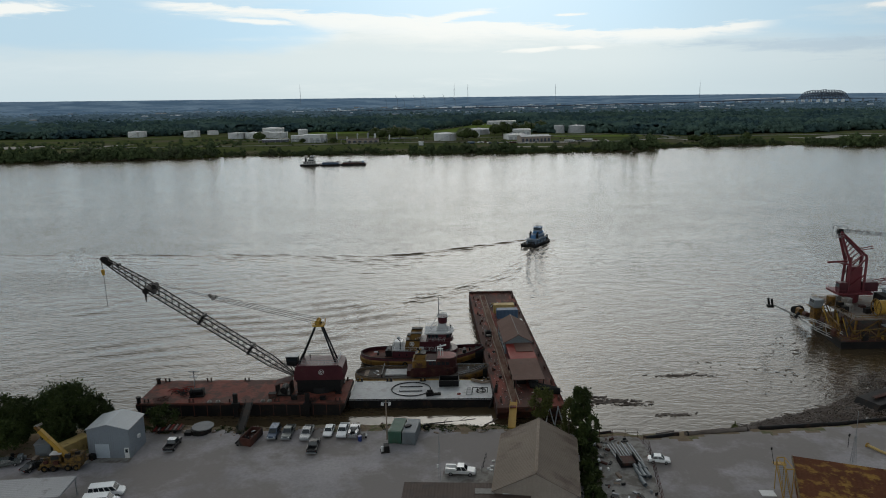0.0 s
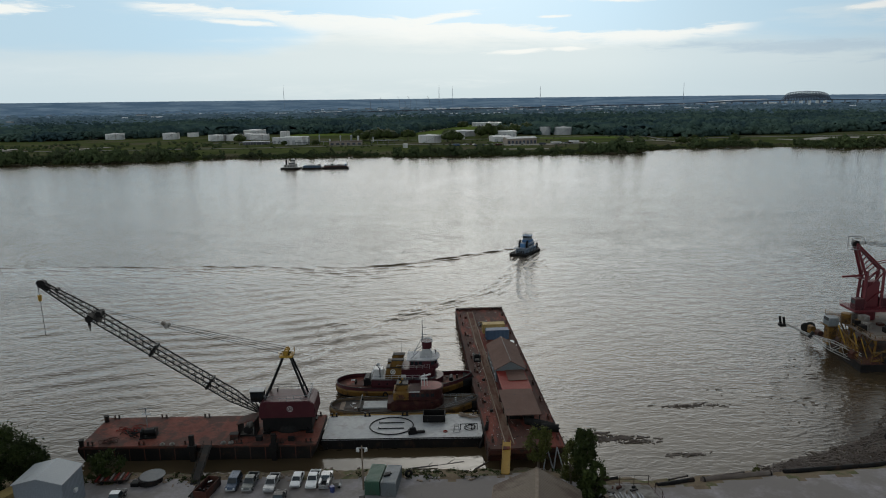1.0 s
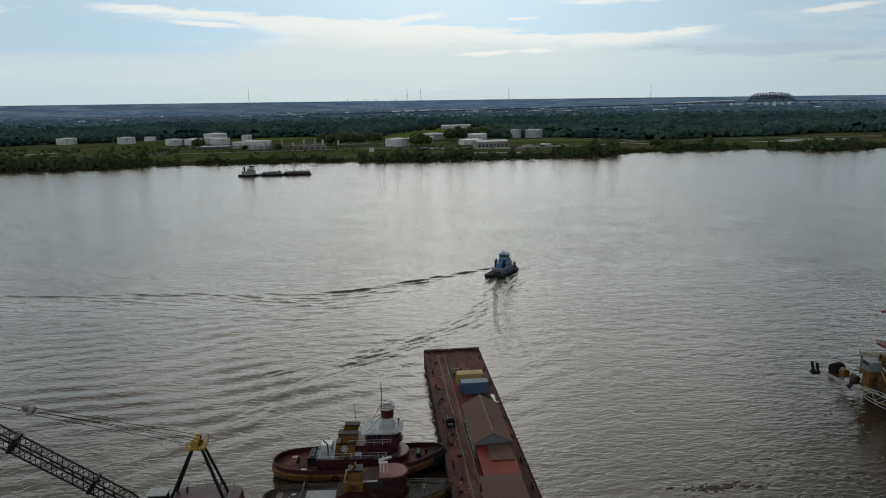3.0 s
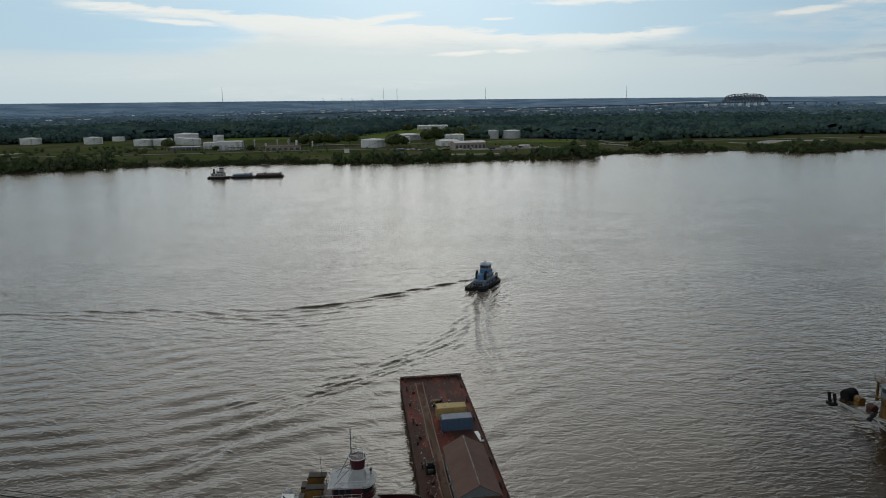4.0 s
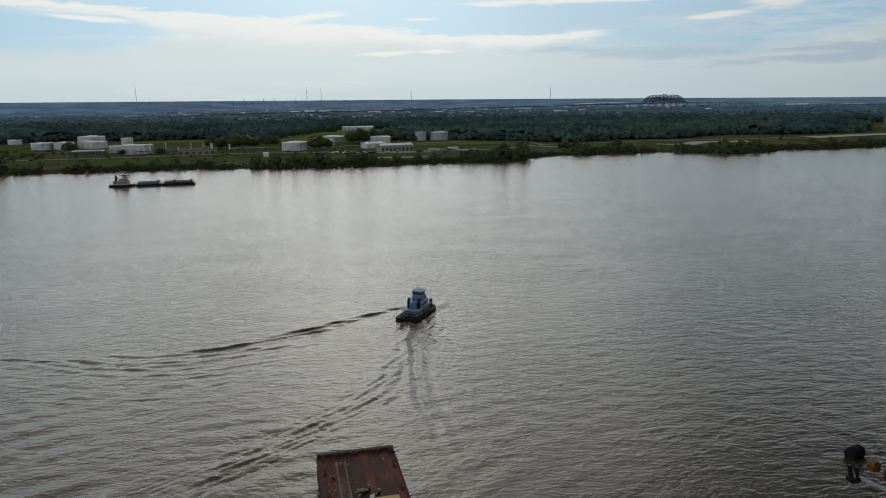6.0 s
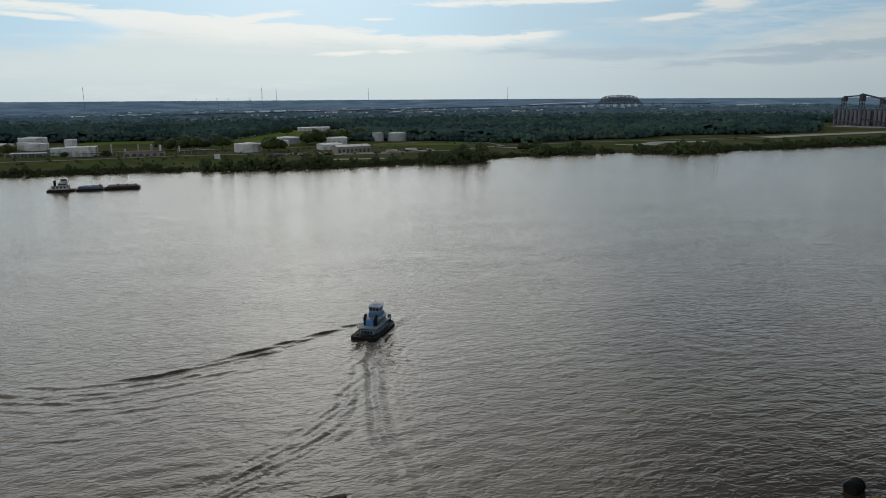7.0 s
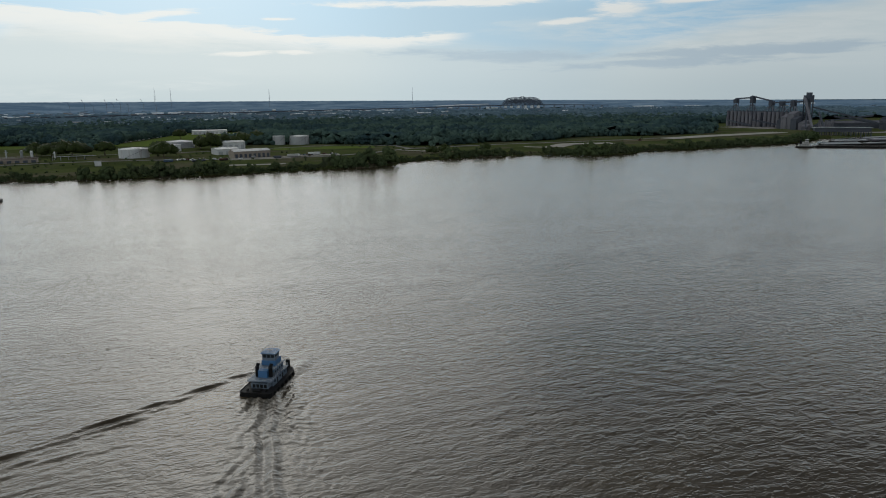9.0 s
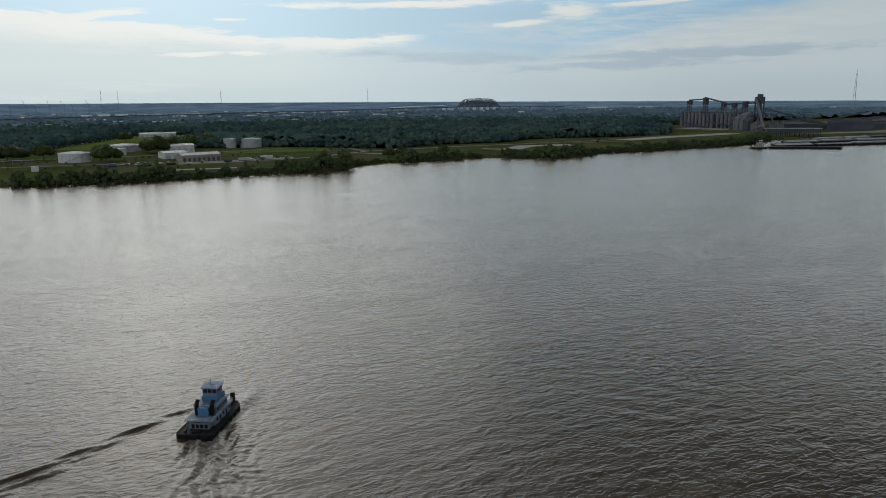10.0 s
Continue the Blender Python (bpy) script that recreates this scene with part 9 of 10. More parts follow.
def far_hall(x, y, rz, L, W, h, rise, wall, roof, label, bays=6):
    t = thing("riverside_hall", x, y, gz(x, y), rz, label, "building", "riverside buildings")
    part("wall", box(B(), -L / 2, L / 2, -W / 2, W / 2, -0.2, h), wall, t)
    for s in (-1, 1):
        part("roof_slope", extrude(B(), [(0, h + rise), (0, h + rise + 0.3), (s * (W / 2 + 0.6), h + 0.3), (s * (W / 2 + 0.6), h)], L + 1.0, "x"), roof, t)
    for s in (-1, 1):
        part("gable", extrude(B(), [(-W / 2, h - 0.1), (W / 2, h - 0.1), (0, h + rise)], 0.3, "x"), wall, t).location = (s * (L / 2 - 0.15), 0, 0)
    for i in range(bays):
        px = -L / 2 + (i + 0.5) * L / bays
        part("opening", box(B(), px - L / bays * 0.28, px + L / bays * 0.28, -W / 2 - 0.08, -W / 2 + 0.05, 0, h * 0.62), TANKGREY if wall is TANKWHITE else FARDARK, t)
    return t


far_hall(124, 1001, 12, 42, 20, 7.2, 2.0, TANWALL, TANKGREY, "long grey shed with open bays near the levee", 8)
far_hall(103, 1062, 12, 26, 24, 6.4, 1.6, TANKWHITE, TANKWHITE, "white flat warehouse beside the tanks", 3)
far_hall(121, 1158, 6, 30, 24, 9.0, 1.5, TANKWHITE, TANKWHITE, "white block building behind the warehouse", 4)
far_hall(127, 1608, 3, 62, 24, 6.5, 1.4, TANKWHITE, TANKWHITE, "long low white building at the end of the field", 8)
far_hall(305, 1196, 0, 22, 12, 5.0, 1.2, TANKGREY, TANKWHITE, "small open shed with a white roof", 3)
far_hall(-190, 1064, 2, 32, 18, 11.0, 1.0, TANKWHITE, TANKWHITE, "white process building of the terminal", 4)
far_hall(-222, 1100, 2, 20, 16, 8.0, 1.0, TANKWHITE, TANKGREY, "pale grey terminal building", 3)
far_hall(-118, 1046, 2, 46, 10, 4.2, 1.0, TANWALL, ROOFDRK, "long brown flat shed by the levee road", 6)
far_hall(-255, 1090, 4, 38, 10, 3.6, 0.8, SILO, TANKGREY, "low grey terminal shed", 5)
rf = random.Random(70)
# pipe racks and columns of the terminal
for i in range(9):
    x, y = -205 + 15 * i + rf.uniform(-4, 4), 1062 + rf.uniform(-12, 26)
    t = thing("process_column", x, y, gz(x, y), 0, "slim pale process column of the terminal", "column", "process columns")
    h = rf.uniform(6, 14)
    part("column", rod(B(), (0, 0, 0), (0, 0, h), rf.uniform(0.7, 1.6), 12), rf.choice((TANKWHITE, TANKGREY, STEEL)), t)
    part("platform", rod(B(), (0, 0, h * 0.8), (0, 0, h * 0.8 + 0.3), 2.2, 12), STEEL, t)
for i, (x, y, l) in enumerate(((-160, 1050, 60), (-240, 1072, 70), (-60, 1058, 44))):
    t = thing("pipe_rack", x, y, gz(x, y), 2, "long steel pipe rack of the terminal", "pipe rack", "pipe racks")
    for k in range(int(l / 8)):
        part("bent", extrude(B(), [(-2, 0), (-2, 4), (2, 4), (2, 0), (1.6, 0), (1.6, 3.6), (-1.6, 3.6), (-1.6, 0)], 0.4, "x"), STEEL, t).location = (-l / 2 + 8 * k, 0, 0)
    for s in (-1.4, -0.5, 0.5, 1.4):
        part("pipe", rod(B(), (-l / 2, s, 4.2), (l / 2, s, 4.2), 0.3, 6), rf.choice((STEEL, TANKWHITE, FARDARK)), t)
# parked vehicles and stacks round the halls
def far_vehicle(x, y, rz, m, k):
    t = thing("parked_vehicle", x, y, gz(x, y) + 0.2, rz, "small parked vehicle on the far bank", "vehicle", "vehicles on the far bank")
    part("body", box(B(), -2.5 * k, 2.5 * k, -1.0 * k, 1.0 * k, 0.3, 1.2 * k, 0.15), m, t)
    part("cabin", box(B(), -1.2 * k, 1.4 * k, -0.9 * k, 0.9 * k, 1.2 * k, 1.9 * k, 0.15), CARBLACK if m is CARWHITE else m, t)


for i in range(40):
    if i < 24:
        x, y = rf.uniform(30, 110) if i % 2 else rf.uniform(50, 190), rf.uniform(968, 992)
    else:
        x, y = rf.uniform(175, 222), rf.uniform(978, 1000)
    far_vehicle(x, y, rf.uniform(0, 180), rf.choice((CARWHITE, CARSILVER, CARGREY, CARBLACK, CARBLACK, CARGREY, HULLRED, CARBLUE)), rf.uniform(0.75, 1.1))
for i in range(20):                                   # along the field road and before the long building
    f = i / 19
    far_vehicle(-64 + 130 * f + rf.uniform(-1, 1), 1250 + 350 * f, 68, rf.choice((CARWHITE, CARWHITE, CARSILVER, CARGREY)), 1.0)
for i in range(16):
    far_vehicle(78 + 7.5 * i, 1578 + rf.uniform(-4, 4), 90, rf.choice((CARWHITE, CARSILVER, CARBLACK)), 1.0)
for x, y, l, w, h, m, lab in ((36, 972, 9, 3, 3.0, CONTBLUE, "blue container on the far bank"), (168, 975, 12, 3, 3.2, CONTPALE, "dull white trailer on the far bank"), (196, 990, 14, 3, 3.4, TANKWHITE, "white trailer on the far bank"), (150, 968, 8, 4, 2.4, FARDARK, "dark stack of timber on the far bank"), (66, 965, 14, 5, 1.8, FARDARK, "dark stack of pipes on the far bank"), (92, 966, 9, 4, 2.2, HULLRED, "rusty scrap pile on the far bank")):
    t = thing("trailer", x, y, gz(x, y) + 0.2, 10, lab, "trailer")
    part("body", box(B(), -l / 2, l / 2, -w / 2, w / 2, 0.6, h, 0.2), m, t)
    part("chassis", box(B(), -l / 2.2, l / 2.2, -w / 2.4, w / 2.4, 0, 0.6), BLACK, t)
t = thing("pump_house", -31, 962, gz(-31, 962), 0, "small white pump house on the levee slope", "hut")
part("wall", box(B(), -3, 3, -3, 3, 0, 4.5), WHITE, t)
part("roof", box(B(), -3.4, 3.4, -3.4, 3.4, 4.5, 4.9), TANKGREY, t)

# roads, lots and bare ground
def strip(name, pts, width, material, label, lift=0.12, n=24):
    xs_, ys_ = zip(*pts)
    tt = np.linspace(0, 1, n * (len(pts) - 1) + 1)
    u = np.linspace(0, 1, len(pts))
    px_, py_ = np.interp(tt, u, xs_), np.interp(tt, u, ys_)
    dx, dy = np.gradient(px_), np.gradient(py_)
    d = np.hypot(dx, dy)
    V = []
    for s in (-1, 1):
        qx, qy = px_ - s * dy / d * width / 2, py_ + s * dx / d * width / 2
        V.append(np.stack([qx, qy, ground_z(qx, qy) + lift], 1))
    k = len(px_)
    V = np.concatenate(V)
    i = np.arange(k - 1)
    Fq = np.stack([i, i + k, i + k + 1, i + 1], 1)
    return tagged(sheet(name, V, Fq, material), label, "road", kind="structure")


strip("levee_road", [(-900, 1040), (-500, 1010), (-340, 1000), (-200, 1003), (-66, 1020), (11, 1008), (92, 975), (150, 970), (208, 962), (262, 985), (326, 1030), (460, 1044), (640, 1040), (760, 1048), (900, 1062)], 8, ROADM, "pale levee road along the far bank", 0.5)
strip("field_road", [(-60, 1232), (-22, 1400), (46, 1556), (84, 1640)], 7, ROADM, "pale road along the grass field", 0.3)
strip("cross_road", [(-40, 1120), (60, 1110), (160, 1130), (260, 1150), (330, 1100), (330, 1032)], 6, ROADM, "pale service road between the tanks", 0.3)
strip("works_road", [(-330, 1130), (-200, 1120), (-60, 1150)], 7, ROADM, "pale service road through the terminal", 0.3)
strip("field_far", [(-250, 1340), (-110, 1335)], 80, FIELD, "bright green field before the wood", 0.3)
strip("field_wedge", [(0, 1275), (62, 1400), (130, 1640)], 104, FIELD, "bright green field reaching into the wood", 0.2)
strip("field_bank", [(170, 1120), (300, 1095)], 50, FIELD, "green grass by the tanks", 0.2)
strip("gravel_lot", [(100, 976), (165, 972)], 26, SAND, "pale gravel lot before the long shed", 0.25)
strip("gravel_lot_small", [(166, 992), (225, 986)], 22, SAND, "pale gravel lot with vehicles", 0.35)
strip("shore_landing", [(86, 912), (150, 908)], 9, SAND, "pale bare ground on the shore", 0.5)
strip("gravel_loop", [(308, 1010), (330, 985), (352, 1000), (350, 1030)], 7, SAND, "pale gravel loop road", 0.6)
strip("sand_flat", [(500, 962), (545, 1000), (610, 988)], 26, SAND, "pale sand flat behind the shore scrub", 0.6)
strip("sand_flat_small", [(470, 985), (492, 958)], 9, SAND, "pale sand track down to the shore", 0.7)
strip("sand_bank", [(735, 1030), (830, 1052), (930, 1064), (1010, 1075)], 34, SAND, "broad pale sand bank before the grain silos", 0.6)
strip("white_yard", [(-680, 1040), (-590, 1045)], 60, SAND, "pale open yard at the river's edge", 0.6)
strip("white_yard_small", [(-500, 1035), (-466, 1075)], 18, SAND, "pale bare patch in the shore scrub", 0.6)
strip("borrow_pit", [(640, 1015), (720, 1010)], 18, MUD, "brown borrow pit by the levee", 0.6)
strip("works_ground", [(1120, 1130), (1300, 1080), (1560, 1090), (2100, 1150)], 230, YARD, "dark trodden ground round the grain elevator", 0.4)
strip("silo_apron", [(1100, 1290), (1115, 1180)], 60, YARD, "dark apron before the silos", 0.5)
ex_ = thing("far_excavator", 672, 1010, gz(672, 1010), 30, "dark excavator working by the levee", "excavator")
part("tracks", box(box(B(), -2.2, 2.2, -1.5, -0.7, 0, 1.0, 0.1), -2.2, 2.2, 0.7, 1.5, 0, 1.0, 0.1), BLACK, ex_)
part("house", box(B(), -2.0, 1.6, -1.3, 1.3, 1.1, 3.2, 0.15), HULLRED, ex_)
part("arm", beam(beam(B(), (1.2, 0, 2.2), (5.5, 0, 6.4), 0.6), (5.5, 0, 6.4), (8.0, 0, 2.0), 0.5), BLACK, ex_)


# single broad trees standing free on the far bank
def far_tree(x, y, r, h, seed, label="free-standing dark broadleaf tree on the far bank"):
    t = thing("far_tree", x, y, gz(x, y) - 0.2, 0, label, "tree", "trees on the far bank")
    part("trunk", rod(rod(B(), (0, 0, 0), (0, 0, h * 0.5), 0.05 * h, 7, 0.03 * h), (0, 0, h * 0.35), (r * 0.5, 0.1, h * 0.62), 0.025 * h, 5), BARK, t)
    rs = random.Random(seed)
    shp, f = lumps(2, [seed, seed + 3])
    V, FF = [], []
    for i in range(16):
        a, u = rs.uniform(0, 6.283), rs.random() ** 0.5
        q = r * rs.uniform(0.28, 0.48)
        V.append(shp[i % 2] * q + np.array([math.cos(a) * u * r * 0.72, math.sin(a) * u * r * 0.72, h * (0.45 + 0.42 * (1 - u * u) * rs.uniform(0.5, 1))]))
        FF.append(f + i * len(shp[0]))
    V, FF = np.concatenate(V), np.concatenate(FF)
    rn = np.random.default_rng(seed)
    c = V[rn.integers(0, len(V), 900)] + rn.normal(0, 0.5, (900, 3))
    W_ = blades(c, 0.75, seed)
    i = len(V) + 4 * np.arange(900)
    FF = np.concatenate([FF, np.stack([i, i + 1, i + 2], 1), np.stack([i, i + 2, i + 3], 1)])
    sheet("crown", np.concatenate([V, W_]), FF, LEAF, t)
    return t


for i, (x, y, r, h) in enumerate(((-67, 1112, 17, 17), (-90, 1125, 14, 15), (-31.5, 1108, 12.5, 17), (33, 1046, 15, 16), (68, 1450, 13, 15), (93, 1150, 15, 18), (112, 1170, 14, 17), (82, 1172, 13, 15), (128, 1185, 12, 14), (-108, 1140, 12, 14), (146, 1230, 14, 15), (165, 1240, 15, 16), (-290, 1130, 10, 11), (-160, 1040, 5, 7), (-205, 1045, 5, 6), (350, 965, 8, 10), (392, 938, 7, 13), (330, 955, 8, 9))):
    far_tree(x, y, r, h, 300 + i)

# ---- grain elevator and wharf ----
ge = thing("grain_elevator", 1140, 1250, gz(1140, 1250), 0, "row of tall grey concrete grain silos with conveyor galleries", "silos")
for k in range(17):
    yy = 84 - 10.2 * k - (6 if k > 8 else 0)
    for row in range(2):
        sl_ = part("silo", rod(B(), (row * 9.4, yy, 0), (row * 9.4, yy, 30), 3.5, 18), SILO, ge)
        part("cap", rod(B(), (row * 9.4, yy, 30), (row * 9.4, yy, 31.6), 3.6, 18, 1.2), FARDARK, sl_)
# added dark slab that puts the shade of the silo gaps into solid colour
part("core_wall", box(box(B(), 3.6, 5.8, -3, 87, 0, 28), 3.6, 5.8, -99, -10, 0, 28), FARDARK, ge, "dark slab standing for the shade between the silos")
for yy, h in ((70, 54), (26, 60), (-22, 50), (-48, 50), (-74, 52)):
    th = part("headhouse", box(B(), 1, 9, yy - 4, yy + 4, 46 if h > 52 else 42, h), FARDARK, ge, "dark steel headhouse")
    for s in (-1, 1):
        part("leg", beam(beam(B(), (5 + s * 3, yy - 3, 31), (5 + s * 3, yy - 3, 46), 0.9), (5 + s * 3, yy + 3, 31), (5 + s * 3, yy + 3, 46), 0.9), FARDARK, ge)
        part("spout", beam(B(), (5, yy, 45), (3 + s * 2, yy + s * 16, 31.5), 1.0), SILO, ge)
        part("spout", beam(B(), (5, yy, 45), (3 + s * 2, yy + s * 8, 31.5), 1.0), SILO, ge)
part("gallery", beam(beam(B(), (5, 72, 55), (5, 28, 57), 2.4, 2.6), (5, 28, 60), (5, -24, 50), 2.4, 2.6), FARDARK, ge)
part("gallery_low", beam(B(), (5, -24, 47), (5, -108, 50), 2.6, 2.8), FARDARK, ge)
tower = part("main_tower", box(box(B(), -3, 8, -116, -102, 49, 61), 0, 6, -113, -105, 61, 66), FARDARK, ge, "tall dark working house on legs")
for px in (-2, 7):
    for py in (-115, -103):
        part("leg", beam(B(), (px, py, 0), (px, py, 49), 1.6), FARDARK, ge)
for z in (8, 20, 32):
    part("brace", beam(beam(B(), (-2, -115, z), (-2, -103, z + 12), 0.9), (-2, -103, z), (-2, -115, z + 12), 0.9), FARDARK, ge)
part("hoist_shaft", box(B(), 0, 6, -112, -106, 0, 49), SILO, ge)
for a, c, w in (((-4, -106, 57), (-72, -186, 8), 3.6), ((-3, -112, 52), (-80, -180, 6), 2.2), ((2, -134, 30), (-60, -200, 7), 2.6), ((-12, 10, 3), (-14, 70, 12), 3), ((20, -150, 24), (70, -210, 10), 3), ((-12, -60, 6), (-12, 6, 14), 2.4), ((5, -116, 40), (40, -220, 14), 2.4)):
    part("conveyor", beam(B(), a, c, w), FARDARK if w != 3.6 else SILO, ge)
for i, (px, py, w, l, h) in enumerate(((-18, -72, 11, 14, 20), (-24, -86, 12, 12, 27), (-22, -100, 14, 14, 33), (-30, -114, 12, 13, 24), (-26, -128, 14, 12, 17), (-34, -140, 10, 12, 11), (-14, -150, 16, 14, 13))):
    part("annex", extrude(B(), [(px - w / 2, 0), (px + w / 2, 0), (px + w / 2, h), (px - w / 2, h - 5)], l, "y"), SILO if i % 3 else FARDARK, ge).location = (0, py, 0)
for k in range(7):
    part("small_silo", rod(B(), (-24 + 5 * k, -160, 0), (-24 + 5 * k, -160, 18 - (k % 3) * 2), 2.4, 14), SILO, ge)
wf = thing("wharf", 1050, 985, 0, -40, "dark wharf shed on piles by the river", "wharf")
part("shed", box(B(), -45, 35, -9, 9, 8, 14), FARDARK, wf)
part("roof", box(B(), -47, 37, -11, 11, 14, 15), CONTGREY, wf)
for i in range(12):
    part("pile", rod(B(), (-42 + 7 * i, -8, -2), (-42 + 7 * i, -8, 8), 0.9, 8), FARDARK, wf)
    part("pile", rod(B(), (-42 + 7 * i, 8, -2), (-42 + 7 * i, 8, 8), 0.9, 8), FARDARK, wf)
for i, (x, y, rz, l, h) in enumerate(((1235, 1120, -30, 90, 14), (1330, 1080, -25, 120, 12), (1480, 1100, -20, 140, 16), (1260, 1040, -35, 70, 20), (1640, 1180, -15, 120, 14))):
    t = thing("elevator_shed", x, y, gz(x, y), rz, "long dark conveyor shed beside the grain elevator", "shed", "sheds by the elevator")
    part("wall", box(B(), -l / 2, l / 2, -10, 10, 0, h * 0.7), FARDARK, t)
    part("roof", extrude(B(), [(-11, h * 0.7), (11, h * 0.7), (0, h)], l + 2, "x"), FARDARK if i % 2 else SILO, t)
    part("conveyor", beam(B(), (-l / 2, 0, h), (l / 4, -30, h * 1.7), 2.6), FARDARK, t)
for row, (x, y, rz, n) in enumerate(((872, 846, -14, 7), (884, 858, -14, 7), (935, 884, -11, 6), (950, 896, -11, 6), (1020, 906, -4, 5), (1040, 920, -2, 5))):
    c, s_ = math.cos(radians(rz)), math.sin(radians(rz))
    for k in range(n):
        if (row * 3 + k * 2) % 11 == 5:
            continue
        d = 61 * k + rf.uniform(-0.6, 0.6)
        t = thing("hopper_barge", x + c * d, y + s_ * d, 0, rz, "grey covered hopper barge moored in a fleet", "barge", "moored barge fleet")
        part("hull", barge_hull(B(), 59, 10.6, 2.4, rake=4), HULLBLK, t)
        part("cover", extrude(B(), [(-4.6, 2.4), (-4.2, 3.4), (0, 3.9), (4.2, 3.4), (4.6, 2.4)], 52, "x"), (TANKGREY, CONTGREY, STEEL, CONTGREY, SILO)[(row + 2 * k) % 5], t)
small_towboat(806, 846, -38, 1.15, "white towboat with a long low barge near the wharf")
t = thing("low_barge", 850, 812, 0, -38, "long low dark empty barge ahead of a towboat", "barge")
part("hull", barge_hull(B(), 88, 11, 2.2, rake=3), HULLBLK, t)
part("deck", box(B(), -42, 42, -5, 5, 2.2, 2.5), HULLBLK, t)


# ---- the far distance ----
def lattice_tower(x, y, z, h, w, label):
    t = thing("radio_tower", x, y, z, 0, label, "tower", "far towers")
    bm = B()
    for a in range(3):
        c, s = math.cos(a * 2.094), math.sin(a * 2.094)
        beam(bm, (w * c, w * s, 0), (w * 0.22 * c, w * 0.22 * s, h), 0.7)
    for i in range(10):
        a = i * 2.094
        k = w * (1 - 0.078 * i)
        beam(bm, (k * math.cos(a), k * math.sin(a), h * i / 10), (k * math.cos(a + 2.094), k * math.sin(a + 2.094), h * (i + 1) / 10), 0.4)
    part("lattice", bm, FARGREY, t)
    part("antenna", rod(B(), (0, 0, h), (0, 0, h * 1.08), 0.4, 5), FARGREY, t)
    return t


lattice_tower(62, 4250, 12, 112, 5.0, "twin-legged far transmission tower on the horizon")
lattice_tower(140, 4250, 12, 106, 2.2, "slim far radio mast on the horizon")
lattice_tower(650, 4250, 12, 101, 2.6, "slim far radio mast on the horizon")
lattice_tower(1470, 4200, 12, 106, 1.4, "thin far radio mast on the horizon")
lattice_tower(-800, 4080, 12, 124, 1.2, "very thin far radio mast on the horizon")
lattice_tower(2336, 1790, 4, 132, 6.0, "tall slim radio mast beyond the silos")
for i in range(9):
    x, y = (-300, -240, -205, -150, -120, -92, -60, 6, 60)[i], 3800
    t = thing("harbour_crane", x, y, 4, 0, "far harbour crane with its jib raised", "crane", "far harbour cranes")
    h = 42 + (i * 7) % 14
    part("tower", beam(B(), (0, 0, 0), (0, 0, h), 1.7), FARGREY, t)
    part("jib", beam(B(), (2, 0, h * 0.88), (-7 - (i % 3) * 4, 0, h * (1.32 + 0.1 * (i % 2))), 1.4), SLATE, t)
for i, (x0, x1, y, h) in enumerate(((-40, 170, 3700, 14), (200, 330, 3720, 10), (340, 520, 3760, 9), (-260, -190, 3650, 12), (700, 760, 3600, 9), (780, 830, 3560, 10), (850, 950, 3580, 9), (980, 1010, 3500, 9), (1040, 1120, 3520, 10), (260, 330, 2900, 11), (380, 430, 2800, 12), (600, 650, 2700, 10), (700, 740, 2750, 10), (-700, -600, 3300, 10), (-560, -420, 3350, 9), (-380, -300, 3250, 9), (-980, -930, 2600, 10), (1700, 1790, 3700, 10), (2480, 2620, 3500, 12), (2700, 2790, 3300, 12), (3060, 3160, 2900, 12), (1930, 1990, 2600, 12), (150, 190, 2250, 9), (205, 232, 2300, 9), (120, 140, 2200, 9), (2300, 2340, 2300, 12))):
    q = 0.9 if y > 3200 else 1.0
    x0, x1, y = q * x0, q * x1, q * y
    z = float(ground_z((x0 + x1) / 2, y)) + 7
    h = 0.5 * h
    parts_ = max(1, int((x1 - x0) / 60))
    step = (x1 - x0) / parts_
    for j in range(parts_):
        l = step * rf.uniform(0.6, 0.95)
        t = thing("far_warehouse", x0 + step * (j + 0.5), y + rf.uniform(-30, 30), z, 0, "far pale-roofed warehouse among the trees", "building", "far warehouses")
        hh = h * rf.uniform(0.6, 1.1)
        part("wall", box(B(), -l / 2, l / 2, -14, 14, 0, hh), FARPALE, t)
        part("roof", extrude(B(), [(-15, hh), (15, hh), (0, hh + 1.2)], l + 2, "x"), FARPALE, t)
# houses and streets of the far town, and clearings in the woods
rt_ = random.Random(91)
for i in range(170):
    d_, a_ = rt_.uniform(2050, 3950), radians(rt_.choice((rt_.uniform(-30, 60), rt_.gauss(3, 8), rt_.gauss(14, 7))))
    x, y = d_ * math.sin(a_), d_ * math.cos(a_)
    if not wooded(np.array([x]), np.array([y]))[0]:
        continue
    l, w_, h_ = rt_.uniform(9, 30), rt_.uniform(8, 14), rt_.uniform(2.0, 5.0)
    t = thing("far_house", x, y, float(ground_z(x, y)) + 7.5, rt_.uniform(-20, 20), "small pale house among the far trees", "house", "far town houses")
    m_ = rt_.choice((FARPALE, FARGREY, FARGREY, TANKGREY, SAND))
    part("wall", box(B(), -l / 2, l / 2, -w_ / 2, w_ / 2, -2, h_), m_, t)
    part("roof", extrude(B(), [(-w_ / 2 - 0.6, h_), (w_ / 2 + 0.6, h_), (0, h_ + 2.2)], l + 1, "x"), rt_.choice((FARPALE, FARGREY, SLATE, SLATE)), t)
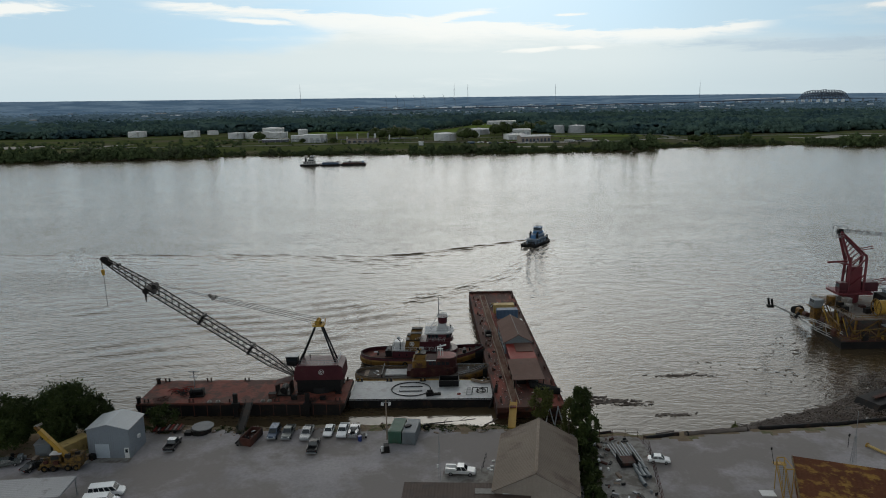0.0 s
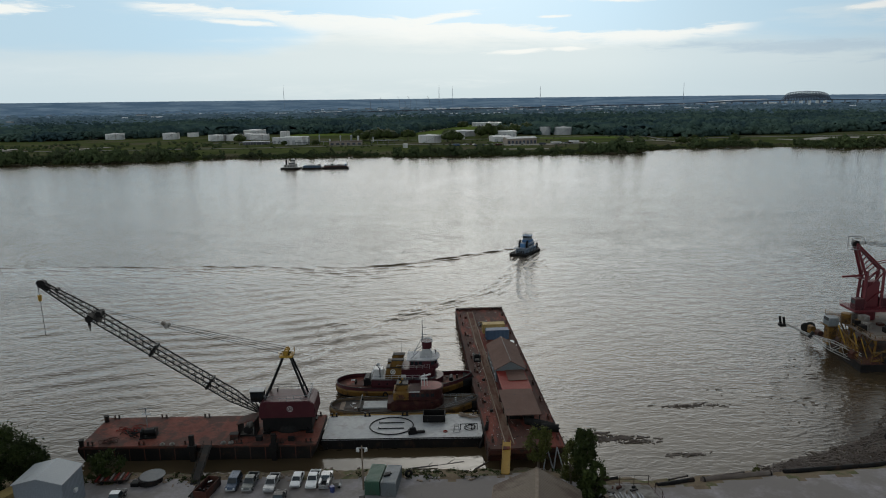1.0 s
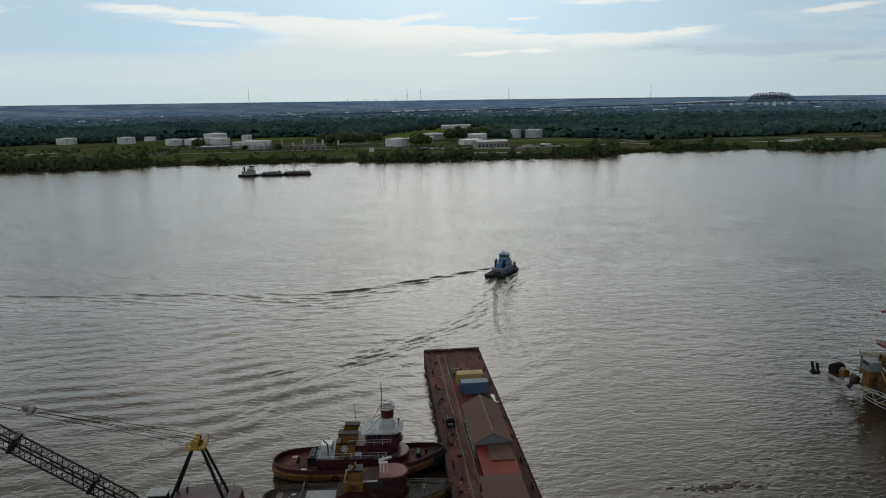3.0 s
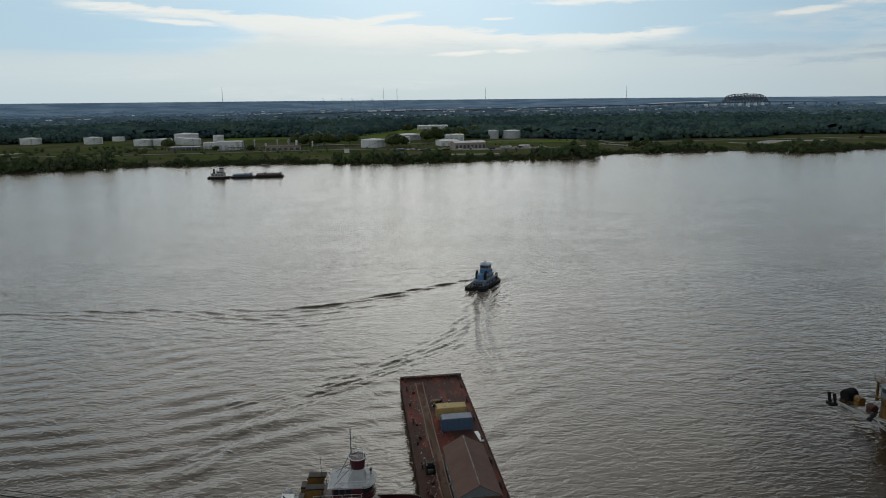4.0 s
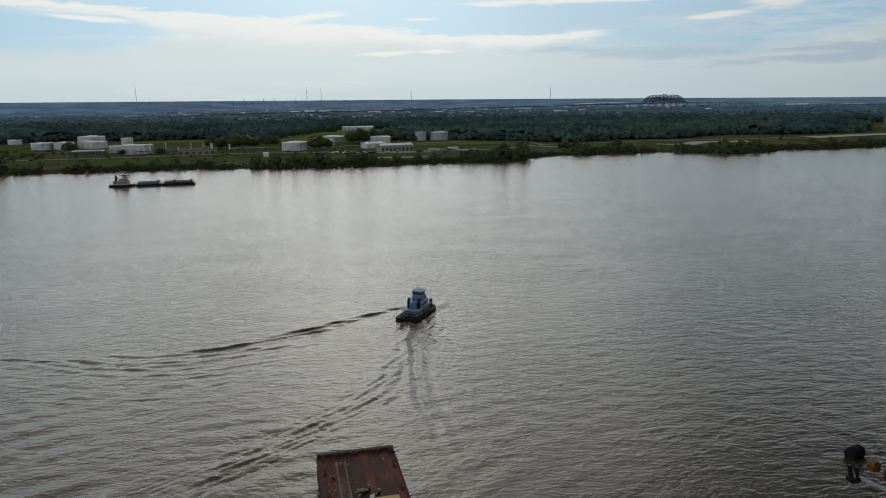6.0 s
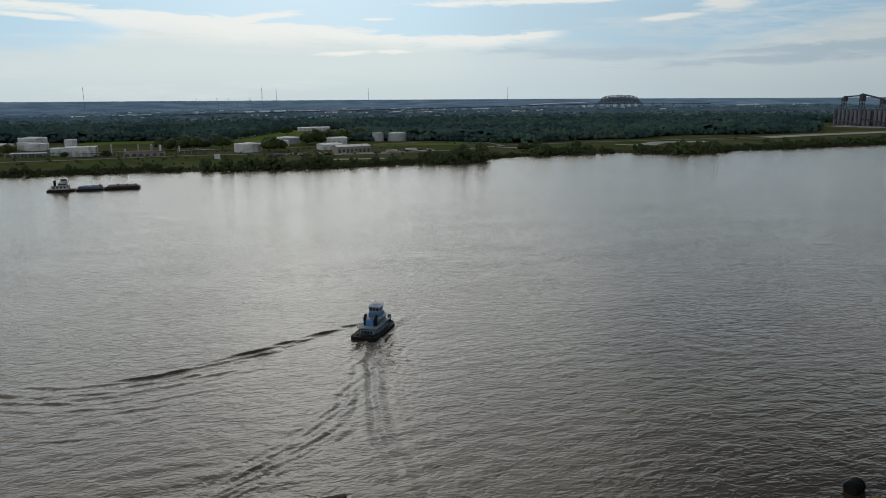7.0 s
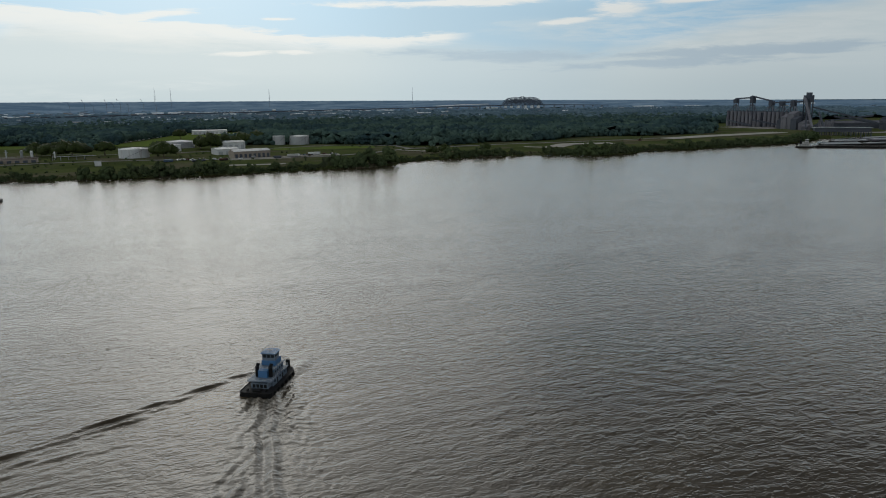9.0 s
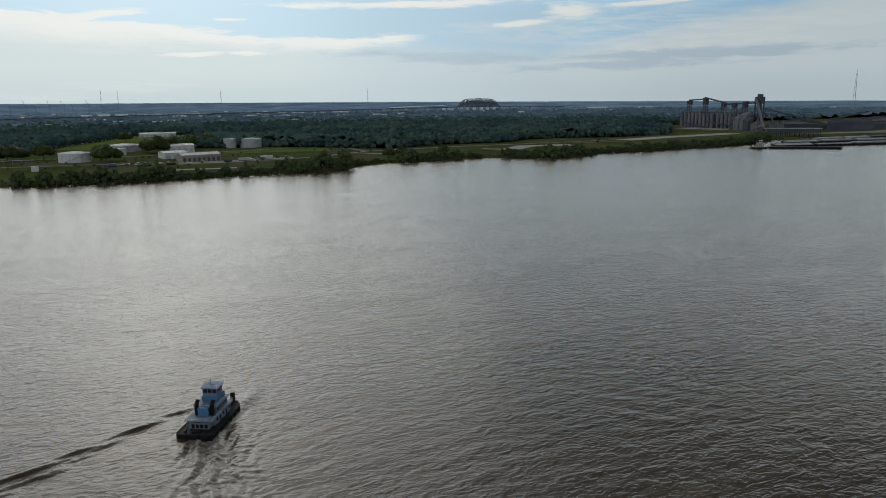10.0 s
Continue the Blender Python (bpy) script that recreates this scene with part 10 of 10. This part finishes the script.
# highway viaduct climbing to the big truss bridge
BR = (1703.0, 3276.0, 0.78)
br = thing("truss_bridge", BR[0], BR[1], 0, 0, "far dark cantilever truss bridge with a long approach viaduct", "bridge")
deck = [(-2200, -400, 15.0), (-1400, -280, 20), (-700, -130, 23.5), (-300, -40, 26), (-110, 0, 27.5), (110, 0, 27.5), (280, 10, 25), (520, 40, 20)]
for (a, ya, za), (c, yc, zc) in zip(deck, deck[1:]):
    part("deck", loft(B(), [[(a, ya - 7, za - 3.2), (a, ya - 7, za), (a, ya + 7, za), (a, ya + 7, za - 3.2)], [(c, yc - 7, zc - 3.2), (c, yc - 7, zc), (c, yc + 7, zc), (c, yc + 7, zc - 3.2)]]), FARDARK, br)
dx_, dy_, dz_ = zip(*deck)
for x in np.arange(-2160, 520, 60.0):
    y, z = float(np.interp(x, dx_, dy_)), float(np.interp(x, dx_, dz_))
    part("pier", box(B(), x - 1.5, x + 1.5, y - 6, y + 6, 0, z - 3), FARGREY, br)
bm = B()
k_ = BR[2]
tops = [(-140, 0), (-112, 22), (-90, 28), (-50, 31), (-20, 30), (0, 33), (20, 30), (50, 31), (90, 28), (118, 20), (140, 0)]
tops = [(a * k_, 27.5 + c * 1.16) for a, c in tops]
E_ = 138 * k_
for s in (-8, 8):
    for (a, za), (c, zc) in zip(tops, tops[1:]):
        beam(bm, (a, s, za), (c, s, zc), 1.7)
    for i in range(-15, 16):
        x, x2 = i * 7.0, min(i * 7.0 + 7.0, E_)
        z, z2 = float(np.interp(x, *zip(*tops))), float(np.interp(x2, *zip(*tops)))
        beam(bm, (x, s, 27.5), (x, s, z), 1.1)
        beam(bm, (x, s, 27.5), (x2, s, z2), 0.9)
        beam(bm, (x, s, z), (x2, s, 27.5), 0.9)
part("truss", bm, SLATE, br, "dense dark steel truss span")
for x in (-92, -59, -23, 16, 51, 87):
    part("main_pier", extrude(B(), [(x - 8, 0), (x - 3.5, 25), (x + 3.5, 25), (x + 8, 0)], 11, "y"), FARPALE, br, "pale stone pier")
# the water's shine is painted: a raised strip in plain pale colour
strip("far_river_reach", [(1500, 3900), (1700, 3960), (1850, 3960)], 60, FARPALE, "pale distant water glint", 9)
